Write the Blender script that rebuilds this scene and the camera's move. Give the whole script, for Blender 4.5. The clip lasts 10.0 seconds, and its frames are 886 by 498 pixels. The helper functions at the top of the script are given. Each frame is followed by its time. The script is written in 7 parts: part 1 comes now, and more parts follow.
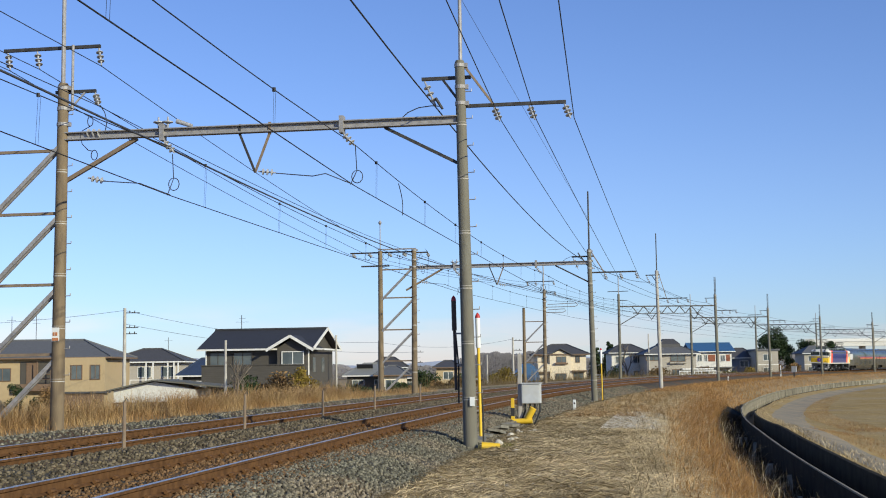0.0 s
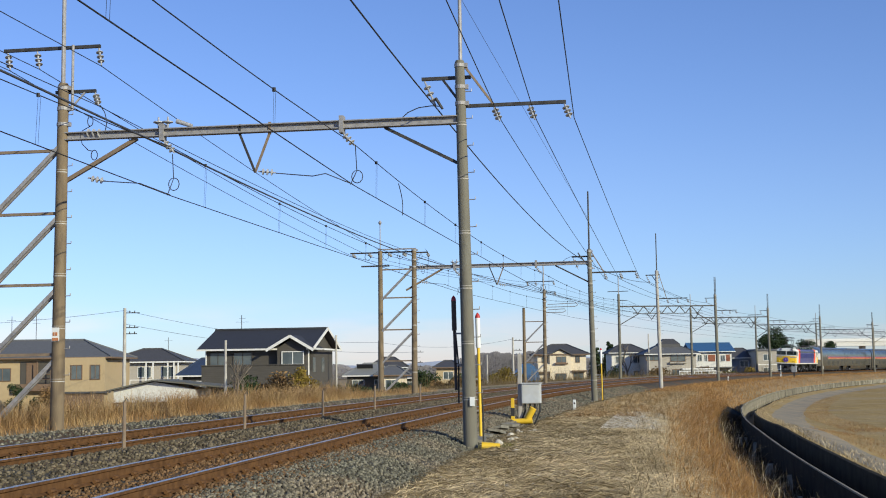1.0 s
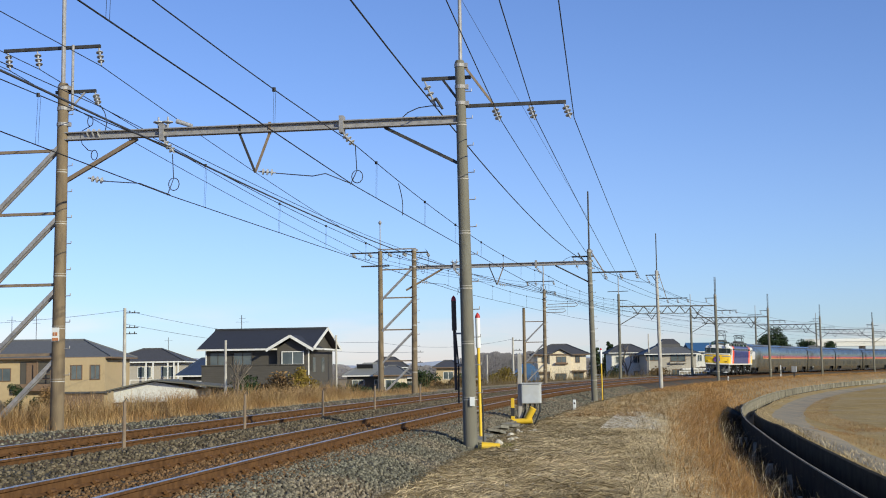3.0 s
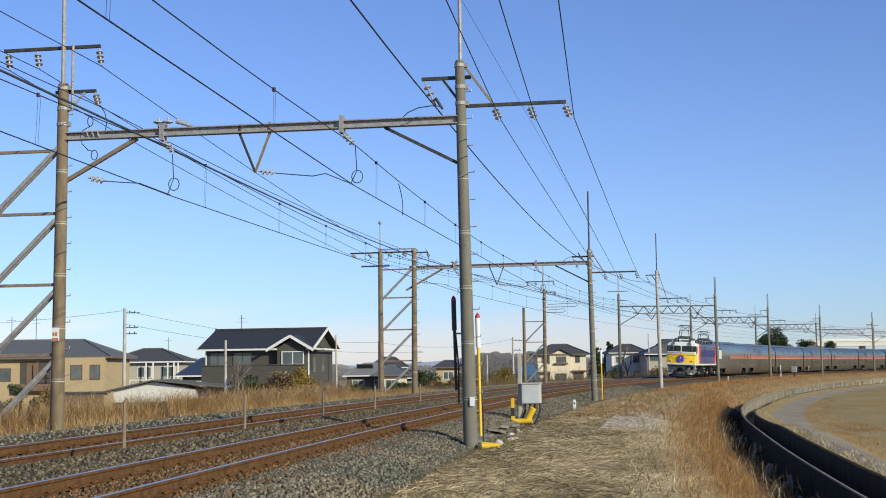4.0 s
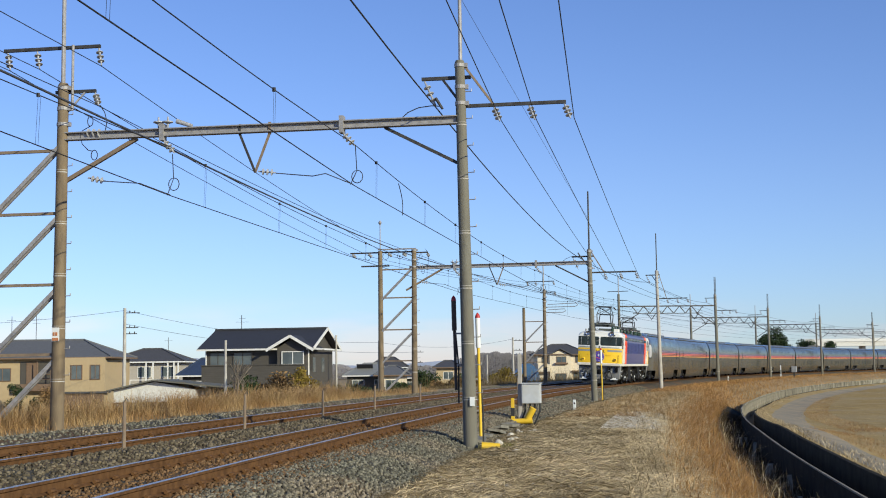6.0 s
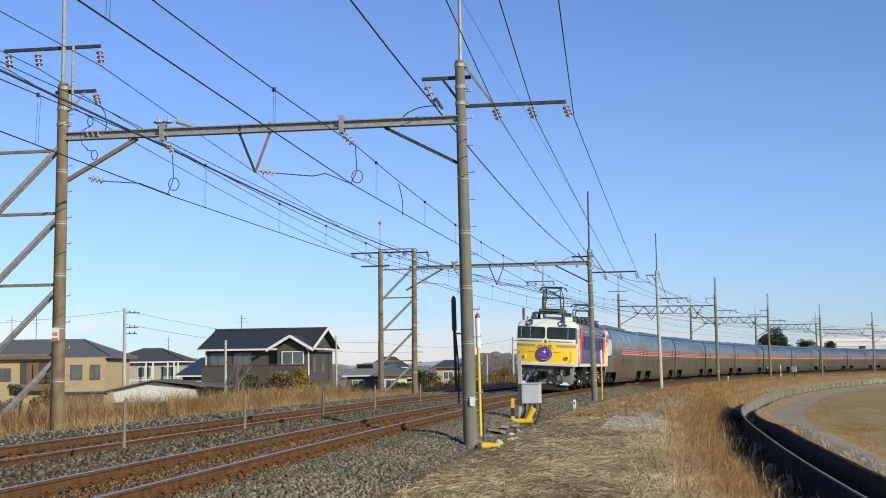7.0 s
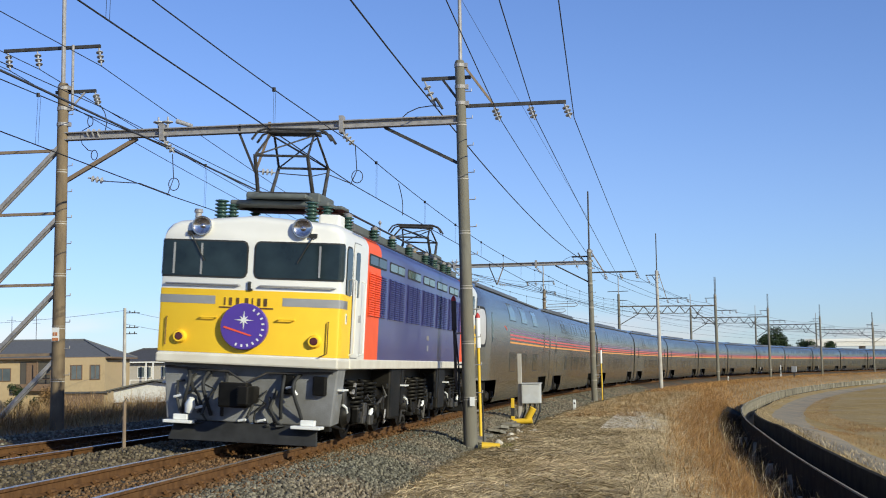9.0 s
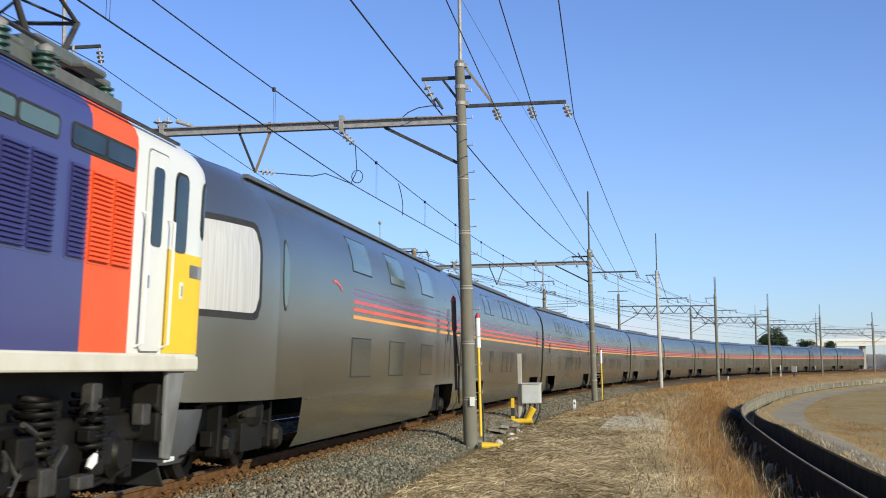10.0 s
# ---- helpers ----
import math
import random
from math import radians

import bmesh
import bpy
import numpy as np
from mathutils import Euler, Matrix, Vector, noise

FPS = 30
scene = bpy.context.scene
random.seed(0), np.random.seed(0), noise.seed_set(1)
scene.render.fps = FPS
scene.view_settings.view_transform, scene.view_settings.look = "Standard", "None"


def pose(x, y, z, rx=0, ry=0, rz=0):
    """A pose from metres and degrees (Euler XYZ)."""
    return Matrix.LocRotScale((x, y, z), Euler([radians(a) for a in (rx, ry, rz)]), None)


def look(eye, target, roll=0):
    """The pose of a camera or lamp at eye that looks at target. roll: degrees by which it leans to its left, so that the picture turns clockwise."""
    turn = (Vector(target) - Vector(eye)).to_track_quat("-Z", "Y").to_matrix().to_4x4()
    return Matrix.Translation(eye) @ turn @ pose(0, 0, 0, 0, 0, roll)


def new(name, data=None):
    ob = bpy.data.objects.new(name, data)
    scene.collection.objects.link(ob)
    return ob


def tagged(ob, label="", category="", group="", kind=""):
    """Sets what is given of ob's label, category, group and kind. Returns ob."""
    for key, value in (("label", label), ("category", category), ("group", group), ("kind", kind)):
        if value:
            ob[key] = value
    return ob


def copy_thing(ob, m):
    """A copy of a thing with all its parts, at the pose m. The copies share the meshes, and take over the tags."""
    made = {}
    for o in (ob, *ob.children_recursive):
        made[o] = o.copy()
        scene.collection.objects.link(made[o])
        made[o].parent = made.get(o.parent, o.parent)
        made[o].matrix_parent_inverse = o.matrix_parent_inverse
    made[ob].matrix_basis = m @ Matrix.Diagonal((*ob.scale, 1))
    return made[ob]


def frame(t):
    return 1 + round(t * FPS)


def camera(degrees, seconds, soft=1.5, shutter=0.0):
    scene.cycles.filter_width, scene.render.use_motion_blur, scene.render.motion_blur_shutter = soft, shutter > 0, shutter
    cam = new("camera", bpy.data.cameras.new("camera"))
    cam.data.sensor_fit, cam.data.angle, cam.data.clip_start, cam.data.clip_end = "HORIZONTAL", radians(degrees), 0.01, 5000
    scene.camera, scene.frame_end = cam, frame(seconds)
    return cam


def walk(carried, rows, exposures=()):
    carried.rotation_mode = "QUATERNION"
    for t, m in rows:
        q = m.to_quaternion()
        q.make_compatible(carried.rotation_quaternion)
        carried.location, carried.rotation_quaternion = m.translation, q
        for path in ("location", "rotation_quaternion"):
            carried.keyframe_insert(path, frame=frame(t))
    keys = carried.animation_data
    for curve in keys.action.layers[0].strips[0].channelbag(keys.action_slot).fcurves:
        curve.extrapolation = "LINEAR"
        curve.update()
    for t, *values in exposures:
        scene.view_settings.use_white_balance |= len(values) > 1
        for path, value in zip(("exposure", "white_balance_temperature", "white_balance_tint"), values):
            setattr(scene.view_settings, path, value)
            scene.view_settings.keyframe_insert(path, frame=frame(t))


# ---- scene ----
DUR = 10.0
EYE = (0.0, 0.0, 1.2286)
cam = camera(37.96, DUR, soft=1.02, shutter=0.06)


def camera_pose():
    t = radians(5.3153)
    return look(EYE, (0.0, math.cos(t), EYE[2] + math.sin(t)), -0.7455)


walk(cam, [(0.0, camera_pose()), (DUR, camera_pose())], exposures=[(0.0, 0.06, 5450, 10), (9.4, 0.06, 5450, 10), (DUR, 0.19, 5450, 10)])

# ---- light ----
SUN_AZ, SUN_EL = 137.0, 20.5          # clockwise from the view direction
world = bpy.data.worlds.new("world")
scene.world = world
world.use_nodes = True
wn, wl = world.node_tree.nodes, world.node_tree.links
sky = wn.new("ShaderNodeTexSky")
sky.sky_type = "NISHITA"
sky.sun_disc = False
sky.sun_elevation = radians(SUN_EL)
sky.sun_rotation = radians(SUN_AZ)
sky.air_density, sky.dust_density, sky.ozone_density = 1.0, 0.15, 2.6
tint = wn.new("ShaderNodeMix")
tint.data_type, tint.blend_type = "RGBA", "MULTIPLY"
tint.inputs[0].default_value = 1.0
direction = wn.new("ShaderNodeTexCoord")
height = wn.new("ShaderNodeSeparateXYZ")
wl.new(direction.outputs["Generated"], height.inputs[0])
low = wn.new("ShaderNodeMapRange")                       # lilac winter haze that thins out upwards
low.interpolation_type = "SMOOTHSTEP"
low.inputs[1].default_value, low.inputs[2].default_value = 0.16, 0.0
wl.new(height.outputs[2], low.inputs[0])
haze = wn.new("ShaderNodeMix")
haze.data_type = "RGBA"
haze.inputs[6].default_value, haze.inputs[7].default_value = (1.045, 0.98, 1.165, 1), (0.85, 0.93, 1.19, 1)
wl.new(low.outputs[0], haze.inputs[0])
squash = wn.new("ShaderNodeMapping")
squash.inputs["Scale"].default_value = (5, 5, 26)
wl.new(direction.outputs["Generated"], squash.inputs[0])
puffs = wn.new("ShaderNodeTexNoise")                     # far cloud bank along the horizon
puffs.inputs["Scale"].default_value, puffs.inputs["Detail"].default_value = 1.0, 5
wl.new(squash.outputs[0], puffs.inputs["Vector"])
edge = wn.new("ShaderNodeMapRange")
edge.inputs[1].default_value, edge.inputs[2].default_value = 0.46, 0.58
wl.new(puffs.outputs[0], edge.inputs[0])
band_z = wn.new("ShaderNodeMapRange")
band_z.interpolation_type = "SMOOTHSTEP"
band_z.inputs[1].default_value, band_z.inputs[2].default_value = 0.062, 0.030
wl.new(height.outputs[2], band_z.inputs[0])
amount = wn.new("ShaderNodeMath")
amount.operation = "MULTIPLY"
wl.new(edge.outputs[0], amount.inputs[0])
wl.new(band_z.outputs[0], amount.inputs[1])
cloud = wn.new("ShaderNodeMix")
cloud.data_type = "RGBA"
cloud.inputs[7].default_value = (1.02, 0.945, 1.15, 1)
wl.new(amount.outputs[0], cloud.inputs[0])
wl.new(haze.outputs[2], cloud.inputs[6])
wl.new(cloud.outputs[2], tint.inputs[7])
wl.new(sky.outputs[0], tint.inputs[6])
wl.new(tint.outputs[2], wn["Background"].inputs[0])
wn["Background"].inputs[1].default_value = 0.105
sun_dir = Vector((math.sin(radians(SUN_AZ)) * math.cos(radians(SUN_EL)), math.cos(radians(SUN_AZ)) * math.cos(radians(SUN_EL)), math.sin(radians(SUN_EL))))
lamp = bpy.data.lights.new("sun", "SUN")
lamp.energy, lamp.angle, lamp.color = 4.75, radians(0.53), (1.0, 0.86, 0.53)
sun = new("sun", lamp)
sun.matrix_basis = look(sun_dir * 50, (0, 0, 0))


# ---- materials ----
def mat(name, c1, c2=None, scale=4.0, rough=0.7, metal=0.0, bump=0.0, bscale=40.0, per="", spread=0.0, stretch=(1, 1, 1), coat=0.0, patch=0.0, c3=None, spec=0.5):
    """Two tones mixed by a fine and a broad noise, with relief; per: 'object' or 'island' varies each piece."""
    m = bpy.data.materials.new(name)
    m.use_nodes = True
    n, l = m.node_tree.nodes, m.node_tree.links
    b = n["Principled BSDF"]
    b.inputs["Roughness"].default_value = rough
    b.inputs["Metallic"].default_value = metal
    b.inputs["Specular IOR Level"].default_value = spec
    b.inputs["Coat Weight"].default_value = coat
    b.inputs["Coat Roughness"].default_value = 0.08
    c2 = c2 or tuple(x * 0.8 for x in c1)
    tc = n.new("ShaderNodeTexCoord")
    mp = n.new("ShaderNodeMapping")
    mp.inputs["Scale"].default_value = stretch
    l.new(tc.outputs["Object"], mp.inputs[0])
    no = n.new("ShaderNodeTexNoise")
    no.inputs["Scale"].default_value, no.inputs["Detail"].default_value = scale, 6
    l.new(mp.outputs[0], no.inputs["Vector"])
    ramp = n.new("ShaderNodeMapRange")
    ramp.inputs[1].default_value, ramp.inputs[2].default_value = 0.32, 0.68
    l.new(no.outputs[0], ramp.inputs[0])
    mix = n.new("ShaderNodeMix")
    mix.data_type = "RGBA"
    mix.inputs[6].default_value, mix.inputs[7].default_value = (*c1, 1), (*c2, 1)
    l.new(ramp.outputs[0], mix.inputs[0])
    col = mix.outputs[2]
    if c3:
        n3 = n.new("ShaderNodeTexNoise")
        n3.inputs["Scale"].default_value, n3.inputs["Detail"].default_value = patch or scale * 0.12, 4
        l.new(tc.outputs["Object"], n3.inputs["Vector"])
        r3 = n.new("ShaderNodeMapRange")
        r3.inputs[1].default_value, r3.inputs[2].default_value = 0.42, 0.62
        l.new(n3.outputs[0], r3.inputs[0])
        m3 = n.new("ShaderNodeMix")
        m3.data_type = "RGBA"
        l.new(r3.outputs[0], m3.inputs[0])
        l.new(col, m3.inputs[6])
        m3.inputs[7].default_value = (*c3, 1)
        col = m3.outputs[2]
    if per:
        src = n.new("ShaderNodeObjectInfo").outputs["Random"] if per == "object" else n.new("ShaderNodeNewGeometry").outputs["Random Per Island"]
        hs = n.new("ShaderNodeHueSaturation")
        mr = n.new("ShaderNodeMapRange")
        mr.inputs[3].default_value, mr.inputs[4].default_value = 1 - spread, 1 + spread
        l.new(src, mr.inputs[0])
        l.new(mr.outputs[0], hs.inputs["Value"])
        l.new(col, hs.inputs["Color"])
        col = hs.outputs[0]
    l.new(col, b.inputs["Base Color"])
    if bump:
        nb = n.new("ShaderNodeTexNoise")
        nb.inputs["Scale"].default_value, nb.inputs["Detail"].default_value = bscale, 4
        l.new(mp.outputs[0], nb.inputs["Vector"])
        bp = n.new("ShaderNodeBump")
        bp.inputs["Strength"].default_value, bp.inputs["Distance"].default_value = bump, 0.03
        l.new(nb.outputs[0], bp.inputs["Height"])
        l.new(bp.outputs[0], b.inputs["Normal"])
    return m


CONCRETE = mat("pole_concrete", (0.185, 0.175, 0.14), (0.13, 0.122, 0.098), 6, 0.85, bump=0.3, c3=(0.16, 0.145, 0.11), patch=1.2, stretch=(1, 1, 0.3))
CONCRETE_BROWN = mat("pole_concrete_brown", (0.215, 0.16, 0.095), (0.135, 0.10, 0.062), 6, 0.85, bump=0.3, stretch=(1, 1, 0.3))
CONCRETE_PALE = mat("pole_concrete_pale", (0.48, 0.45, 0.40), (0.34, 0.31, 0.27), 5, 0.85, bump=0.3, stretch=(1, 1, 0.4))
STEEL = mat("galvanised_steel", (0.40, 0.38, 0.375), (0.27, 0.255, 0.25), 9, 0.6, 0.3, bump=0.1)
STEEL_DARK = mat("dark_steel", (0.09, 0.085, 0.08), (0.05, 0.045, 0.04), 8, 0.6, 0.5, bump=0.1)
RUSTY = mat("rusted_steel", (0.27, 0.20, 0.13), (0.20, 0.15, 0.11), 9, 0.8, 0.2, bump=0.2)
WIRE = mat("wire", (0.035, 0.035, 0.04), (0.05, 0.045, 0.04), 3, 0.6, 0.6)
WIRE_PALE = mat("wire_bundle", (0.13, 0.13, 0.14), (0.09, 0.09, 0.1), 3, 0.5, 0.6)
PORCELAIN = mat("porcelain", (0.50, 0.50, 0.52), (0.26, 0.25, 0.25), 24, 0.25)
GREEN_GLAZE = mat("green_glaze", (0.035, 0.075, 0.055), (0.05, 0.09, 0.07), 10, 0.2)
RAILTOP = mat("rail_head", (0.62, 0.57, 0.52), (0.48, 0.44, 0.40), 30, 0.36, 0.8, stretch=(1, 1, 1))
RAILSIDE = mat("rail_rust", (0.165, 0.085, 0.034), (0.09, 0.046, 0.02), 8, 0.85, 0.1, bump=0.2, spec=0.12)
SLEEPER = mat("sleeper_rust", (0.19, 0.11, 0.052), (0.12, 0.068, 0.032), 7, 0.9, bump=0.4, per="object", spread=0.2, spec=0.12)
BALLAST = mat("ballast_bed", (0.12, 0.105, 0.08), (0.055, 0.05, 0.04), 28, 0.95, bump=1.0, bscale=26, c3=(0.14, 0.09, 0.05), patch=0.5, spec=0.12)
STONE = mat("ballast_stone", (0.18, 0.168, 0.126), (0.10, 0.094, 0.07), 10, 0.9, per="island", spread=0.6, c3=(0.20, 0.165, 0.115), patch=0.4, spec=0.12)
STONE_BROWN = mat("ballast_stone_brown", (0.165, 0.135, 0.088), (0.09, 0.073, 0.048), 10, 0.9, per="island", spread=0.6, spec=0.12)
STONE_RUST = mat("ballast_stone_rust", (0.19, 0.115, 0.055), (0.12, 0.07, 0.035), 10, 0.9, per="island", spread=0.5, spec=0.12)
GROUND = mat("dry_ground", (0.30, 0.235, 0.13), (0.19, 0.145, 0.08), 5, 0.95, bump=0.6, bscale=14, c3=(0.31, 0.235, 0.14), patch=0.12, spec=0.12)
STRAW = mat("straw", (0.62, 0.49, 0.29), (0.44, 0.34, 0.19), 3, 0.8, per="island", spread=0.6, c3=(0.32, 0.245, 0.13), patch=0.6, spec=0.12)
GRASS_DRY = mat("dry_grass", (0.40, 0.245, 0.10), (0.29, 0.165, 0.066), 0.8, 0.85, per="island", spread=0.4, c3=(0.46, 0.32, 0.15), patch=0.35, spec=0.12)
GRASS_RED = mat("russet_grass", (0.44, 0.235, 0.075), (0.36, 0.205, 0.075), 0.7, 0.85, per="island", spread=0.5, c3=(0.46, 0.265, 0.092), patch=0.5, spec=0.12)
FIELD = mat("stubble_field", (0.42, 0.295, 0.11), (0.30, 0.205, 0.07), 0.9, 0.95, bump=0.7, bscale=9, c3=(0.37, 0.28, 0.14), patch=0.09, stretch=(1, 0.35, 1), spec=0.12)
ASPHALT = mat("farm_road", (0.32, 0.275, 0.20), (0.22, 0.19, 0.14), 5, 0.9, bump=0.5, bscale=40, c3=(0.36, 0.29, 0.19), patch=0.6, spec=0.12)
# Ditch concrete with the shade of the walls mixed into its colour.
DITCH_SHADED = mat("ditch_concrete_shaded", (0.040, 0.032, 0.020), (0.016, 0.013, 0.008), 2, 0.9, bump=0.4, spec=0.12)
DITCH_WALL = mat("mossy_wall_lit_side", (0.38, 0.34, 0.26), (0.20, 0.18, 0.135), 3, 0.9, bump=0.4, c3=(0.11, 0.10, 0.07), patch=0.8, spec=0.12)
DITCH_PALE = mat("ditch_beam", (0.36, 0.325, 0.25), (0.22, 0.195, 0.145), 5, 0.9, bump=0.3, spec=0.12)
WHITE_PAINT = mat("ivory_paint", (0.82, 0.80, 0.75), (0.78, 0.76, 0.71), 3, 0.35, coat=0.3)
SILL_PAINT = mat("cream_sill_paint", (0.72, 0.68, 0.58), (0.62, 0.57, 0.47), 3, 0.45)
YELLOW = mat("yellow_paint", (0.93, 0.60, 0.012), (0.90, 0.56, 0.010), 3, 0.5)
ORANGE = mat("red_orange_paint", (0.84, 0.115, 0.025), (0.79, 0.10, 0.02), 3, 0.55)
BLUE = mat("violet_blue_paint", (0.058, 0.060, 0.205), (0.049, 0.050, 0.178), 0.8, 0.3, coat=0.2, bump=0.02, bscale=1.5)
BROWN_NUM = mat("number_bronze", (0.20, 0.11, 0.04), (0.13, 0.075, 0.03), 6, 0.5, 0.4)
GREY_PAINT = mat("grey_paint", (0.33, 0.33, 0.34), (0.28, 0.28, 0.29), 4, 0.45)
SKIRT = mat("skirt_grey", (0.26, 0.26, 0.265), (0.19, 0.19, 0.19), 4, 0.5, bump=0.1, c3=(0.14, 0.135, 0.125), patch=1.3)
PLOUGH = mat("plough_dark", (0.035, 0.035, 0.036), (0.022, 0.022, 0.022), 5, 0.6, spec=0.2)
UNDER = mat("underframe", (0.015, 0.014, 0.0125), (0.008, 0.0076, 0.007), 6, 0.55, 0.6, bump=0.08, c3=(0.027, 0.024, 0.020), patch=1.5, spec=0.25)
ROOFGREY = mat("roof_equipment", (0.13, 0.14, 0.13), (0.09, 0.1, 0.095), 6, 0.6, bump=0.1)
GLASS = mat("dark_glass", (0.006, 0.010, 0.011), (0.022, 0.034, 0.036), 2.2, 0.05)
GLASS_PALE = mat("pale_glass", (0.075, 0.12, 0.115), (0.11, 0.16, 0.15), 0.6, 0.08, coat=0.2)
COACH_GLASS = mat("tinted_coach_glass", (0.12, 0.135, 0.13), (0.085, 0.095, 0.09), 0.8, 0.14, 0.6)
CURTAIN = mat("white_curtain", (0.60, 0.58, 0.57), (0.44, 0.425, 0.415), 9, 0.5, coat=0.6, stretch=(3, 3, 0.05))
RUBBER = mat("black_rubber", (0.02, 0.02, 0.02), (0.03, 0.03, 0.03), 8, 0.7)
SILVER = mat("silver_coach_paint", (0.295, 0.285, 0.235), (0.265, 0.255, 0.21), 0.7, 0.22, 0.9)
SILVER_END = mat("silver_end_paler", (0.41, 0.40, 0.355), (0.37, 0.36, 0.32), 0.9, 0.24, 0.9)
SILVER_DARK = mat("coach_roof_grey", (0.16, 0.165, 0.18), (0.12, 0.125, 0.14), 2, 0.45, 0.4)
S_YEL = mat("stripe_amber", (0.85, 0.37, 0.06), (0.8, 0.34, 0.05), 2, 0.35)
S_RED = mat("stripe_red", (0.78, 0.10, 0.04), (0.72, 0.09, 0.04), 2, 0.35)
S_PINK = mat("stripe_rose", (0.66, 0.09, 0.10), (0.6, 0.08, 0.1), 2, 0.35)
S_VIO = mat("stripe_violet", (0.22, 0.10, 0.26), (0.2, 0.09, 0.24), 2, 0.35)
MARK_BLUE = mat("headmark_violet", (0.10, 0.05, 0.36), (0.085, 0.045, 0.32), 2, 0.3)
WHITE = mat("white_paint", (0.8, 0.8, 0.78), (0.7, 0.7, 0.68), 4, 0.4)
YEL_GUARD = mat("yellow_plastic", (0.76, 0.50, 0.015), (0.66, 0.42, 0.015), 6, 0.5)
RED_CAP = mat("red_cap", (0.5, 0.03, 0.03), (0.4, 0.03, 0.03), 6, 0.5)
BOXGREY = mat("cabinet_grey", (0.55, 0.56, 0.57), (0.47, 0.48, 0.49), 6, 0.45, c3=(0.5, 0.49, 0.46), patch=2)
LENS = mat("lamp_lens", (0.75, 0.72, 0.72), (0.45, 0.42, 0.42), 30, 0.16, 0.95, coat=0.4)
CHROME = mat("chrome_rim", (0.62, 0.61, 0.60), (0.5, 0.49, 0.48), 9, 0.25, 0.9)
RED_LENS = mat("red_lens", (0.09, 0.008, 0.008), (0.06, 0.006, 0.006), 8, 0.1, coat=0.6)


# ---- the curved line ----
S_TAB = np.linspace(-400.0, 1500.0, 3801)
_k = np.where((S_TAB > -60) & (S_TAB < 320), 0.00151 + 0.5385e-5 * S_TAB - 0.2333e-7 * S_TAB ** 2, 0.0)
_ph = np.concatenate([[0], np.cumsum((_k[1:] + _k[:-1]) / 2 * 0.5)])
_ph += radians(9.026) - np.interp(0, S_TAB, _ph)
_x = np.concatenate([[0], np.cumsum((np.sin(_ph[1:]) + np.sin(_ph[:-1])) / 2 * 0.5)])
_y = np.concatenate([[0], np.cumsum((np.cos(_ph[1:]) + np.cos(_ph[:-1])) / 2 * 0.5)])
_x += -1.7999 - np.interp(0, S_TAB, _x)
_y += 29.2728 - np.interp(0, S_TAB, _y)
CANT = 3.2577


def tk(s, o=0.0, z=0.0):
    """World place of a point o metres to the right of the near track's middle, s metres along it."""
    x, y, h = np.interp(s, S_TAB, _x), np.interp(s, S_TAB, _y), np.interp(s, S_TAB, _ph)
    return np.stack(np.broadcast_arrays(x + o * np.cos(h), y - o * np.sin(h), z), -1)


def heading(s):
    return float(np.interp(s, S_TAB, _ph))


def stand(s, o, z, turn=0.0):
    """Pose of a thing beside the line: its x points away from the line to the right, its y along it."""
    p = tk(s, o, z)
    return pose(float(p[0]), float(p[1]), float(p[2]), 0, 0, -math.degrees(heading(s)) + turn)


def vehicle_pose(s, half):
    a, b = tk(s - half), tk(s + half)
    c = (a + b) / 2
    return pose(float(c[0]), float(c[1]), 0, 0, CANT, -math.degrees(math.atan2(b[0] - a[0], b[1] - a[1])))


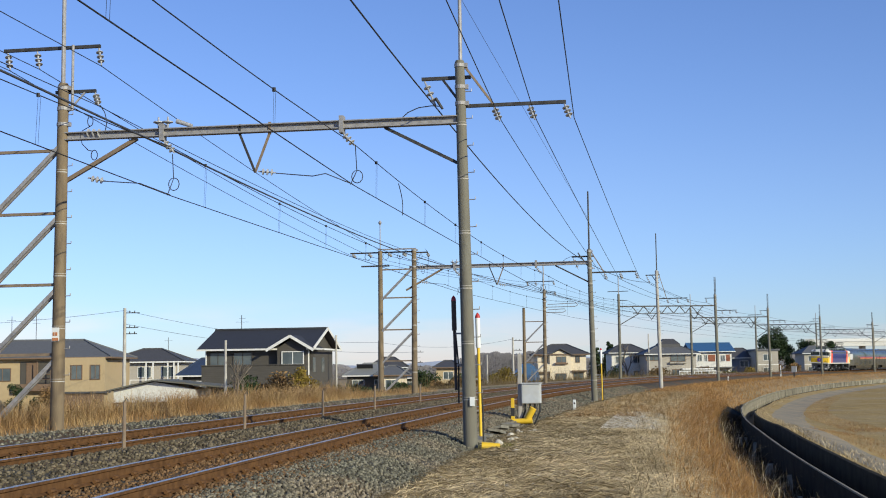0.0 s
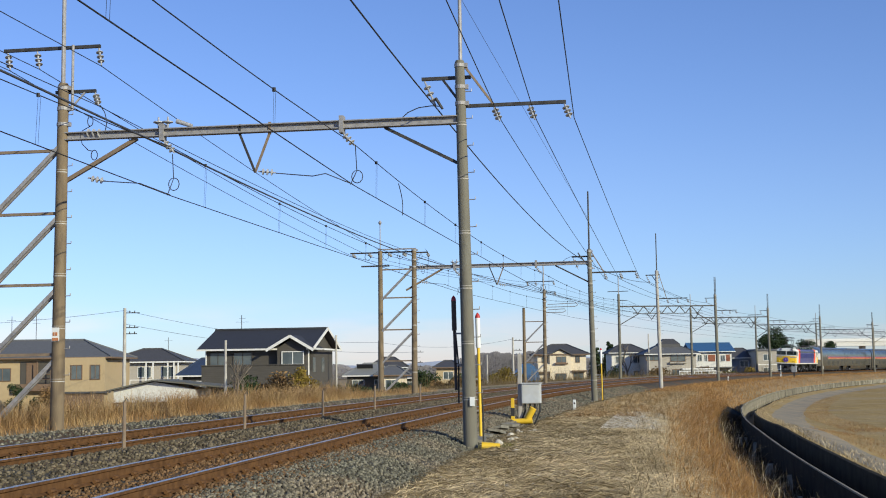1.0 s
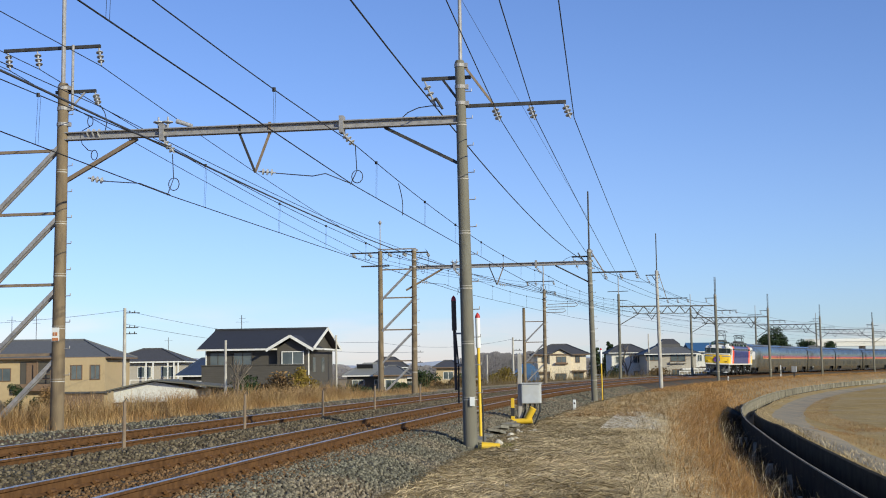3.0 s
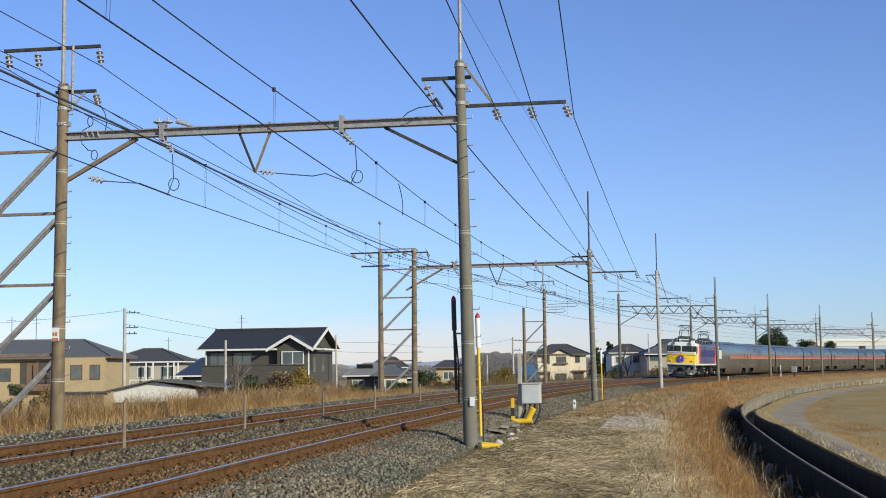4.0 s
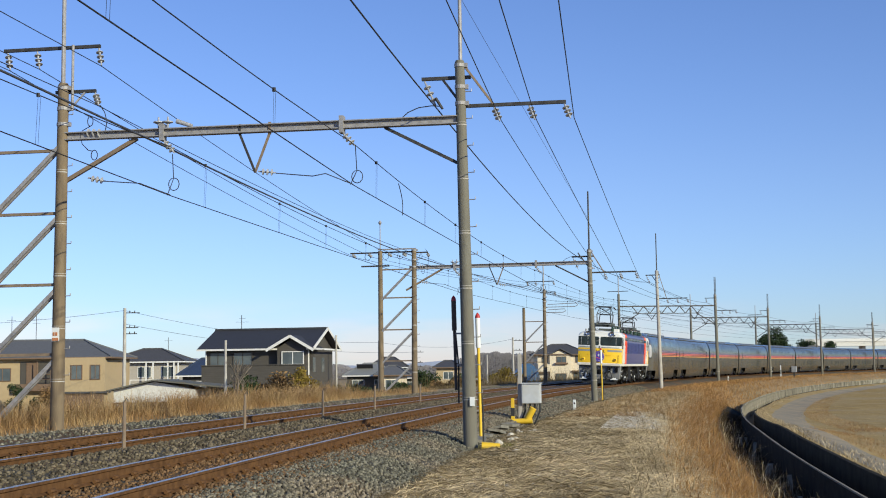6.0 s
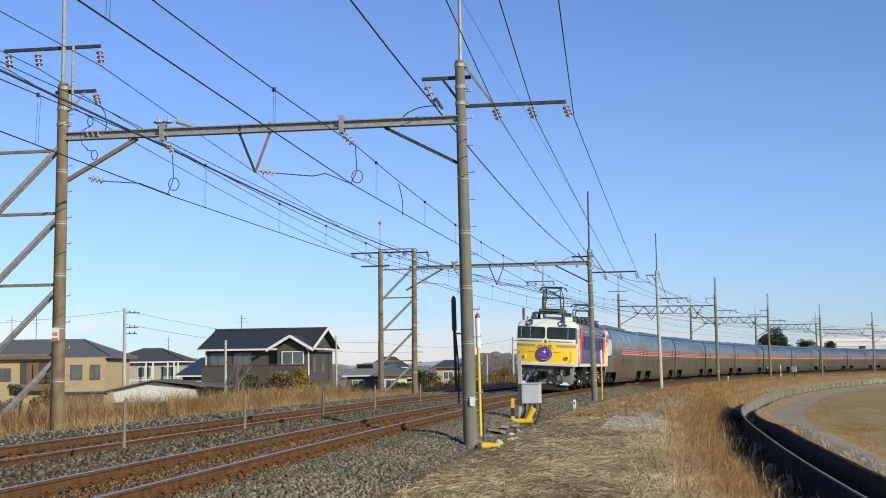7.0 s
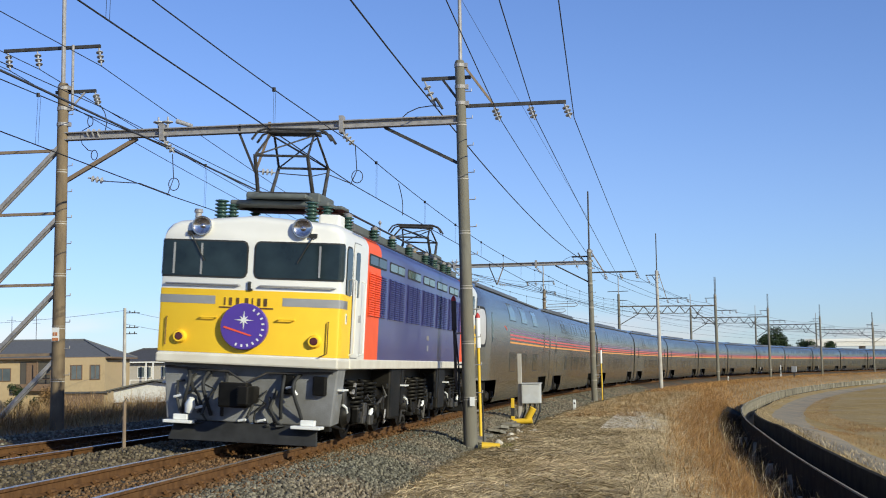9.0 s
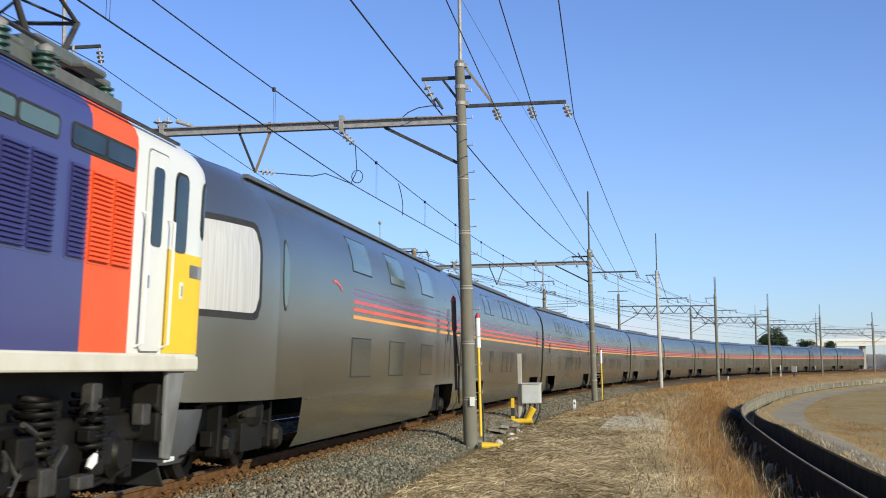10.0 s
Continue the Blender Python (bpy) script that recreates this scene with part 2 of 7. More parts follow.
# ---- mesh building ----
class Build:
    def __init__(self):
        self.v, self.f = [], []

    def add(self, verts, faces):
        k = len(self.v)
        self.v += [tuple(map(float, p)) for p in verts]
        self.f += [tuple(i + k for i in f) for f in faces]
        return self

    def box(self, x0, x1, y0, y1, z0, z1, m=None):
        vs = [Vector((x, y, z)) for z in (z0, z1) for x, y in ((x0, y0), (x1, y0), (x1, y1), (x0, y1))]
        if m:
            vs = [m @ p for p in vs]
        return self.add(vs, [(3, 2, 1, 0), (4, 5, 6, 7), (0, 1, 5, 4), (1, 2, 6, 5), (2, 3, 7, 6), (3, 0, 4, 7)])

    def rod(self, p, q, r, r2=None, n=8):
        p, q = Vector(p), Vector(q)
        d = (q - p).normalized()
        a = d.orthogonal().normalized()
        b = d.cross(a)
        r2 = r if r2 is None else r2
        vs = [c + (a * math.cos(2 * math.pi * i / n) + b * math.sin(2 * math.pi * i / n)) * rr for c, rr in ((p, r), (q, r2)) for i in range(n)]
        return self.add(vs, [(i, (i + 1) % n, n + (i + 1) % n, n + i) for i in range(n)] + [tuple(range(n - 1, -1, -1)), tuple(range(n, 2 * n))])

    def bar(self, p, q, w, h):
        """A square-edged bar from p to q."""
        p, q = Vector(p), Vector(q)
        m = (q - p).to_track_quat("Y", "Z").to_matrix().to_4x4()
        m.translation = p
        return self.box(-w / 2, w / 2, 0, (q - p).length, -h / 2, h / 2, m)

    def path(self, pts, r, n=6):
        """A bent rod through the points."""
        pts = [Vector(p) for p in pts]
        up, rings = None, []
        for i, p in enumerate(pts):
            d = (pts[min(i + 1, len(pts) - 1)] - pts[max(i - 1, 0)]).normalized()
            a = d.orthogonal().normalized() if up is None else (up - d * up.dot(d)).normalized()
            up, b = a, d.cross(a)
            rings.append([p + (a * math.cos(2 * math.pi * k / n) + b * math.sin(2 * math.pi * k / n)) * r for k in range(n)])
        return self.loft(rings)

    def turned(self, p, q, prof, n=12):
        """A turned body about the line p-q; prof: (fraction, radius)."""
        p, q = Vector(p), Vector(q)
        d = (q - p).normalized()
        a = d.orthogonal().normalized()
        b = d.cross(a)
        vs = [p + (q - p) * t + (a * math.cos(2 * math.pi * i / n) + b * math.sin(2 * math.pi * i / n)) * r for t, r in prof for i in range(n)]
        k = len(prof)
        fs = [(j * n + i, j * n + (i + 1) % n, (j + 1) * n + (i + 1) % n, (j + 1) * n + i) for j in range(k - 1) for i in range(n)]
        return self.add(vs, fs + [tuple(range(n - 1, -1, -1)), tuple(range((k - 1) * n, k * n))])

    def loft(self, rings, close=True, caps=True):
        n = len(rings[0])
        vs = [p for r in rings for p in r]
        m = n if close else n - 1
        fs = [(j * n + i, j * n + (i + 1) % n, (j + 1) * n + (i + 1) % n, (j + 1) * n + i) for j in range(len(rings) - 1) for i in range(m)]
        if caps:
            fs += [tuple(range(n - 1, -1, -1)), tuple(range((len(rings) - 1) * n, len(rings) * n))]
        return self.add(vs, fs)

    def plate(self, outline, way, thick):
        """A flat plate: its outline pushed along way."""
        w = Vector(way) * thick
        return self.loft([[Vector(p) for p in outline], [Vector(p) + w for p in outline]])

    def mesh(self, name, material, smooth=None):
        me = bpy.data.meshes.new(name)
        me.from_pydata(self.v, [], self.f)
        me.validate()
        bm = bmesh.new()
        bm.from_mesh(me)
        bmesh.ops.recalc_face_normals(bm, faces=bm.faces)
        bm.to_mesh(me)
        bm.free()
        if smooth:
            me.shade_smooth()
            me.set_sharp_from_angle(angle=radians(smooth))
        me.materials.append(material)
        return me


def part(name, b, material, parent, label="", smooth=None, bevel=0.0):
    ob = new(name, b.mesh(name, material, smooth))
    ob.parent = parent
    if bevel:
        md = ob.modifiers.new("bevel", "BEVEL")
        md.width, md.segments, md.limit_method = bevel, 2, "ANGLE"
    return tagged(ob, label)


def thing(name, m, label, category, group="", kind=""):
    ob = new(name)
    ob.matrix_basis = m
    return tagged(ob, label, category, group, kind)


def solid(name, b, material, m, label, category, group="", kind="", smooth=None):
    ob = new(name, b.mesh(name, material, smooth))
    ob.matrix_basis = m
    return tagged(ob, label, category, group, kind)


def bulk(name, verts, faces, material, label, category, kind="stuff", parent=None):
    """A large mesh from arrays."""
    me = bpy.data.meshes.new(name)
    n, k = faces.shape
    me.vertices.add(len(verts))
    me.vertices.foreach_set("co", verts.astype(np.float32).ravel())
    me.loops.add(n * k)
    me.loops.foreach_set("vertex_index", faces.astype(np.int32).ravel())
    me.polygons.add(n)
    me.polygons.foreach_set("loop_start", np.arange(0, n * k, k, dtype=np.int32))
    me.update(calc_edges=True)
    me.validate()
    me.materials.append(material)
    ob = new(name, me)
    ob.parent = parent
    return tagged(ob, label, category, "", kind)


IDENT = Matrix.Identity(4)


def sweep(name, section, s_list, material, label, category, kind="structure", closed=False, smooth=None):
    """A section (o, z) drawn along the line."""
    b = Build()
    b.loft([[tuple(tk(s, o, z)) for o, z in section] for s in s_list], closed, closed)
    return solid(name, b, material, IDENT, label, category, "", kind, smooth)


# ---- ground ----
GO = np.array([-3000, -900, -300, -120, -60, -30, -22, -17, -14, -11.5, -9.5, -8.2, -7.0, -6.0, 2.2, 2.7, 3.4, 4.2, 5.0, 5.8, 6.4, 7.0, 7.8, 8.8, 9.6, 9.66, 10.34, 10.4, 11.2, 12.2, 13, 15, 19, 26, 40, 100, 250, 420])
GZ = np.array([-2.9, -2.9, -2.8, -2.8, -2.8, -2.7, -2.6, -2.2, -1.5, -.6, -.1, 0.0, -.15, -.5, -.72, -.60, -.57, -.56, -.56, -.57, -.62, -.82, -1.15, -1.5, -1.72, -2.0, -2.0])


def wall_top(s):
    return np.interp(s, [-60, 15, 75, 330], [-.90, -.90, -1.42, -1.45])


def road_z(s):
    return np.interp(s, [-60, 15, 75, 330], [-.80, -.80, -2.02, -2.1])


def ground_z(o, s=0.0):
    o, s = np.broadcast_arrays(np.asarray(o, float), np.asarray(s, float))
    left = np.interp(o, GO[:len(GZ)], GZ)
    low = np.where(o > 8.0, np.clip((o - 8.0) / 1.6, 0, 1) * (wall_top(s) + .9), 0)
    right = road_z(s) + np.interp(o, [10.4, 11.2, 12.2, 13, 19, 40, 420], [-.03, -.12, -.32, -.42, -.45, -.5, -.5])
    return np.where(o < 10.37, left + low, right)


def grid_sheet(name, s_vals, o_vals, zf, material, label, category, kind="structure"):
    S, O = np.meshgrid(s_vals, o_vals, indexing="ij")
    V = tk(S.ravel(), O.ravel(), zf(S.ravel(), O.ravel()))
    a, b = len(s_vals), len(o_vals)
    i = (np.arange(a - 1)[:, None] * b + np.arange(b - 1)[None]).ravel()
    return bulk(name, V, np.stack([i, i + 1, i + b + 1, i + b], 1), material, label, category, kind)


def lumps(S, O, a, f):
    return np.array([noise.noise(Vector((s * f, o * f, 3.1))) for s, o in zip(S, O)]) * a


o_fine = np.unique(np.concatenate([GO, np.arange(2.4, 8.2, 0.3)]))
s_fine = np.concatenate([[-400, -200, -100, -60], np.arange(-40, 60, 0.8), np.arange(60, 320, 5), [340, 400, 600, 1000, 1500]])
grid_sheet("ground", s_fine, o_fine, lambda S, O: ground_z(O, S) + np.where((O > 2.3) & (O < 9.4), lumps(S, O, 0.06, 0.6), 0), GROUND, "dry winter ground with mown straw beside the railway", "ground")
grid_sheet("field", np.arange(-60, 330, 3.0), np.array([10.47, 10.8, 11.2, 11.8, 12.1, 12.5, 13, 13.5, 14, 15, 17, 19, 22, 26, 30, 40, 70, 150, 300]), lambda S, O: ground_z(O, S) + 0.03 + np.where(O > 13.7, lumps(S, O, 0.07, 0.35), 0), FIELD, "bare tan stubble field in winter", "field")
S_R = np.arange(-60, 330, 2.0)
ROAD_L = np.interp(S_R, [5, 17, 54, 100], [10.62, 10.8, 11.45, 11.6])
ROAD_W = np.interp(S_R, [5, 17, 54, 100], [0.95, 1.3, 1.9, 1.9])
R_S, R_U = np.repeat(S_R, 6), np.tile(np.linspace(0, 1, 6), len(S_R))
R_O = np.repeat(ROAD_L, 6) + R_U * np.repeat(ROAD_W, 6) + lumps(R_S, R_U * 0, 0.10, 0.3)
R_I = (np.arange(len(S_R) - 1)[:, None] * 6 + np.arange(5)[None]).ravel()
bulk("road", tk(R_S, R_O, ground_z(R_O, R_S) + np.where((R_U < .01) | (R_U > .99), .034, .055) + lumps(R_S, R_O, 0.008, 0.8)), np.stack([R_I, R_I + 1, R_I + 7, R_I + 6], 1), ASPHALT, "narrow worn grey farm road along the ditch", "road", "structure")

# ---- ballast ----
BO = np.array([-7.3, -6.6, -5.9, -5.3, -4.9, -4.5, -3.82, -3.1, -2.75, -2.4, -1.9, -1.4, -1.1, -0.8, 0, 0.8, 1.15, 1.5, 1.8, 2.3, 2.8, 3.1])
BZ = np.array([-.2, -.04, 0.0, -.09, -.13, -.165, -.17, -.19, -.13, -.06, 0.03, -.03, -.08, -.13, -.175, -.22, -.22, -.24, -.3, -.5, -.62, -.68])


def ballast_z(o):
    return np.interp(o, BO, BZ)


grid_sheet("ballast_bed", np.concatenate([np.arange(-40, 50, 0.4), np.arange(50, 330, 3)]), BO, lambda S, O: ballast_z(O) + lumps(S, O, 0.03, 2.0), BALLAST, "bed of grey and rusty crushed stone under the tracks", "ballast", "stuff")

ICO = bmesh.new()
bmesh.ops.create_icosphere(ICO, subdivisions=1, radius=1.0)
ICO_V = np.array([v.co[:] for v in ICO.verts])
ICO_F = np.array([[v.index for v in f.verts] for f in ICO.faces])
ICO.free()


def stones(name, n, s0, s1, os, r0, r1, zf, material, label, seed, bias=1.0):
    g = np.random.default_rng(seed)
    s = s0 + (s1 - s0) * g.random(n) ** bias
    o = g.uniform(os[0], os[1], n)
    r = g.uniform(r0, r1, n)
    c = tk(s, o, zf(o) + r * 0.25)
    q = ICO_V[None] * (1 + g.uniform(-0.32, 0.32, (n, len(ICO_V), 1))) * (r[:, None] * g.uniform(0.6, 1.15, (n, 3)))[:, None]
    a = g.uniform(0, 6.28, n)
    ca, sa = np.cos(a)[:, None], np.sin(a)[:, None]
    v = np.stack([q[..., 0] * ca - q[..., 1] * sa, q[..., 0] * sa + q[..., 1] * ca, q[..., 2]], -1) + c[:, None]
    f = ICO_F[None] + (np.arange(n) * len(ICO_V))[:, None, None]
    return bulk(name, v.reshape(-1, 3), f.reshape(-1, 3), material, label, "ballast")


stones("ballast_stones", 24000, -19, 12, (0.85, 2.95), 0.014, 0.036, ballast_z, STONE, "loose grey crushed stones of the track shoulder", 1, 1.2)
stones("ballast_stones", 5000, -19, 30, (0.75, 1.5), 0.014, 0.034, ballast_z, STONE_RUST, "rust-stained stones beside the near rail", 8, 1.2)
stones("ballast_stones", 8000, 12, 70, (0.85, 2.7), 0.022, 0.045, ballast_z, STONE, "loose grey crushed stones of the track shoulder", 2, 1.3)
stones("ballast_stones", 15000, -16, 40, (-2.95, -0.95), 0.016, 0.04, ballast_z, STONE_BROWN, "brownish crushed stones heaped between the tracks", 3, 1.3)
stones("ballast_stones", 9000, -14, 60, (-7.2, -4.8), 0.022, 0.045, ballast_z, STONE, "loose grey crushed stones beside the far track", 4, 1.3)
stones("ballast_stones", 14000, -19, 30, (-0.9, 0.9), 0.015, 0.034, ballast_z, STONE_RUST, "rust-stained crushed stones between the rails", 5, 1.2)
stones("ballast_stones", 10000, -14, 40, (-4.8, -2.9), 0.015, 0.036, ballast_z, STONE_RUST, "rust-stained crushed stones between the rails", 6, 1.2)
PALE = mat("pale_gravel", (0.55, 0.50, 0.42), (0.42, 0.38, 0.31), 10, 0.9, per="island", spread=0.4, spec=0.12)
stones("scattered_stones", 1400, -14, 40, (2.6, 5.6), 0.012, 0.04, lambda o: ground_z(o) + 0.03, PALE, "pale stones scattered on the trodden ground", 7, 1.2)
stones("scattered_stones", 9000, -3.0, 11.0, (2.7, 5.4), 0.010, 0.028, lambda o: ground_z(o) + 0.055, STONE, "small grey stones trodden into the ground", 27)
stones("gravel_patch", 15000, 8.0, 21.0, (4.9, 6.7), 0.012, 0.038, lambda o: ground_z(o) + 0.065, PALE, "pale gravel patch on the trodden ground", 9)

# ---- rails ----
RAIL = [(-.0325, 0), (.0325, 0), (.0325, -.03), (.009, -.045), (.009, -.125), (.062, -.14), (.062, -.153), (-.062, -.153), (-.062, -.14), (-.009, -.125), (-.009, -.045), (-.0325, -.03)]
ca, sa = math.cos(radians(CANT)), math.sin(radians(CANT))


def canted(o0, o, z):
    return (o0 + o * ca + z * sa, z * ca - o * sa)


s_rail = np.concatenate([np.arange(-45, 60, 1.0), np.arange(60, 322, 3)])
for o0 in (0.0, -3.8208):
    for side in (-0.566, 0.566):
        rail = sweep("rail", [canted(o0, side + a, z - 0.001) for a, z in RAIL], s_rail, RAILSIDE, "rusty steel rail on a curved track", "rail", "", True)
        tagged(rail, group="rails of the two tracks")
        head = sweep("rail_head", [canted(o0, side + a, z) for a, z in ((-.027, .0), (-.022, .003), (.022, .003), (.027, 0))], s_rail, RAILTOP, "polished running surface", "", "", True)
        head.parent = rail
SL = Build().box(-1.0, 1.0, -.12, .12, -.30, -.182).mesh("sleeper", SLEEPER)
CLIP = Build().box(-.04, .04, -.05, .05, -.19, -.128).rod((0, -.075, -.112), (0, .075, -.112), .026, None, 6).mesh("rail_clip", RAILSIDE)
for o0, s_a, s_b in ((0.0, -21.0, 60.0), (-3.8208, -18.0, 60.0)):
    for i in range(int((s_b - s_a) / 0.62)):
        s = s_a + i * 0.62
        m = stand(s, o0, 0) @ pose(0, 0, 0, 0, CANT, 0)
        sl = new("sleeper", SL)
        sl.matrix_basis = m
        tagged(sl, "rust-stained sleeper half sunk in ballast", "sleeper", "sleepers of the tracks")
        for x in (-.656, -.476, .476, .656):
            cl = new("rail_clip", CLIP)
            cl.parent = sl
            cl.location = (x, 0, 0)

# ---- ditch ----
s_d = np.concatenate([np.arange(-40, 90, 1.5), np.arange(90, 300, 3)])


def ditch_wall(name, o0, o1, zf, depth, material, label, w=0.0):
    b = Build()
    b.loft([[tuple(tk(s, o, z + w * noise.noise(Vector((s * .7, o, 0))))) for o, z in ((o0, zf(s)), (o1, zf(s)), (o1, -2.9), (o0, -2.9))] for s in s_d])
    return solid(name, b, material, IDENT, label, "ditch wall", "", "structure")


# Near wall: track side dark for shade, road side and coping pale for sun.
ditch_wall("ditch_wall_near", 9.66, 9.70, lambda s: wall_top(s) - .02, 1, DITCH_SHADED, "thin concrete wall of the drainage ditch, shade put into its colour", .01)
ditch_wall("ditch_wall_face", 9.703, 9.722, lambda s: wall_top(s) - .015, 1, DITCH_WALL, "weathered sun-side face of the ditch wall, coloured paler for light", .01)
sweep_cap = Build().loft([[tuple(tk(s, o, float(wall_top(s)) + z)) for o, z in ((9.656, 0.0), (9.682, 0.0), (9.682, -.03), (9.656, -.03))] for s in s_d])
solid("ditch_coping", sweep_cap, DITCH_PALE, IDENT, "thin coping on the ditch wall, coloured pale for its sunlit top", "ditch wall", "", "structure")
# Far wall in the same shade-darkened colour.
ditch_wall("ditch_wall_far", 10.34, 10.44, lambda s: road_z(s) + .02, 1, DITCH_SHADED, "concrete wall of the ditch below the road, darkened for shade", .02)
# The shade lying in the ditch is put into this near-black ground colour.
BED_SHADE = mat("ditch_bed_shade", (0.022, 0.017, 0.010), (0.010, 0.008, 0.005), 3, 0.85, bump=0.6, bscale=9, c3=(0.035, 0.028, 0.014), patch=0.7, spec=0.12)
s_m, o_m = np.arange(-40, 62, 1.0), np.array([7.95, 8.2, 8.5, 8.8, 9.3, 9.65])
grid_sheet("ditch_bed", s_m, o_m, lambda S, O: ground_z(O, S) + np.where(O < 8.0, -.05, .045) + np.where(O > 8.4, lumps(S, O, 0.05, 1.1), lumps(S, O, 0.14, 0.5) - .03), BED_SHADE, "ground strip in the drainage ditch, shade put into its near-black colour", "ditch bed")
POST = Build().box(-.045, .045, -.05, .05, -.9, .0).mesh("ditch_post", DITCH_PALE)
for i in range(85):
    s_i = 45 + i * 1.6
    ob = new("ditch_post", POST)
    ob.matrix_basis = stand(s_i, 9.83, float(wall_top(s_i)) - .03) @ pose(0, 0, 0, 0, 4 * math.sin(i * 2.3), 0)
    tagged(ob, "square concrete post against the ditch wall", "post", "ditch posts")
for i in range(11):
    s_i = -12 + i * 3.1 + .6 * math.sin(i * 5.1)
    ob = new("ditch_post", POST)
    ob.matrix_basis = stand(s_i, 9.25 + .15 * math.sin(i * 3.3), -1.25 + .1 * math.sin(i * 1.7)) @ pose(0, 0, 0, 6 * math.sin(i * 2.9), 8 * math.sin(i * 4.1), 0)
    tagged(ob, "leaning weathered concrete stake in the ditch", "post", "ditch posts")


# ---- plants on the ground ----
def blades(name, n, s_rng, o_rng, h, w, lean, zf, material, label, seed, bias=1.0, flat=False, curve=0.35, clump=0.0):
    """Thin grass blades, each of two quads bent over."""
    g = np.random.default_rng(seed)
    s = s_rng[0] + (s_rng[1] - s_rng[0]) * g.random(n) ** bias
    o = g.uniform(o_rng[0], o_rng[1], n)
    tall = np.ones(n)
    if clump:
        o = o_rng[0] + (o_rng[1] - o_rng[0]) * g.beta(1.6, 1.2, n)      # thins out towards both edges
        patchy = np.array([noise.noise(Vector((a * 1.1, b * 1.6, seed))) + .6 * noise.noise(Vector((a * 3.3, b * 3.9, seed + 9))) for a, b in zip(s, o)])
        keep = patchy > g.uniform(-.9, .9, n) * clump - .15
        s, o, patchy = s[keep], o[keep], patchy[keep]
        n = len(s)
        tall = np.clip(.85 + .7 * patchy, .45, 1.5)
    base = tk(s, o, zf(o, s))
    a = g.uniform(0, 2 * np.pi, n)
    d = np.stack([np.cos(a), np.sin(a), np.zeros(n)], -1)
    side = np.stack([-np.sin(a), np.cos(a), np.zeros(n)], -1)
    L = (g.uniform(h[0], h[1], n) * tall)[:, None]
    ww = (g.uniform(0.6, 1.3, n) * w)[:, None] * side
    up = np.array([0, 0, 1.0])
    k = g.uniform(lean[0], lean[1], n)[:, None]
    if flat:
        z = g.uniform(0.0, 0.05, n)[:, None] * up
        p0, p1, p2 = base + z, base + d * L * .5 + up * g.uniform(0.01, .06, n)[:, None] + z, base + d * L + z
        ww = (g.uniform(0.6, 1.3, n) * w)[:, None] * (side * .8 + up * .5)
    else:
        p0 = base
        p1 = base + L * (.55 * up + .55 * k * d)
        p2 = base + L * ((1 - curve * k) * up + (k + .25 * k) * d)
    v = np.stack([p0 - ww, p0 + ww, p1 - ww * .8, p1 + ww * .8, p2 - ww * .15, p2 + ww * .15], 1).reshape(-1, 3)
    i = np.arange(n)[:, None] * 6
    f = np.concatenate([i + np.array([[0, 1, 3, 2]]), i + np.array([[2, 3, 5, 4]])])
    return bulk(name, v, f, material, label, "dry grass")


blades("straw_litter", 60000, (-19, 16), (2.4, 7.2), (0.10, 0.5), 0.0044, (0, 1), lambda o, s: ground_z(o, s) + .03, STRAW, "mown straw lying flat on the ground", 11, 1.15, True)
blades("straw_litter", 9000, (16, 60), (2.6, 7.0), (0.2, 0.6), 0.008, (0, 1), lambda o, s: ground_z(o, s) + .03, STRAW, "mown straw lying flat on the ground", 12, 1.2, True)
blades("dry_grass_slope", 95000, (-18, 62), (6.6, 8.55), (0.10, 0.48), 0.0034, (0.3, 1.7), ground_z, GRASS_RED, "russet dry grass on the ditch slope", 13, 1.2, clump=.8)
blades("straw_slope", 7000, (-18, 60), (5.9, 8.0), (0.15, 0.55), 0.004, (0.6, 1.6), ground_z, STRAW, "pale flattened straw on the ditch slope", 18, 1.2)
blades("dry_grass_slope", 34000, (60, 240), (3.0, 9.4), (0.10, 0.40), 0.010, (0.3, 1.4), ground_z, GRASS_RED, "russet dry grass on the embankment", 14, 1.2)
blades("dry_grass_slope", 42000, (16, 75), (3.0, 7.4), (0.08, 0.36), 0.0048, (0.3, 1.5), ground_z, GRASS_DRY, "short tan grass on the embankment top", 15, 1.2, clump=.7)
blades("verge_grass", 7000, (-14, 22), (11.75, 13.2), (0.05, 0.18), 0.0035, (0.3, 1.3), ground_z, GRASS_DRY, "short dry grass on the road verge", 19, 1.0)
blades("verge_grass", 11000, (22, 120), (13.4, 15.2), (0.04, 0.18), 0.005, (0.3, 1.3), ground_z, GRASS_DRY, "short dry grass on the road verge", 22, 1.2)
blades("verge_grass", 9000, (-14, 120), (10.46, 11.1), (0.04, 0.20), 0.006, (0.3, 1.3), ground_z, STRAW, "short pale grass between ditch and road", 23, 1.2)
blades("field_stubble", 30000, (-14, 150), (12.5, 30), (0.04, 0.13), 0.0055, (0.3, 1.2), ground_z, STRAW, "dry stubble and weeds on the field", 20, 1.1)
blades("verge_grass", 9000, (-9, 45), (-8.6, -7.2), (0.08, 0.4), 0.005, (0.2, 1.0), ground_z, GRASS_DRY, "short dry grass at the ballast edge", 21)
blades("tall_dry_grass", 105000, (-8, 31), (-15.5, -7.7), (0.25, 0.95), 0.0042, (0.2, 1.5), ground_z, GRASS_DRY, "tall dry golden grass beside the far track", 16, 1.0, clump=.8)
BRUSH = mat("withered_brush", (0.21, 0.15, 0.075), (0.13, 0.10, 0.05), 0.8, 0.9, per="island", spread=0.4, spec=0.12)
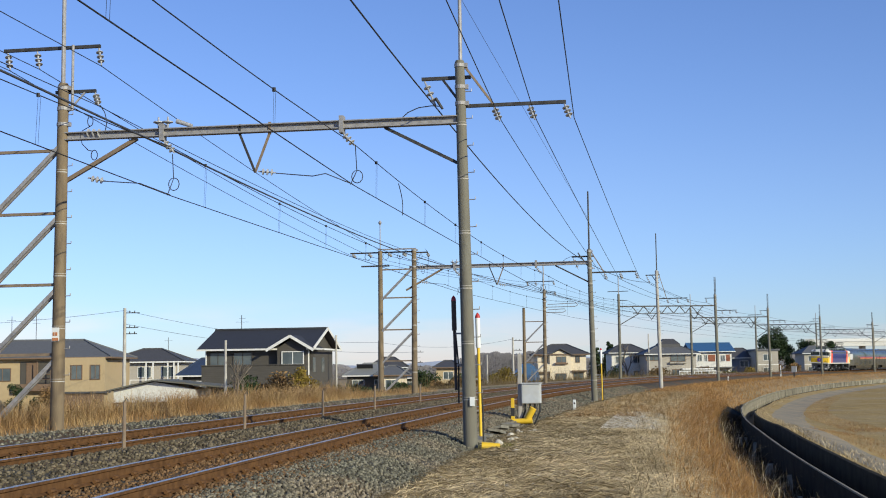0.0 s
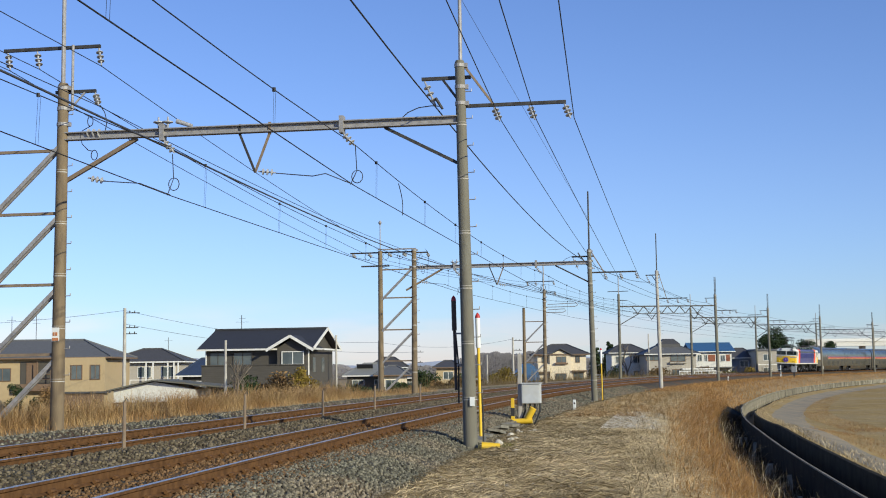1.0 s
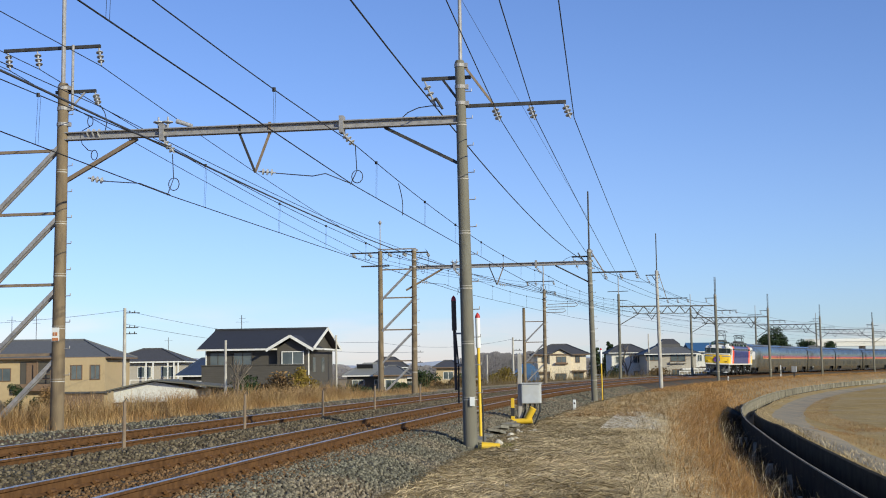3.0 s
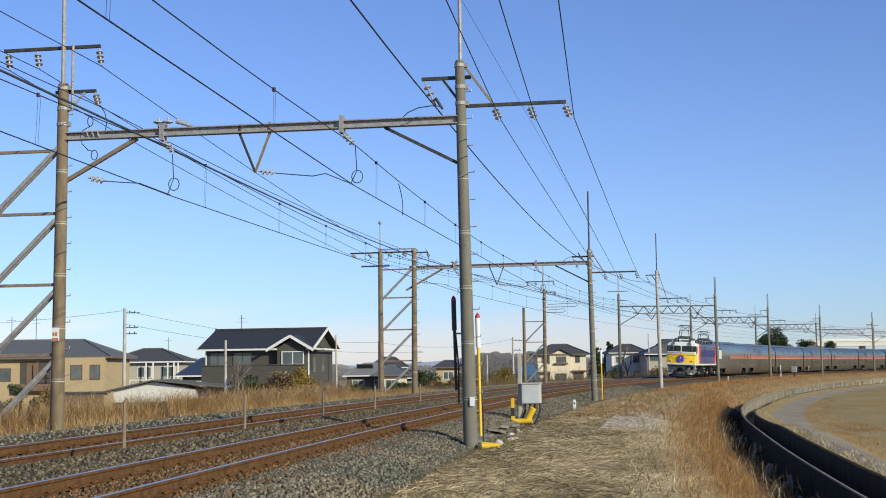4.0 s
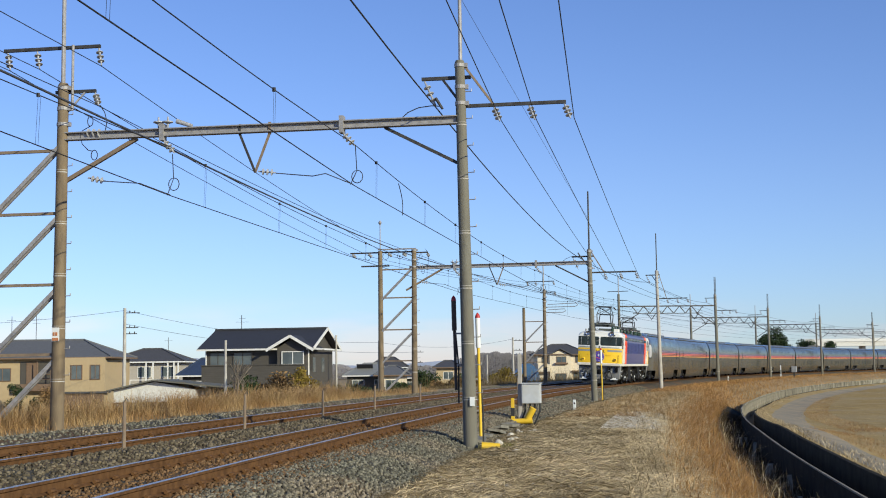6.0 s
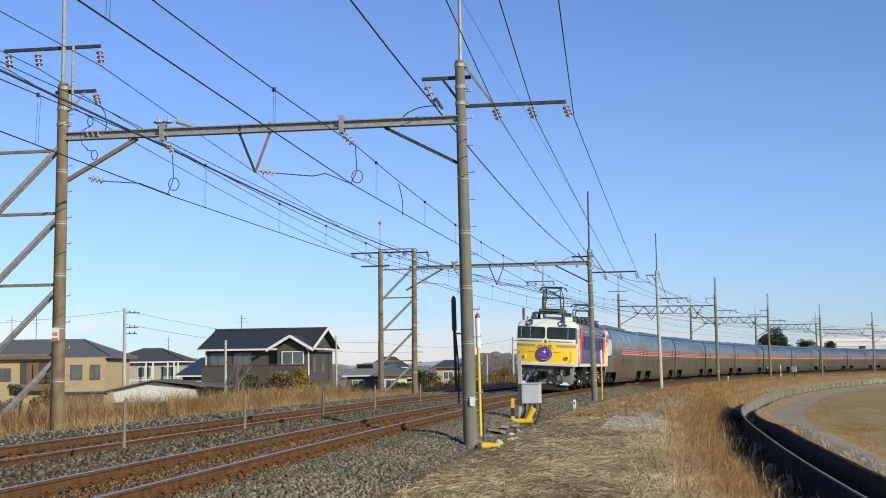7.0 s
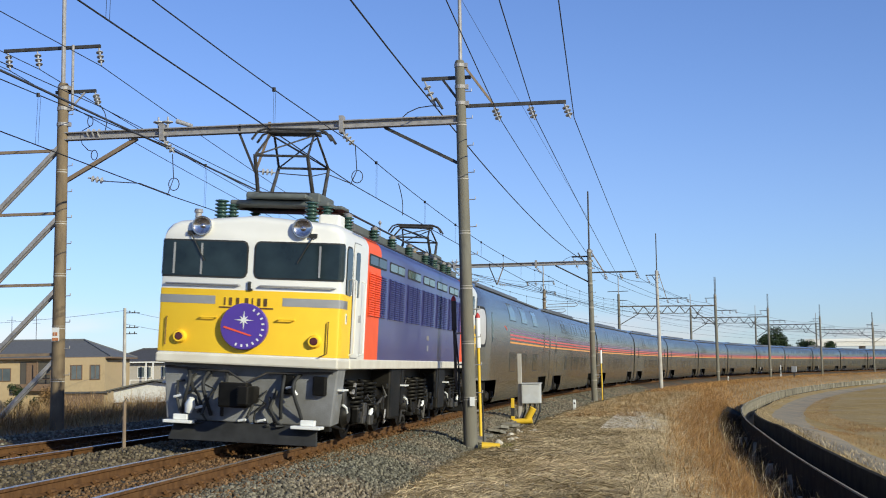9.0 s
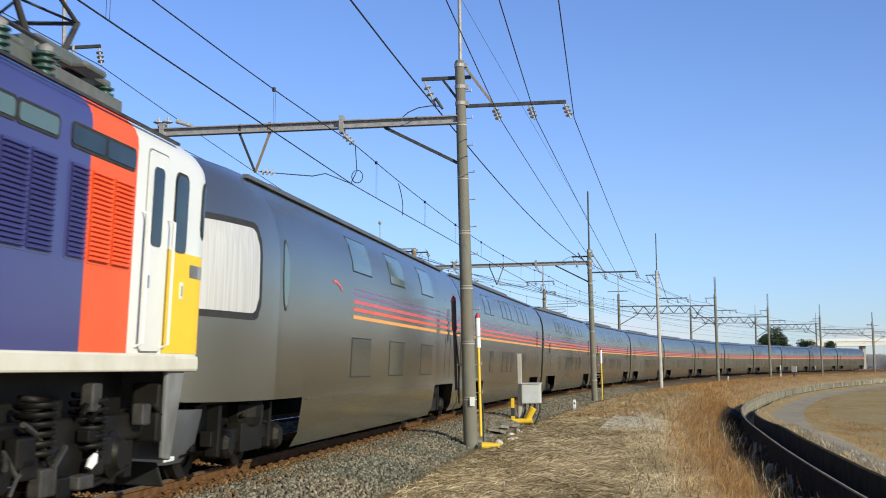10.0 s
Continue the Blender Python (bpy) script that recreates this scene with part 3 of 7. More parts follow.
blades("low_dry_grass", 34000, (31, 200), (-14, -8.0), (0.08, 0.38), 0.008, (0.1, 1.0), ground_z, BRUSH, "low dry grass beside the far track", 17, 1.3, clump=.7)

blades("brushwood", 30000, (75, 270), (-24, -12.5), (0.8, 2.9), 0.016, (0.1, 0.7), ground_z, BRUSH, "withered brown brushwood before the far houses", 25, 1.1, clump=.7)


# Withered weeds whose colour also carries the shade at the wall foot.
WEED_SHADED = mat("weeds_with_shade", (0.07, 0.05, 0.028), (0.045, 0.034, 0.02), 2, 0.9, per="island", spread=0.5, spec=0.12)
blades("ditch_weeds", 9000, (-16, 50), (8.7, 9.62), (0.1, 0.45), 0.006, (0.1, 0.9), ground_z, WEED_SHADED, "withered weeds at the foot of the ditch wall, darkened for shade", 22, 1.2)


blades("ditch_twigs", 700, (-16, 30), (7.9, 9.4), (0.25, 0.85), 0.0045, (0.2, 1.6), ground_z, STRAW, "pale dead stalks leaning into the ditch", 24, 1.1)


# ---- overhead line ----
def insulator(b, p, q, n=2, r=0.075):
    """A string of sheds from p to q."""
    prof = [(0, .018), (.1, .02)]
    for i in range(n):
        t = .14 + .74 * (i + .5) / n
        prof += [(t - .16 / n, .024), (t - .10 / n, r * .55), (t - .02 / n, r * 1.15), (t + .07 / n, r * 1.12), (t + .09 / n, .03), (t + .26 / n, .022)]
    prof += [(.92, .02), (1, .015)]
    return b.turned(p, q, prof, 10)


def pole_part(g, o, z0, z1, r0, r1, material, lean=0.0, steps=True):
    b = Build().turned((o, 0, z0 - .6), (o + lean * (z1 - z0), 0, z1), [(0, r0), (.5, (r0 + r1) / 2), (.995, r1), (1, r1 * .8)], 16)
    pole = part("pole", b, material, g, "tall tapered concrete pole", 40)
    bands = Build()
    for z in np.arange(z0 + 1.2, z1 - .3, .62):
        rr = r0 + (r1 - r0) * (z - z0) / (z1 - z0)
        x = o + lean * (z - z0)
        if steps:
            bands.rod((x + rr * .7, 0, z), (x + rr + .14, -.03, z), .011, None, 5)
            bands.rod((x + rr + .14, -.03, z), (x + rr + .14, -.03, z + .06), .011, None, 5)
    rings = Build()
    for z in np.arange(z0 + 1.05, z1 - 1.2, 1.24 if steps else 9.0):
        rr = r0 + (r1 - r0) * (z - z0) / (z1 - z0)
        x = o + lean * (z - z0)
        rings.turned((x, 0, z - .012), (x, 0, z + .012), [(0, rr + .004), (1, rr + .004)], 14)
        rings.turned((x, 0, z + .05), (x, 0, z + .062), [(0, rr + .003), (1, rr + .003)], 14)
    if rings.v:
        part("binding_wire", rings, CONCRETE_PALE, pole, "pale worn binding wires")["kind"] = "stuff"
    for z in (z1 - .12, z1 - .62, z1 - 1.0):
        rr = r0 + (r1 - r0) * (z - z0) / (z1 - z0)
        x = o + lean * (z - z0)
        bands.turned((x, 0, z - .04), (x, 0, z + .04), [(0, rr + .015), (1, rr + .015)], 14)
        bands.box(x + rr, x + rr + .07, -.05, .05, z - .05, z + .05)
    part("step_bolts", bands, STEEL, pole, "steel bands and step bolts")["kind"] = "stuff"
    return pole


def steel_beam(g, o0, o1, z, depth=.165):
    b = Build()
    for zz in (z + depth / 2, z - depth / 2):
        b.box(o0, o1, -.10, .10, zz - .012, zz + .012)
    b.box(o0, o1, -.008, .008, z - depth / 2, z + depth / 2)
    return part("beam", b, STEEL, g, "grey steel portal beam")


def bracket(g, oc, ztop, zbot):
    """The hanging V that carries a steady arm."""
    b = Build().bar((oc - .37, 0, ztop + .12), (oc - .37, 0, ztop - .15), .05, .05).bar((oc - .37, 0, ztop - .12), (oc, 0, zbot), .05, .05)
    part("hanging_bracket", b, STEEL_DARK, g, "dark steel hanging bracket")
    b = Build().bar((oc + .35, 0, ztop + .14), (oc + .35, 0, ztop - .15), .06, .06).bar((oc + .35, 0, ztop - .12), (oc, 0, zbot), .05, .05)
    part("hanging_bracket", b, RUSTY, g, "weathered steel hanging bracket")
    part("insulator", insulator(Build(), (oc + .08, 0, zbot + .02), (oc + .5, 0, zbot - .03), 3, .07), PORCELAIN, g, "white porcelain insulator")


def hung(g, p, q, n=3):
    part("insulator", insulator(Build(), p, q, n), PORCELAIN, g, "white porcelain insulator")


def double_mast(g, oi, oo, zb, zt):
    drop = .97 * (oi - oo)
    for k, z in enumerate((6.64, 4.95, 3.25, 1.6)):
        if z > zt:
            continue
        part("cross_member", Build().bar((oo, 0, z + .08 if k else z - .1), (oi, 0, z + .08 if k else z - .1), .07, .07), RUSTY, g, "rusty horizontal steel member")
        if z - drop > -.6:
            for y in (-.07, .07):
                part("diagonal_brace", Build().bar((oi, y, z), (oo, y, z - drop), .05, .09), STEEL, g, "grey steel diagonal brace")


def crossarm(g, o_pole, o_end, z, ins, drop, label="steel cross arm", slant=.14):
    part("cross_arm", Build().bar((o_pole, 0.12, z), (o_end, .12, z), .075, .075), STEEL_DARK, g, label)
    for o in ins:
        hung(g, (o, .12, z - .04), (o + slant, .02, z - drop), 3)


def portal(s, first=True, beam_z=6.87, arm_z=7.2, pale=False, beam=True, outer=-9.3, right_top=8.24, left="tall"):
    g = thing("catenary_portal", stand(s, 0, 0), "catenary portal of concrete poles and a steel beam" if beam else "pair of concrete catenary masts with cross arms", "catenary portal", "catenary portals")
    zt = right_top
    oi = -7.4 if left == "tall" else -7.08
    pole_part(g, 2.40, -.51, zt, .166, .110, CONCRETE_PALE if pale else CONCRETE, -.016)
    inner = pole_part(g, oi, 0.0, 8.17 if left == "tall" else 7.66, .165, .125, CONCRETE_BROWN, 0.006)
    x = 2.42 - .016 * 8.7
    part("rod", Build().rod((x, 0, zt - .1), (x, 0, zt + 3.0), .045, .04), STEEL if first else STEEL_DARK, g, "slim steel extension rod")
    if left == "tall":
        part("rod", Build().rod((-7.36, 0, 8.0), (-7.36, 0, 11.0), .055, .05).rod((-7.12, 0, 7.5), (-7.12, 0, 9.1), .035, .035), STEEL, g, "slim steel extension post")
    elif left == "hooks":
        part("rod", Build().rod((oi, 0, 7.5), (oi, 0, 9.9), .05, .045), STEEL, g, "slim steel extension post")
    else:
        part("rod", Build().rod((-8.9, 0, 7.4), (-8.9, 0, 9.1), .03, .025).turned((-8.9, 0, 8.95), (-8.9, 0, 9.2), [(0, .03), (.5, .1), (1, .03)]), STEEL, g, "thin aerial rod")
    # right arms
    crossarm(g, 2.15, 4.66, arm_z, (3.02, 3.82, 4.62), .40)
    part("arm_stay", Build().bar((x + .1, 0, zt - .15), (3.0, .1, arm_z + .03), .05, .05), RUSTY, g, "rusty arm stay")
    crossarm(g, 1.36, 2.5, zt - .37, (1.42,), .66, slant=.28)
    part("arm_stay", Build().bar((1.85, 0.1, zt - .4), (2.28, 0, zt - 1.0), .05, .05), STEEL_DARK, g, "dark arm stay")
    # left arms
    if left == "tall":
        crossarm(g, -8.95, -6.48, 9.07, (-8.86, -8.1, -6.52), .50, slant=.12)
        crossarm(g, -7.6, -6.58, 7.98, (-6.6,), .38)
        part("arm_stay", Build().bar((-7.4, 0, 7.3), (-6.85, .1, 7.95), .04, .04), STEEL, g, "steel arm stay")
    elif left == "frame":
        crossarm(g, -10.6, -7.0, 7.48, (-10.5, -9.6, -8.5, -7.7), .25, slant=.25)
        part("cross_arm", Build().bar((-9.0, -.1, 7.62), (-6.9, -.1, 7.62), .07, .07), STEEL, g, "upper steel arm")
        crossarm(g, -7.2, -6.3, 7.42, (-6.35,), .25)
        part("cross_arm", Build().bar((-9.95, 0, 6.75), (-8.4, 0, 6.75), .06, .08), STEEL_DARK, g, "short lower arm")
        for o in (-9.6, -8.6, -7.8):
            part("jumper_loop", Build().path([(o + .16 * math.sin(a), 0, 7.25 + .16 * math.cos(a)) for a in np.linspace(.6, 5.7, 11)], .012, 5), WIRE, g, "looped jumper wire")
    else:
        crossarm(g, -8.6, -6.2, 8.35, (-8.5, -7.8, -6.3), .35)
        crossarm(g, -7.4, -6.1, 7.45, (-6.2,), .3)
        for z, e in ((6.2, 2.6), (5.75, 1.6)):
            part("bracket_arm", Build().path([(oi, 0, z), (oi + e, 0, z), (oi + e + .25, 0, z + .12), (oi + e + .12, 0, z + .28), (oi + .3, 0, z + .22)], .03), STEEL, g, "hooked bracket arm")
    if outer:
        zo = {"tall": 8.1, "frame": 7.55, "hooks": 6.2}[left]
        part("pole", Build().turned((outer, 0, -.9), (outer, 0, zo), [(0, .155), (1, .115)], 14), CONCRETE_BROWN, g, "outer brown concrete pole", 40)
        double_mast(g, oi, outer, -.1, zo)
    if beam:
        steel_beam(g, -7.3, 2.2, beam_z)
        part("knee_brace", Build().bar((2.36, .05, beam_z - 1.08), (.5, .05, beam_z - .1), .07, .07), STEEL_DARK, g, "dark steel knee brace")
        part("knee_brace", Build().bar((-7.5, .05, beam_z - 1.18), (-5.5, .05, beam_z - .1), .09, .09), RUSTY, g, "weathered steel knee brace")
        bracket(g, -2.58, beam_z, beam_z - 1.03)
        for o in (-4.84, -.5):
            part("hanger_clamp", Build().box(o - .05, o + .05, -.12, .12, beam_z - .2, beam_z + .2), STEEL, g, "steel clamp on the beam")
            hung(g, (o, 0, beam_z - .18), (o + .30, -.02, beam_z - .50), 3)
        part("insulator", insulator(Build(), (-6.85, 0, beam_z + .08), (-6.3, 0, beam_z + .05), 3, .09), PORCELAIN, g, "white porcelain insulator")
        b = insulator(Build(), (-4.95, 0, beam_z + .1), (-4.95, 0, beam_z + .38), 1, .11)
        insulator(b, (-4.72, 0, beam_z + .1), (-4.72, 0, beam_z + .38), 1, .11)
        part("insulator", b, PORCELAIN, g, "pair of white pin insulators")
        part("arrester", Build().rod((-4.5, 0, beam_z + .26), (-4.12, 0, beam_z + .13), .06, .045, 10), PORCELAIN, g, "pale slanted arrester on the beam", 40)
        # second steady arm on the far side
        part("insulator", insulator(Build(), (-6.7, 0, 5.86), (-6.25, 0, 5.76), 3, .07), PORCELAIN, g, "white porcelain insulator")
        part("steady_arm", Build().path([(-2.08, 0, beam_z - 1.07), (-1.2, 0, beam_z - 1.17), (-.9, 0, beam_z - 1.12), (-.24, 0, beam_z - 1.40)], .012).path([(-6.25, 0, 5.76), (-5.4, 0, 5.68), (-4.65, 0, 5.38)], .012), WIRE_PALE, g, "thin steady arms")
        ring_a = [(-6.66 + .07 * math.sin(a), 0, 7.22 + .12 * math.cos(a)) for a in np.linspace(3.4, 9.4, 11)]
        ring_b = [(-6.55 + .08 * math.sin(a), 0, 6.40 + .12 * math.cos(a)) for a in np.linspace(-.6, 5.6, 11)]
        part("jumper_loop", Build().path(ring_a + [(-6.86, 0, 7.0), (-6.9, 0, 6.86), (-6.86, 0, 6.68), (-6.7, 0, 6.52)] + ring_b, .011, 5), WIRE, g, "looped jumper wire")
        part("jumper_wire", Build().path([(-6.42, 0, 7.6), (-6.3, 0, 7.42), (-6.24, 0, 7.2), (-6.28, 0, beam_z + .09)], .011, 5), WIRE, g, "bent jumper wire")
        for o, zm, zc in ((-.21, beam_z - .5, beam_z - 1.40), (-4.62, beam_z - .52, beam_z - 1.50)):
            loop = [(o + .02, 0, zm), (o + .05, 0, zm - .56)] + [(o + .06 + .13 * math.sin(a), 0, zm - .72 + .15 * math.cos(a)) for a in np.linspace(0, 2 * math.pi, 13)] + [(o - .1, 0, zc)]
            part("jumper_loop", Build().path(loop, .011, 5), WIRE, g, "looped jumper wire")
        part("jumper_wire", Build().path([(1.82, 0, beam_z + .33), (1.6, 0, beam_z + .35), (1.3, 0, beam_z + .32), (1.05, 0, beam_z + .22), (.9, 0, beam_z + .09)], .012, 5), WIRE, g, "bent jumper wire over the beam")
        part("feeder_clamp", Build().rod((1.70, -.02, beam_z + .52), (1.86, -.04, beam_z + .26), .035, .03, 8), STEEL_DARK, g, "dark feeder clamp")
    if first:
        part("number_plate", Build().box(2.41, 2.52, -.2, -.19, .40, .60), WHITE, g, "small white plate")
        part("number_plate", Build().box(-7.47, -7.29, -.18, -.165, 1.99, 2.31), WHITE, g, "small white and orange plate")
        part("plate_bars", Build().box(-7.44, -7.40, -.19, -.181, 2.12, 2.20).box(-7.38, -7.33, -.19, -.181, 2.12, 2.20).box(-7.455, -7.305, -.19, -.181, 2.0, 2.07), mat("plate_orange", (.5, .2, .08)), g, "orange bars")
    return g


def far_portal(s, sl):
    """Portals farther on, with a light truss beam."""
    g = thing("catenary_portal", stand(s, 0, 0), "catenary portal with a light truss beam", "catenary portal", "catenary portals")
    ds = sl - s
    pole_part(g, 2.42, -.5, 9.0, .19, .14, CONCRETE, -.01, False)
    b = Build().turned((-7.4, ds, -.5), (-7.4, ds, 9.1), [(0, .18), (1, .13)], 12)
    part("pole", b, CONCRETE, g, "slim concrete pole", 40)
    part("rod", Build().rod((2.3, 0, 8.9), (2.3, 0, 10.9), .04).rod((2.42, 0, 8.9), (2.42, 0, 10.9), .03), STEEL_DARK, g, "slim steel rod")
    part("rod", Build().rod((-7.4, ds, 9.0), (-7.4, ds, 11.0), .05), STEEL, g, "slim steel rod")
    b = Build().bar((-7.3, ds, 7.75), (2.3, 0, 7.75), .13, .13)
    n = 8
    for i in range(1, n - 1):
        t0, t1 = i / n, (i + 1) / n
        p = lambda t, z: (-7.3 + 9.6 * t, ds * (1 - t), z)
        b.bar(p(t0, 7.75), p((t0 + t1) / 2, 6.95), .08, .08).bar(p((t0 + t1) / 2, 6.95), p(t1, 7.75), .08, .08)
    for u, z in ((.33, 6.3), (.78, 6.3)):
        b.bar((-7.3 + 9.6 * (u - .05), ds * (1 - u), 6.95), (-7.3 + 9.6 * u, ds * (1 - u), z), .07, .07).bar((-7.3 + 9.6 * (u + .05), ds * (1 - u), 6.95), (-7.3 + 9.6 * u, ds * (1 - u), z), .07, .07)
    b.bar((-7.4, ds, 5.7), (-5.3, ds * .8, 7.0), .09, .09).bar((2.35, 0, 5.7), (.3, ds * .2, 7.0), .09, .09).bar((-6, ds * .85, 6.95), (1, ds * .15, 6.95), .07, .07)
    part("beam", b, STEEL_DARK, g, "dark steel truss beam")
    crossarm(g, 2.2, 4.6, 7.2, (3.0, 3.8, 4.5), .4)
    crossarm(g, 1.2, 2.5, 8.6, (1.3,), .5)
    part("cross_arm", Build().bar((-8.6, ds, 9.4), (-6.3, ds, 9.4), .07, .07).bar((-7.6, ds, 8.4), (-6.5, ds, 8.4), .06, .06), STEEL_DARK, g, "steel cross arm")
    return g


PORTALS = [-38.5, 0.0, 38.2, 77.3, 115.0, 153.0, 192.0, 232.0, 272.0]
portal(-38.5, True, outer=0)
portal(0.0, True)
portal(38.2, False, 6.60, 6.08, outer=-8.9, right_top=7.3, left="frame")
portal(77.3, False, 6.6, 6.65, True, False, outer=-8.8, right_top=8.95, left="hooks")
for s, sl in ((116.8, 112.3), (155.0, 151.1), (193.6, 190.4), (233.3, 230.0), (272.5, 270.0)):
    far_portal(s, sl)


def line_wire(name, o, z, sag, r, material, label, offsets=(), spans=None, droppers=None):
    """A wire slung from portal to portal; droppers: a wire below it that it carries."""
    cu = bpy.data.curves.new(name, "CURVE")
    cu.dimensions, cu.bevel_depth, cu.bevel_resolution = "3D", r, 1
    sp = cu.splines.new("POLY")
    pts = []
    spans = spans or list(zip(PORTALS, PORTALS[1:]))
    for k, (a, b) in enumerate(spans):
        oa, ob_ = o(a), o(b)
        za, zb = z(a), z(b)
        for i in range(13 if k == len(spans) - 1 else 12):
            u = i / 12
            p = tk(a + (b - a) * u, 0, 0)
            A, B = tk(a, oa, za), tk(b, ob_, zb)
            q = A + (B - A) * u
            q[2] -= 4 * sag * u * (1 - u)
            pts.append(q)
    sp.points.add(len(pts) - 1)
    for q, c in zip(sp.points, pts):
        q.co = (*[float(x) for x in c], 1)
    cu.materials.append(material)
    ob = new(name, cu)
    tagged(ob, label, "overhead wire", "overhead wires")
    if droppers:
        oc, zc, sagc = droppers
        for k, (a, b) in enumerate(spans[:3]):
            A, B = tk(a, o(a), z(a)), tk(b, o(b), z(b))
            C, D = tk(a, oc(a), zc(a)), tk(b, oc(b), zc(b))
            for u in ((.05, .24, .43, .62, .815) if k == 0 else (.055, .21, .34, .48, .63, .78, .92)):
                p, q = A + (B - A) * u, C + (D - C) * u
                p[2] -= 4 * sag * u * (1 - u)
                q[2] -= 4 * sagc * u * (1 - u)
                d = Vector((.02, .09, 0))
                w = Build().rod(p, q, .0035, None, 4).rod(Vector(p) + d, Vector(q) + d, .0035, None, 4).rod(Vector(p) - Vector((0, 0, .035)), Vector(p) + Vector((0, 0, .035)), .035, None, 6)
                part("dropper", w, WIRE, ob, "thin dropper with a clamp")
    return ob


def const(a):
    return lambda s: a


def step(near, second, far):
    return lambda s: near if s < 20 else second if s < 60 else far


cw1z, ms1z = lambda s: 5.32 if s < -20 else step(5.45, 5.25, 5.3)(s), step(6.40, 6.15, 6.6)
cw2z, ms2z = step(5.36, 5.26, 5.3), step(6.50, 6.25, 6.6)
line_wire("contact_wire", const(-.23), cw1z, .03, .011, WIRE, "dark contact wire over the near track")
line_wire("messenger_wire", const(-.21), ms1z, .42, .010, WIRE, "messenger wire over the near track", droppers=(const(-.23), cw1z, .03))
line_wire("contact_wire", const(-4.64), cw2z, .03, .011, WIRE, "dark contact wire over the far track")
line_wire("messenger_wire", const(-4.6), ms2z, .42, .010, WIRE, "messenger wire over the far track", droppers=(const(-4.64), cw2z, .03))
line_wire("feeder_cable", step(-4.75, -7.6, -6.3), step(6.52, 7.42, 7.2), .12, .024, WIRE_PALE, "thick grey feeder cable slung under the beam")
line_wire("feeder_cable", const(1.70), step(7.18, 6.9, 8.0), .36, .016, WIRE, "dark feeder cable on the short arms")
for o, o2, wide in ((3.20, 3.06, .12), (3.99, 3.80, .10), (4.84, 4.84, .22)):
    line_wire("feeder_wire", lambda s, o=o, o2=o2, wide=wide: o + wide if s < -20 else o if s < 20 else o2 if s < 60 else o, step(6.80, 5.72, 6.3), .1, .010, WIRE, "high-voltage wire on the outer arms")
for o, o2 in ((-8.74, -10.3), (-7.98, -9.4), (-6.4, -8.3)):
    line_wire("feeder_wire", step(o, o2, o), step(8.55, 7.25, 8.0), .2, .010, WIRE, "high-voltage wire on the far arms")
line_wire("feeder_wire", const(-6.45), step(7.58, 7.15, 7.2), .25, .010, WIRE, "wire on the far short arms")


line_wire("earth_wire", const(2.28), lambda s: 9.75 if s < 20 else 8.85, .05, .006, WIRE_PALE, "thin earth wire between the mast rods", spans=[(0.0, 38.2)])
jumper = Build().path([tuple(tk(5.2 + .5 * u + .25 * math.sin(math.pi * u), -.215, 6.22 - .80 * u)) for u in np.linspace(0, 1, 9)], .012, 5)
solid("jumper_cable", jumper, WIRE, IDENT, "bent jumper cable between messenger and contact wire", "overhead wire", "overhead wires")


# ---- train ----
def section(hw, zt, zb=1.33, shoulder=.28, n=6):
    """Half-round shouldered body section, as a closed ring of (x, z)."""
    pts = [(-hw, zb)]
    crown = .10 * hw / 1.4
    ze = zt - crown
    for i in range(n + 1):
        a = math.pi / 2 * i / n
        pts.append((-hw + shoulder * (1 - math.cos(a)), ze - shoulder + shoulder * math.sin(a)))
    pts.append((0, zt))
    for i in range(n, -1, -1):
        a = math.pi / 2 * i / n
        pts.append((hw - shoulder * (1 - math.cos(a)), ze - shoulder + shoulder * math.sin(a)))
    pts.append((hw, zb))
    return pts


LOCO_ST = [(8.05, 1.35, 3.58), (8.03, 1.385, 3.63), (7.97, 1.40, 3.675), (7.83, 1.40, 3.71), (7.6, 1.40, 3.73), (7.0, 1.40, 3.73)]


def loco_ring(y, hw, zt, zb=1.33, grow=0.0):
    return [(x * (1 + grow), y, z) for x, z in section(hw, zt, zb)]


def nose_pane(sx, e, x_in, z0, z1, k, y_out, r=.09, n=16):
    """A curved pane round one corner of the nose, with rounded corners and some thickness."""
    line = [(x_in, 8.05), (1.35, 8.05), (1.385, 8.03), (1.40, 7.97), (1.402, y_out)]
    run = [0.0]
    for (xa, ya), (xb, yb) in zip(line, line[1:]):
        run.append(run[-1] + math.hypot(xb - xa, yb - ya))
    u = np.unique(np.concatenate([np.linspace(0, r, 5), np.linspace(r, run[-1] - r, n), np.linspace(run[-1] - r, run[-1], 5), run]))
    xs, ys = np.interp(u, run, [p[0] for p in line]), np.interp(u, run, [p[1] for p in line])
    out = []
    for d in (k, -.01):
        for a, x, y in zip(u, xs, ys):
            w = max(0.0, r - min(a, run[-1] - a))
            cut = r - math.sqrt(max(0.0, r * r - w * w))
            turn = min(1.0, max(0.0, (x - 1.33) / .07))
            out += [(sx * (x + d * turn), e * (y + d * (1 - .5 * turn)), z) for z in (z0 + cut, z1 - cut)]
    m = len(u)
    f = []
    for i in range(m - 1):
        a, b = 2 * i, 2 * m + 2 * i
        f += [(a, a + 2, a + 3, a + 1), (b, b + 1, b + 3, b + 2), (a + 1, a + 3, b + 3, b + 1), (a, b, b + 2, a + 2)]
    return Build().add(out, f + [(0, 1, 2 * m + 1, 2 * m), (2 * m - 2, 4 * m - 2, 4 * m - 1, 2 * m - 1)])


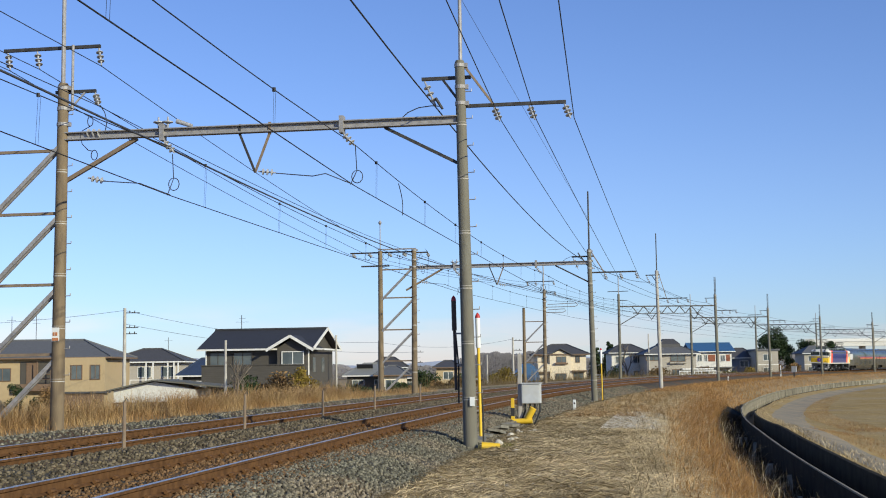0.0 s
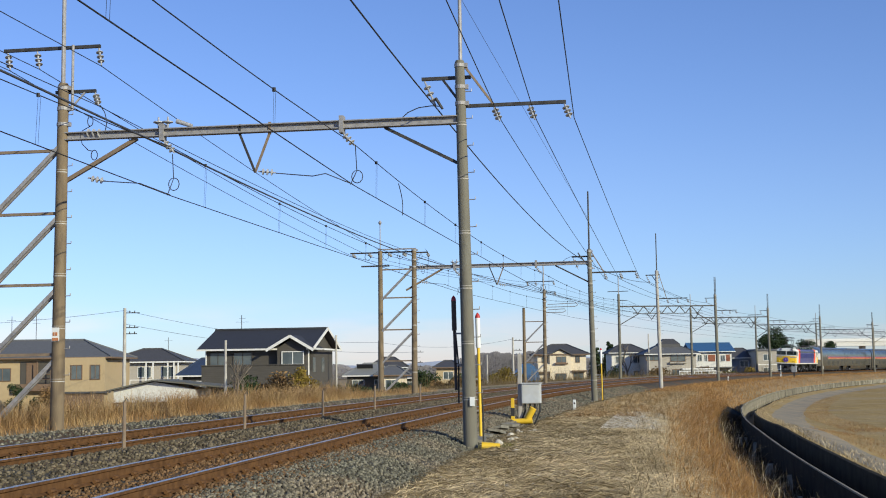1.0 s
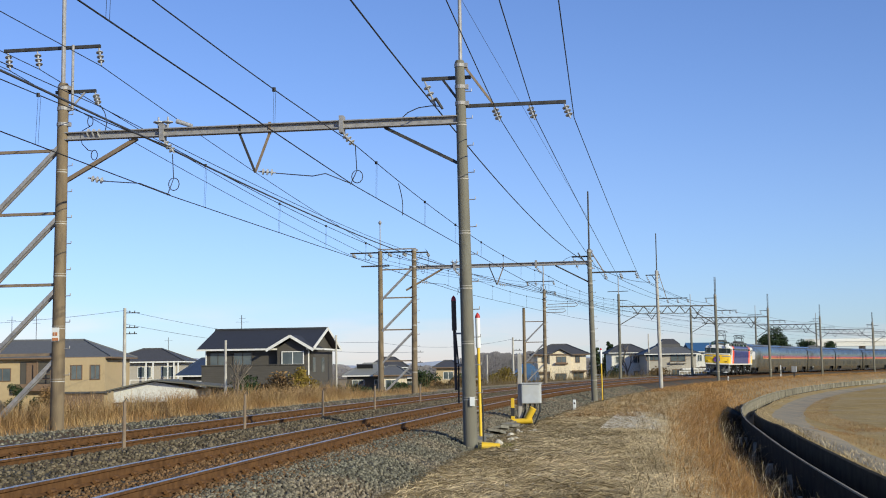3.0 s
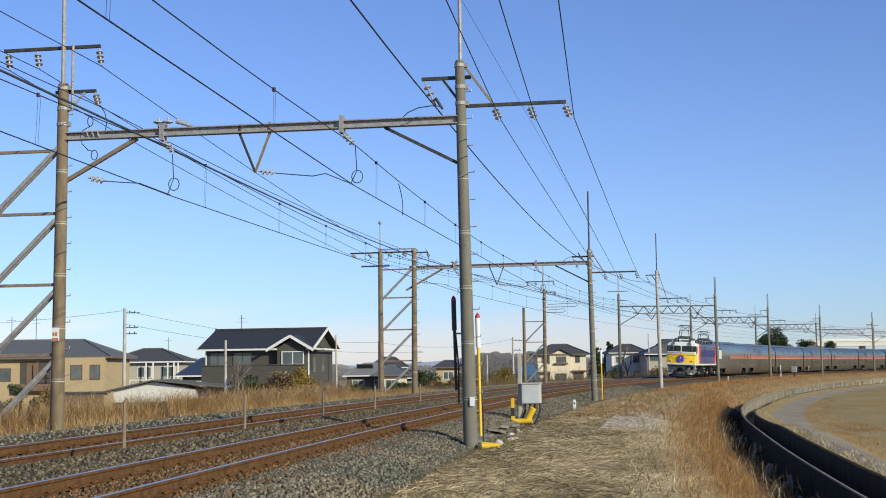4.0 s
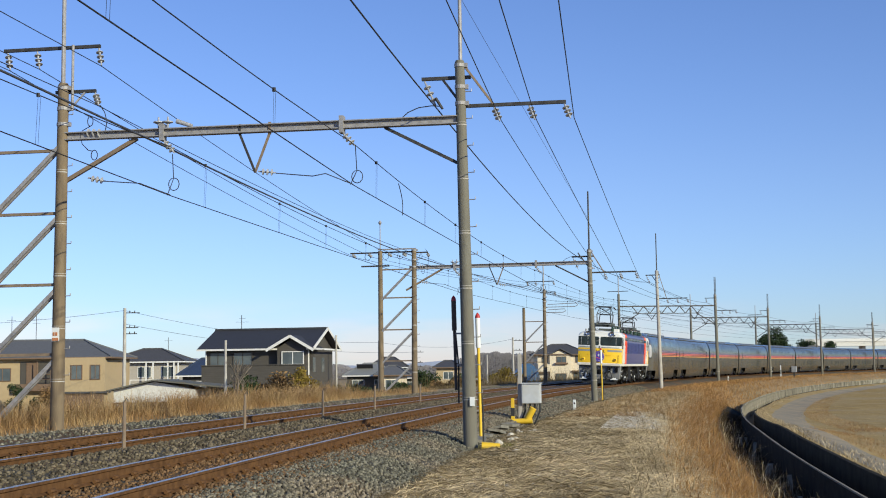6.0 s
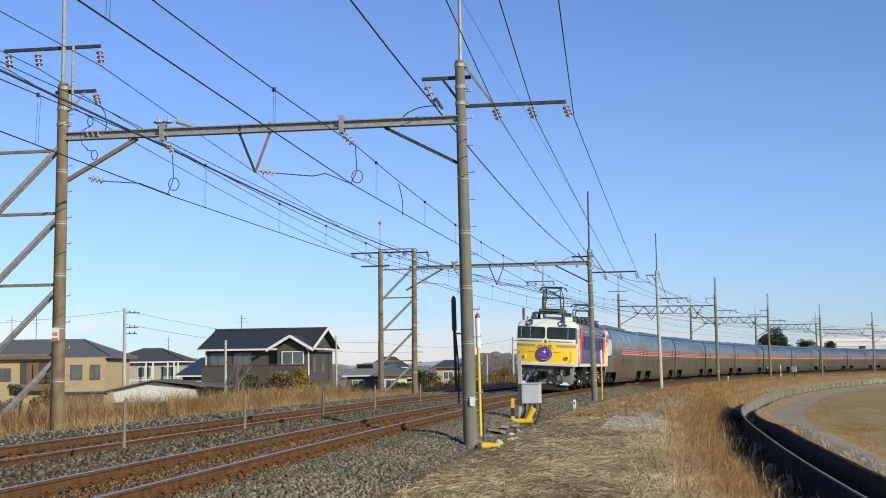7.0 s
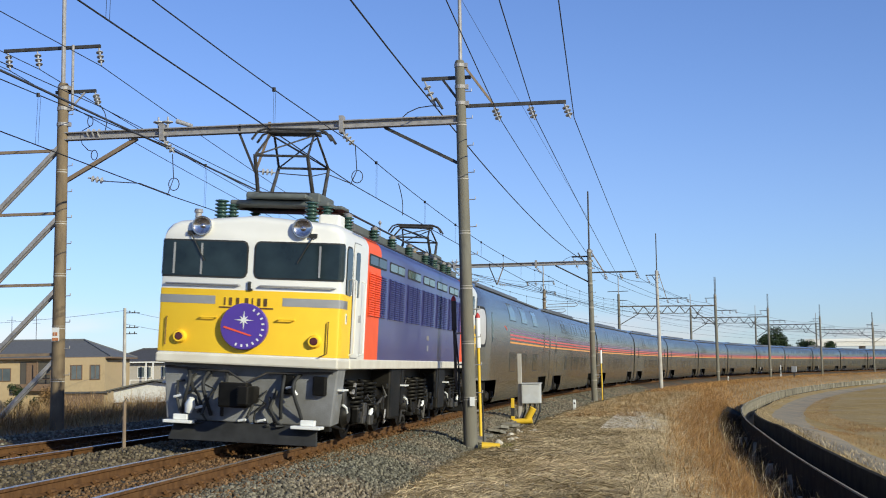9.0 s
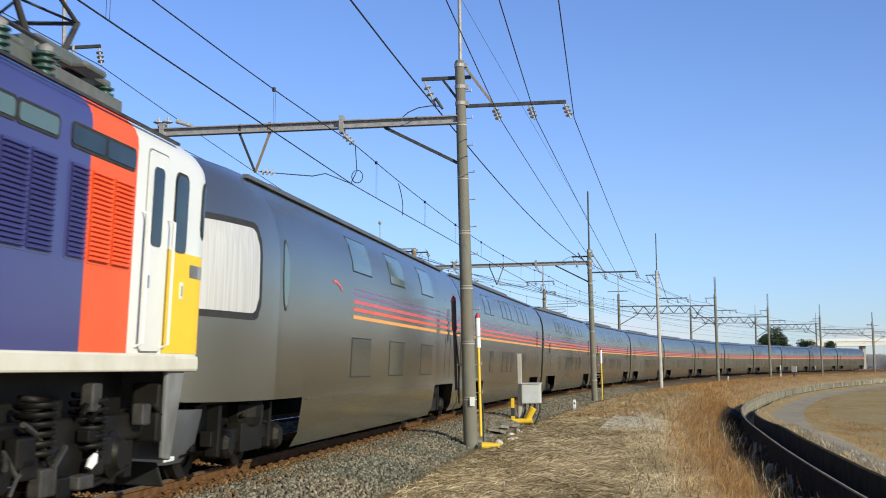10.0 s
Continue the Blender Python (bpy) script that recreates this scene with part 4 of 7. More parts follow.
def bowl(x, y, z, e, r, depth, n=20):
    """A hollow lamp reflector that opens along e."""
    rings = [[(x + rr * math.cos(2 * math.pi * i / n), y - e * d, z + rr * math.sin(2 * math.pi * i / n)) for i in range(n)] for rr, d in ((r, 0), (r * .8, depth * .45), (r * .45, depth * .85), (r * .05, depth))]
    return Build().loft(rings, True, False)


def rounded(cx, cz, w, h, r, n=4):
    out = []
    for sx, sz, a0 in ((1, 1, 0), (-1, 1, 90), (-1, -1, 180), (1, -1, 270)):
        for i in range(n + 1):
            a = radians(a0 + 90 * i / n)
            out.append((cx + sx * (w / 2 - r) + r * math.cos(a), cz + sz * (h / 2 - r) + r * math.sin(a)))
    return out


def side_plate(outline, side, x=1.40, thick=.012, base=0.0):
    """A plate on a side wall; outline in (y, z)."""
    return Build().plate([(side * (x + base), y, z) for y, z in outline], (side, 0, 0), thick)


def end_plate(outline, e, y=8.05, thick=.012, base=0.0):
    return Build().plate([(x, e * (y + base), z) for x, z in outline], (0, e, 0), thick)


def wheelset(parent, y, r, x=.56, axle=True):
    b = Build()
    for sx in (-1, 1):
        b.turned((sx * (x - .03), 0, 0), (sx * (x + .10), 0, 0), [(0, r + .028), (.25, r + .028), (.3, r), (.95, r), (.96, r * .82), (.8, r * .78), (.8, r * .4), (1, r * .32), (1, .05)], 28)
    b.rod((-.6, 0, 0), (.6, 0, 0), .09)
    for a in range(4):
        c, s_ = math.cos(a * math.pi / 2), math.sin(a * math.pi / 2)
        b.box(.655, .672, -.03 + c * r * .6, .03 + c * r * .6, -.03 + s_ * r * .6, .03 + s_ * r * .6)
    w = part("wheelset", b, UNDER, parent, "dark steel wheelset", 40)
    w.location = (0, y, r)
    return w


def pantograph(parent, y, up):
    """A diamond pantograph on its frame."""
    b = Build().box(-.82, .82, y - .7, y + .7, 4.02, 4.10).box(-.95, .95, y - .25, y + .25, 4.02, 4.09).box(-.5, .5, y - .9, y + .9, 4.12, 4.20)
    b.box(-.62, -.42, y - .5, y + .5, 4.1, 4.27).box(.42, .62, y - .5, y + .5, 4.1, 4.27)
    fr = part("pantograph_base", b, ROOFGREY, parent, "grey pantograph base frame", bevel=.03)
    zt = up
    zm = 4.25 + (zt - 4.25) * .52
    for e in (-1, 1):
        for sx in (-.46, .46):
            part("lower_arm", Build().rod((sx * 1.0, y + e * .35, 4.25), (sx * .95, y + e * .72, zm), .035, .03, 8), STEEL_DARK, parent, "dark steel pantograph arm")
            part("upper_arm", Build().rod((sx * .95, y + e * .72, zm), (sx * .8, y + e * .12, zt - .1), .022, .02, 8), STEEL_DARK, parent, "thin dark pantograph arm")
        part("knee_tube", Build().rod((-.46, y + e * .72, zm), (.46, y + e * .72, zm), .022), STEEL_DARK, parent, "dark cross tube")
        part("tie_rod", Build().rod((-.44, y + e * .72, zm), (.37, y + e * .12, zt - .1), .014), STEEL_DARK, parent, "thin diagonal tie rod")
        part("tie_rod", Build().rod((.44, y + e * .72, zm), (-.37, y + e * .12, zt - .1), .014), STEEL_DARK, parent, "thin diagonal tie rod")
        part("shaft", Build().rod((-.5, y + e * .35, 4.25), (.5, y + e * .35, 4.25), .04), STEEL_DARK, parent, "pivot shaft")
    b = Build()
    for e in (-.16, .16):
        b.path([(-.68, y + e, zt - .20), (-.58, y + e, zt - .05), (-.45, y + e, zt), (.45, y + e, zt), (.58, y + e, zt - .05), (.68, y + e, zt - .20)], .022)
    b.box(-.42, .42, y - .2, y + .2, zt - .07, zt - .03)
    part("collector_head", b, STEEL_DARK, parent, "flat collector head with bent horns")
    for sx in (-.78, .78):
        for e in (-1, 1):
            part("roof_insulator", roof_ins(sx, y + e * .62, 3.68, 4.03), GREEN_GLAZE, parent, "ribbed green insulator", 30)


def roof_ins(x, y, z0, z1, r=.085, n=6):
    prof = [(0, r * .9)]
    for i in range(n):
        t = (i + .15) / n
        prof += [(t, r * .65), (t + .35 / n, r * 1.1), (t + .6 / n, r * 1.1), (t + .8 / n, r * .65)]
    return Build().turned((x, y, z0), (x, y, z1), prof + [(1, r * .5)], 14)


def louvre(parent, y0, y1, z0, z1, side, material, label):
    """A bank of pressed louvres in three columns."""
    b = Build()
    n = 19
    cols = 3 if y1 - y0 > 1.2 else 2 if y1 - y0 > .7 else 1
    w = (y1 - y0) / cols
    for c in range(cols):
        a0, a1 = y0 + c * w + .04, y0 + (c + 1) * w - .04
        for i in range(n):
            z = z0 + (z1 - z0) * (i + .15) / n
            h = (z1 - z0) / n
            vs = [(side * (1.412), a0, z), (side * 1.412, a1, z), (side * 1.436, a1, z + h * .18), (side * 1.436, a0, z + h * .18), (side * 1.414, a0, z + h * .93), (side * 1.414, a1, z + h * .93)]
            b.add(vs, [(0, 1, 2, 3), (3, 2, 5, 4), (0, 3, 4), (1, 5, 2)])
    return part("louvres", b, material, parent, label)


def locomotive():
    g = thing("electric_locomotive", IDENT, "electric locomotive in ivory, yellow, orange and violet-blue", "locomotive")
    full = [loco_ring(-y, hw, zt) for y, hw, zt in LOCO_ST]
    mid = [loco_ring(y, 1.40, 3.73) for y in (-6.2, -5.12, 4.97, 6.02)]
    cab = Build().loft(full + [mid[0]])
    cab_f = part("cab", cab, WHITE_PAINT, g, "ivory front cab", 35)
    part("body_panel", Build().loft([mid[0], mid[1]]), ORANGE, g, "bright red-orange body panel", 35)
    part("body", Build().loft([mid[1], mid[2]]), BLUE, g, "glossy violet-blue body", 35)
    part("body_panel", Build().loft([mid[2], mid[3]]), ORANGE, g, "bright red-orange body panel", 35)
    cab_r = part("cab", Build().loft([mid[3]] + [loco_ring(y, hw, zt) for y, hw, zt in reversed(LOCO_ST)]), WHITE_PAINT, g, "ivory rear cab", 35)
    for e, cb in ((-1, cab_f), (1, cab_r)):
        # yellow band round the nose, and the grey stripe in it
        def band(z0, z1, y_in, k, gap=None, sd=1):
            b = Build()
            ring = [(1.40 + k, y_in)] + [(hw + k, y + k * .7) for y, hw, zt in reversed(LOCO_ST[:-1])]
            ring[-1] = (1.35 + k * .5, 8.05 + k)
            if gap is None:
                ring += [(-x, y) for x, y in reversed(ring)]
                runs = [ring]
            else:
                runs = [[(sd * x, y) for x, y in ring + [(gap, 8.05 + k)]]]
            for run in runs:
                n = len(run)
                vs = [(x, e * y, z) for x, y in run for z in (z0, z1)]
                inn = [(x * .985, e * (y - .02), z) for x, y in run for z in (z0, z1)]
                b.add(vs + inn, [(2 * i, 2 * i + 2, 2 * i + 3, 2 * i + 1) for i in range(n - 1)] + [(2 * i + 1, 2 * i + 3, 2 * n + 2 * i + 3, 2 * n + 2 * i + 1) for i in range(n - 1)] + [(2 * i, 2 * n + 2 * i, 2 * n + 2 * i + 2, 2 * i + 2) for i in range(n - 1)])
            return b
        part("yellow_band", band(1.50, 2.50, 7.30 if e < 0 else 6.92, .005), YELLOW, cb, "glossy yellow nose panel", 35)
        for sd in (-1, 1):
            part("grey_stripe", band(2.27, 2.40, 7.85, .009, .52, sd), GREY_PAINT, cb, "grey stripe", 35)
        for sd in (-1, 1):
            part("grab_rail", Build().path([(sd * .16, e * 8.05, 2.575), (sd * .17, e * 8.10, 2.575), (sd * 1.30, e * 8.10, 2.575), (sd * 1.31, e * 8.05, 2.575)], .016), GREY_PAINT, cb, "thin grey rail under the windscreen", 60)
        part("lamp_bracket", Build().box(-.02, .02, min(e * 8.04, e * 8.09), max(e * 8.04, e * 8.09), 2.50, 2.64).box(-.02, .05, min(e * 8.05, e * 8.09), max(e * 8.05, e * 8.09), 2.50, 2.53), RUBBER, cb, "small black bracket")
        part("hand_grip", Build().path([(1.24, e * 8.05, 2.05), (1.24, e * 8.09, 2.05), (1.24, e * 8.09, 1.56), (1.12, e * 8.09, 1.50)], .009), BROWN_NUM, cb, "bent dark hand grip", 60)
        part("hand_grip", Build().path([(-1.26, e * 8.05, 2.05), (-1.26, e * 8.09, 2.03), (-1.26, e * 8.09, 1.60)], .009), BROWN_NUM, cb, "bent dark hand grip", 60)
        for x0, x1 in ((-1.34, -.06), (.06, 1.34)):
            cx = (x0 + x1) / 2
            sx = 1 if cx > 0 else -1
            part("window_seal", nose_pane(sx, e, .045, 2.685, 3.285, .008, 7.885, .10), RUBBER, cb, "black window seal", 40)
            part("windscreen", nose_pane(sx, e, .07, 2.71, 3.26, .014, 7.91, .085), GLASS, cb, "dark windscreen that wraps round the corner", 40)
            for xb in ((1.06,) if sx > 0 else (-1.20, -.77)):
                part("windscreen_bar", end_plate(rounded(xb, 2.98, .028, .50, .01), e, 8.05, .024), GREY_PAINT, cb)
            part("headlight", Build().turned((sx * .78, e * 7.78, 3.52), (sx * .78, e * 8.065, 3.50), [(0, .11), (.75, .135), (.9, .155), (1, .15)], 20), WHITE_PAINT, cb, "round ivory headlight housing", 40)
            part("headlight_rim", Build().path([(sx * .78 + .143 * math.cos(a), e * 8.115, 3.50 + .143 * math.sin(a)) for a in np.linspace(0, 2 * math.pi, 25)], .016, 6), CHROME, cb, "bright metal rim", 60)
            part("lens", bowl(sx * .78, e * 8.118, 3.50, e, .14, .045).turned((sx * .78, e * 8.07, 3.50), (sx * .78, e * 8.11, 3.50), [(0, .03), (.7, .035), (1, .02)], 10), LENS, cb, "round headlight lens", 60)
            part("tail_light", Build().turned((sx * 1.04, e * 8.03, 1.74), (sx * 1.04, e * 8.13, 1.74), [(0, .115), (.6, .10), (1, .085)], 18), YELLOW, cb, "round yellow tail light housing", 40)
            part("lens", Build().turned((sx * 1.04, e * 8.12, 1.74), (sx * 1.04, e * 8.14, 1.74), [(0, .075), (1, .05)], 14), RED_LENS, cb, "dark red lens")
            part("handhold", Build().path([(sx * .72, e * 8.05, 2.06), (sx * .72, e * 8.12, 2.06), (sx * .48, e * 8.12, 2.06), (sx * .48, e * 8.05, 2.06)], .012), YELLOW, cb)
            part("wiper", Build().rod((sx * .95, e * 8.09, 3.38), (sx * .72, e * 8.09, 2.95), .01).box(sx * .95 - .05, sx * .95 + .05, min(e * 8.04, e * 8.1), max(e * 8.04, e * 8.1), 3.36, 3.42), RUBBER, cb, "windscreen wiper")
        # number plate
        for k, (x, w, hgt) in enumerate(((-.34, .035, .13), (-.25, .075, .13), (-.14, .075, .13), (.0, .085, .13), (.09, .03, .13), (.19, .075, .13), (.29, .085, .13))):
            part("number_bar", end_plate([(-.03 + x - w * .28, 2.26), (-.03 + x + w * .28, 2.26), (-.03 + x + w * .28, 2.25 + hgt), (-.03 + x - w * .28, 2.25 + hgt)], e, 8.055, .012), BROWN_NUM, cb, "dark plain bar")
        part("number_ledge", end_plate([(-.45, 2.215), (.38, 2.215), (.38, 2.235), (-.45, 2.235)], e, 8.055, .012), BROWN_NUM, cb, "thin dark ledge")
        part("whistle", Build().turned((-.95, e * 7.8, 3.62), (-.95, e * 7.8, 3.80), [(0, .05), (.6, .05), (.7, .07), (1, .06)]), STEEL, cb, "small steel horn").rotation_euler = (0, 0, 0)
        # side doors, windows
        for side in (-1, 1):
            yd, yw = (7.0, 7.55) if e < 0 else (6.56, 7.26)
            part("door_gap", side_plate(rounded(e * yd, 2.44, .565, 1.885, .07), side, 1.398, .007), SKIRT, cb, "dark gap round the door")
            part("cab_door", side_plate(rounded(e * yd, 2.44, .53, 1.85, .06), side, 1.398, .014), WHITE_PAINT, cb, "ivory cab door")
            part("door_handle", side_plate(rounded(e * (yd - .2), 2.15, .05, .12, .015), side, 1.41, .03), CHROME, cb, "small metal door handle")
            part("data_plate", side_plate(rounded(e * (yw + .12), 2.12, .08, .17, .01), side, 1.402, .012), WHITE, cb, "small white plate")
            part("data_bars", side_plate([(e * (yw + .10), 2.07), (e * (yw + .14), 2.07), (e * (yw + .14), 2.17), (e * (yw + .10), 2.17)], side, 1.414, .004), GREY_PAINT, cb, "small grey bars")
            part("door_window", side_plate(rounded(e * yd, 2.86, .28, .74, .06), side, 1.398, .020), GLASS, cb, "tall narrow door window")
            part("side_window", side_plate(rounded(e * yw, 2.87, .36, .76, .09), side, 1.396, .016), GLASS, cb, "cab side window")
            part("window_seal", side_plate(rounded(e * yw, 2.87, .42, .82, .11), side, 1.394, .010), RUBBER, cb, "black window seal")
            for yy in (yd - .36, yd + .33):
                part("handrail", Build().path([(side * 1.40, e * yy, 1.55), (side * 1.47, e * yy, 1.58), (side * 1.47, e * yy, 2.75), (side * 1.40, e * yy, 2.78)], .014), WHITE, cb, "upright ivory handrail")
            part("grey_stripe", side_plate([(e * 7.80, 2.27), (e * 8.0, 2.27), (e * 8.0, 2.40), (e * 7.83, 2.40)], side, 1.375, .03), GREY_PAINT, cb, "grey stripe")
        # pilot, steps, coupler, hoses
        b = Build().plate([(-1.36, e * 7.75, 1.34), (1.36, e * 7.75, 1.34), (1.28, e * 7.72, .42), (-1.28, e * 7.72, .42)], (0, e, 0), .05)
        part("apron", b, SKIRT, g, "grimy grey front apron", bevel=.02)
        for sx in (-1, 1):
            b = Build().plate([(sx * 1.36, e * 7.80, 1.33), (sx * 1.36, e * 7.30, 1.33), (sx * 1.32, e * 7.42, .46), (sx * 1.28, e * 7.76, .42)], (-sx, 0, 0), .05)
            part("apron_side", b, SKIRT, g, "grey folded apron side", bevel=.015)
            part("step", Build().box(sx * .98 - .22, sx * .98 + .22, min(e * 7.85, e * 8.15), max(e * 7.85, e * 8.15), .38, .43).box(sx * .98 - .1, sx * .98 + .12, min(e * 7.95, e * 8.05), max(e * 7.95, e * 8.05), .43, .52), WHITE, g, "white footstep", bevel=.012)
        part("snow_plough", Build().plate([(-1.1, e * 7.85, .42), (1.1, e * 7.85, .42), (1.15, e * 8.0, .12), (-1.15, e * 8.0, .12)], (0, e, 0), .04), PLOUGH, g, "dark snow guard", bevel=.02)
        b = Build().box(-.16, .16, min(e * 7.7, e * 8.5), max(e * 7.7, e * 8.5), .74, 1.0).box(-.24, .2, min(e * 8.3, e * 8.55), max(e * 8.3, e * 8.55), .68, 1.06).box(.08, .26, min(e * 8.4, e * 8.68), max(e * 8.4, e * 8.68), .72, 1.02)
        part("coupler", b, UNDER, g, "knuckle coupler", bevel=.03)
        for x, w in ((-.95, .3), (-.6, -.15), (.55, .12), (.8, -.2), (-.35, .2)):
            pts = [(x + w * .3 * math.sin(4 * u), e * (7.82 + .22 * math.sin(math.pi * u)), 1.22 - .72 * u + .12 * math.sin(3 * u)) for u in np.linspace(0, 1, 8)]
            part("brake_hose", Build().path(pts, .028, 7), RUBBER, g, "black air hose", 60)
        part("hose_end", Build().turned((-.86, e * 8.0, .55), (-.80, e * 8.05, .78), [(0, .05), (.5, .08), (1, .04)]), WHITE, g, "white-painted hose coupling", 40)
        part("hose_end", Build().path([(.62, e * 7.95, 1.0), (.72, e * 8.02, 1.02), (.80, e * 8.0, .9)], .022), WHITE, g, "white-painted cock handle")
        part("lifting_bar", Build().path([(-1.3, e * 7.88, 1.26), (-.3, e * 7.92, 1.22), (0, e * 8.0, 1.05), (.3, e * 7.92, 1.22), (1.3, e * 7.88, 1.26)], .018), STEEL_DARK, g, "uncoupling lever")
        part("buffer_beam", Build().box(-1.41, 1.41, min(e * 7.2, e * 8.07), max(e * 7.2, e * 8.07), 1.32, 1.48), SILL_PAINT, g, "cream buffer beam", bevel=.03)
        # jumper sockets
        for x in (.62, 1.1):
            part("jumper_socket", Build().box(x - .1, x + .1, min(e * 7.78, e * 7.9), max(e * 7.78, e * 7.9), .9, 1.2), UNDER, g, "dark jumper socket", bevel=.02)
    part("sill", Build().box(-1.425, 1.425, -7.3, 7.3, 1.325, 1.49), SILL_PAINT, g, "cream sill along the body", bevel=.02)
    # headmark on the front
    part("headmark", Build().turned((-.03, -8.06, 1.93), (-.03, -8.16, 1.93), [(0, .36), (.8, .365), (1, .35)], 40), MARK_BLUE, g, "round violet headmark", 40)
    star = []
    for i in range(16):
        r = (.15, .035, .085, .035)[i % 4]
        star.append((-.03 + r * math.sin(i * math.pi / 8), 2.03 + r * math.cos(i * math.pi / 8)))
    part("headmark_star", Build().plate([(x, -8.162, z) for x, z in star], (0, -1, 0), .006), WHITE, g, "white star emblem")
    part("headmark_streak", Build().plate([(-.34, -8.162, 1.90), (-.33, -8.162, 1.93), (.10, -8.162, 1.80), (.08, -8.162, 1.78)], (0, -1, 0), .005), S_RED, g, "red streak emblem")
    for k in range(11):
        a = radians(60 - 17 * k)
        c = Vector((-.03 + .30 * math.cos(a), -8.163, 1.93 + .30 * math.sin(a)))
        part("headmark_bar", Build().box(-.013, .013, -.004, .004, -.022, .022, Matrix.Translation(c) @ Matrix.Rotation(-(a - math.pi / 2), 4, "Y")), WHITE, g, "small pale bar")
    # sides
    for side in (-1, 1):
        for c in (-3.6, -1.8, 0.0, 1.8, 3.6):
            part("grille_backing", side_plate(rounded(c, 2.605, 1.5, .79, .06), side, 1.398, .006), BLUE, g, "flat panel behind louvres")
            louvre(g, c - .73, c + .73, 2.23, 2.98, side, BLUE, "violet-blue pressed louvres")
            for k in (-.37, .37):
                part("clerestory_seal", side_plate(rounded(c + k, 3.20, .74, .19, .05), side, 1.396, .010), RUBBER, g, "dark window seal")
                part("clerestory_window", side_plate(rounded(c + k, 3.20, .66, .135, .035), side, 1.396, .016), GLASS_PALE, g, "small grey-green window")
        for e in (-1, 1):
            n0, n1, q0, q1 = (4.64, 5.11, 5.13, 6.12) if e < 0 else (4.56, 4.95, 4.98, 5.96)
            part("grille_backing", side_plate(rounded(e * (n0 + n1) / 2, 2.605, n1 - n0, .79, .03), side, 1.398, .006), BLUE, g, "flat panel behind louvres")
            part("grille_backing", side_plate(rounded(e * (q0 + q1) / 2, 2.605, q1 - q0, .79, .06), side, 1.398, .006), ORANGE, g, "flat panel behind louvres")
            a, b_ = sorted((e * q0, e * q1))
            louvre(g, a, b_, 2.23, 2.98, side, ORANGE, "red-orange pressed louvres")
            a, b_ = sorted((e * n0, e * n1))
            louvre(g, a, b_, 2.23, 2.98, side, BLUE, "violet-blue pressed louvres")
            mc = (n0 + q1) / 2
            part("clerestory_seal", side_plate(rounded(e * mc, 3.20, q1 - n0, .21, .05), side, 1.396, .010), RUBBER, g, "dark window seal")
            for k in (-.36, .36):
                part("clerestory_window", side_plate(rounded(e * mc + k, 3.20, .66, .15, .035), side, 1.396, .016), GLASS, g, "small dark window")
        part("eave_strip", Build().bar((side * 1.36, -7.2, 3.56), (side * 1.36, 7.2, 3.56), .03, .025), STEEL_DARK, g, "dark eave strip")
        part("maker_plate", side_plate(rounded(.1, 1.98, .22, .10, .02), side, 1.40, .012), STEEL, g, "small metal plate")
        part("data_bars", Build().plate([(side * 1.401, .05, 1.70), (side * 1.401, .2, 1.70), (side * 1.401, .2, 1.82), (side * 1.401, .05, 1.82)], (side, 0, 0), .004), GREY_PAINT, g, "faded small bars")
    # roof
    part("roof_walk", Build().box(-.62, .62, -4.6, 4.6, 3.70, 3.92).box(-.75, .75, -2.0, 2.0, 3.70, 3.88), ROOFGREY, g, "grey roof equipment cover", bevel=.05)
    part("roof_edge", Build().bar((.98, -6.6, 3.78), (.98, 6.6, 3.78), .05, .16).bar((-.98, -6.6, 3.78), (-.98, 6.6, 3.78), .05, .16), ROOFGREY, g, "grey roof edge boards")
    for y in (-6.4, -4.3, -2.6, -.75, 1.3, 1.9, 2.5, 3.9, 4.7):
        part("roof_insulator", roof_ins(1.08, float(y), 3.55, 3.88, .085), GREEN_GLAZE, g, "ribbed green insulator", 30)
        part("insulator_cap", Build().turned((1.08, float(y), 3.88), (1.08, float(y), 3.95), [(0, .06), (.5, .07), (1, .02)]), STEEL, g, "metal cap", 40)
    part("bus_bar", Build().path([(1.08, -6.4, 3.95), (1.08, 4.7, 3.95)], .02), STEEL_DARK, g, "roof bus bar")
    part("roof_fan", Build().box(.72, 1.08, -6.95, -6.6, 3.62, 3.86), WHITE_PAINT, g, "ivory box on the cab roof", bevel=.04)
    part("roof_insulator", roof_ins(-.75, -7.3, 3.66, 4.02, .10), GREEN_GLAZE, g, "ribbed green insulator", 30)
    part("roof_insulator", roof_ins(.70, -7.3, 3.66, 4.02, .10), GREEN_GLAZE, g, "ribbed green insulator", 30)
    pantograph(g, -6.0, 5.42)
    pantograph(g, 6.1, 5.06)
    # bogies
    for yb in (-5.3, 0.0, 5.3):
        for side in (-1, 1):
            x = side * 1.02
            b = Build().box(min(x, x + side * .14), max(x, x + side * .14), yb - 2.0, yb + 2.0, .66, .92)
            b.box(min(x, x + side * .16), max(x, x + side * .16), yb - .5, yb + .5, .36, .72)
            part("bogie_frame", b, UNDER, g, "dark bogie side frame", bevel=.04)
            for k in (-.95, .95):
                b = Build().path([(x + side * .16 + .14 * math.cos(a), yb + k * .55 + .14 * math.sin(a), .62 + .075 * a / 6.28) for a in np.linspace(0, 6.28 * 6.5, 70)], .027, 6)
                part("coil_spring", b, UNDER, g, "dark coil spring", 60)
                part("axle_box", Build().turned((x - side * .05, yb + k * 1.25, .56), (x + side * .24, yb + k * 1.25, .56), [(0, .22), (.7, .22), (.8, .17), (1, .14)], 16), UNDER, g, "round axle box", 40)
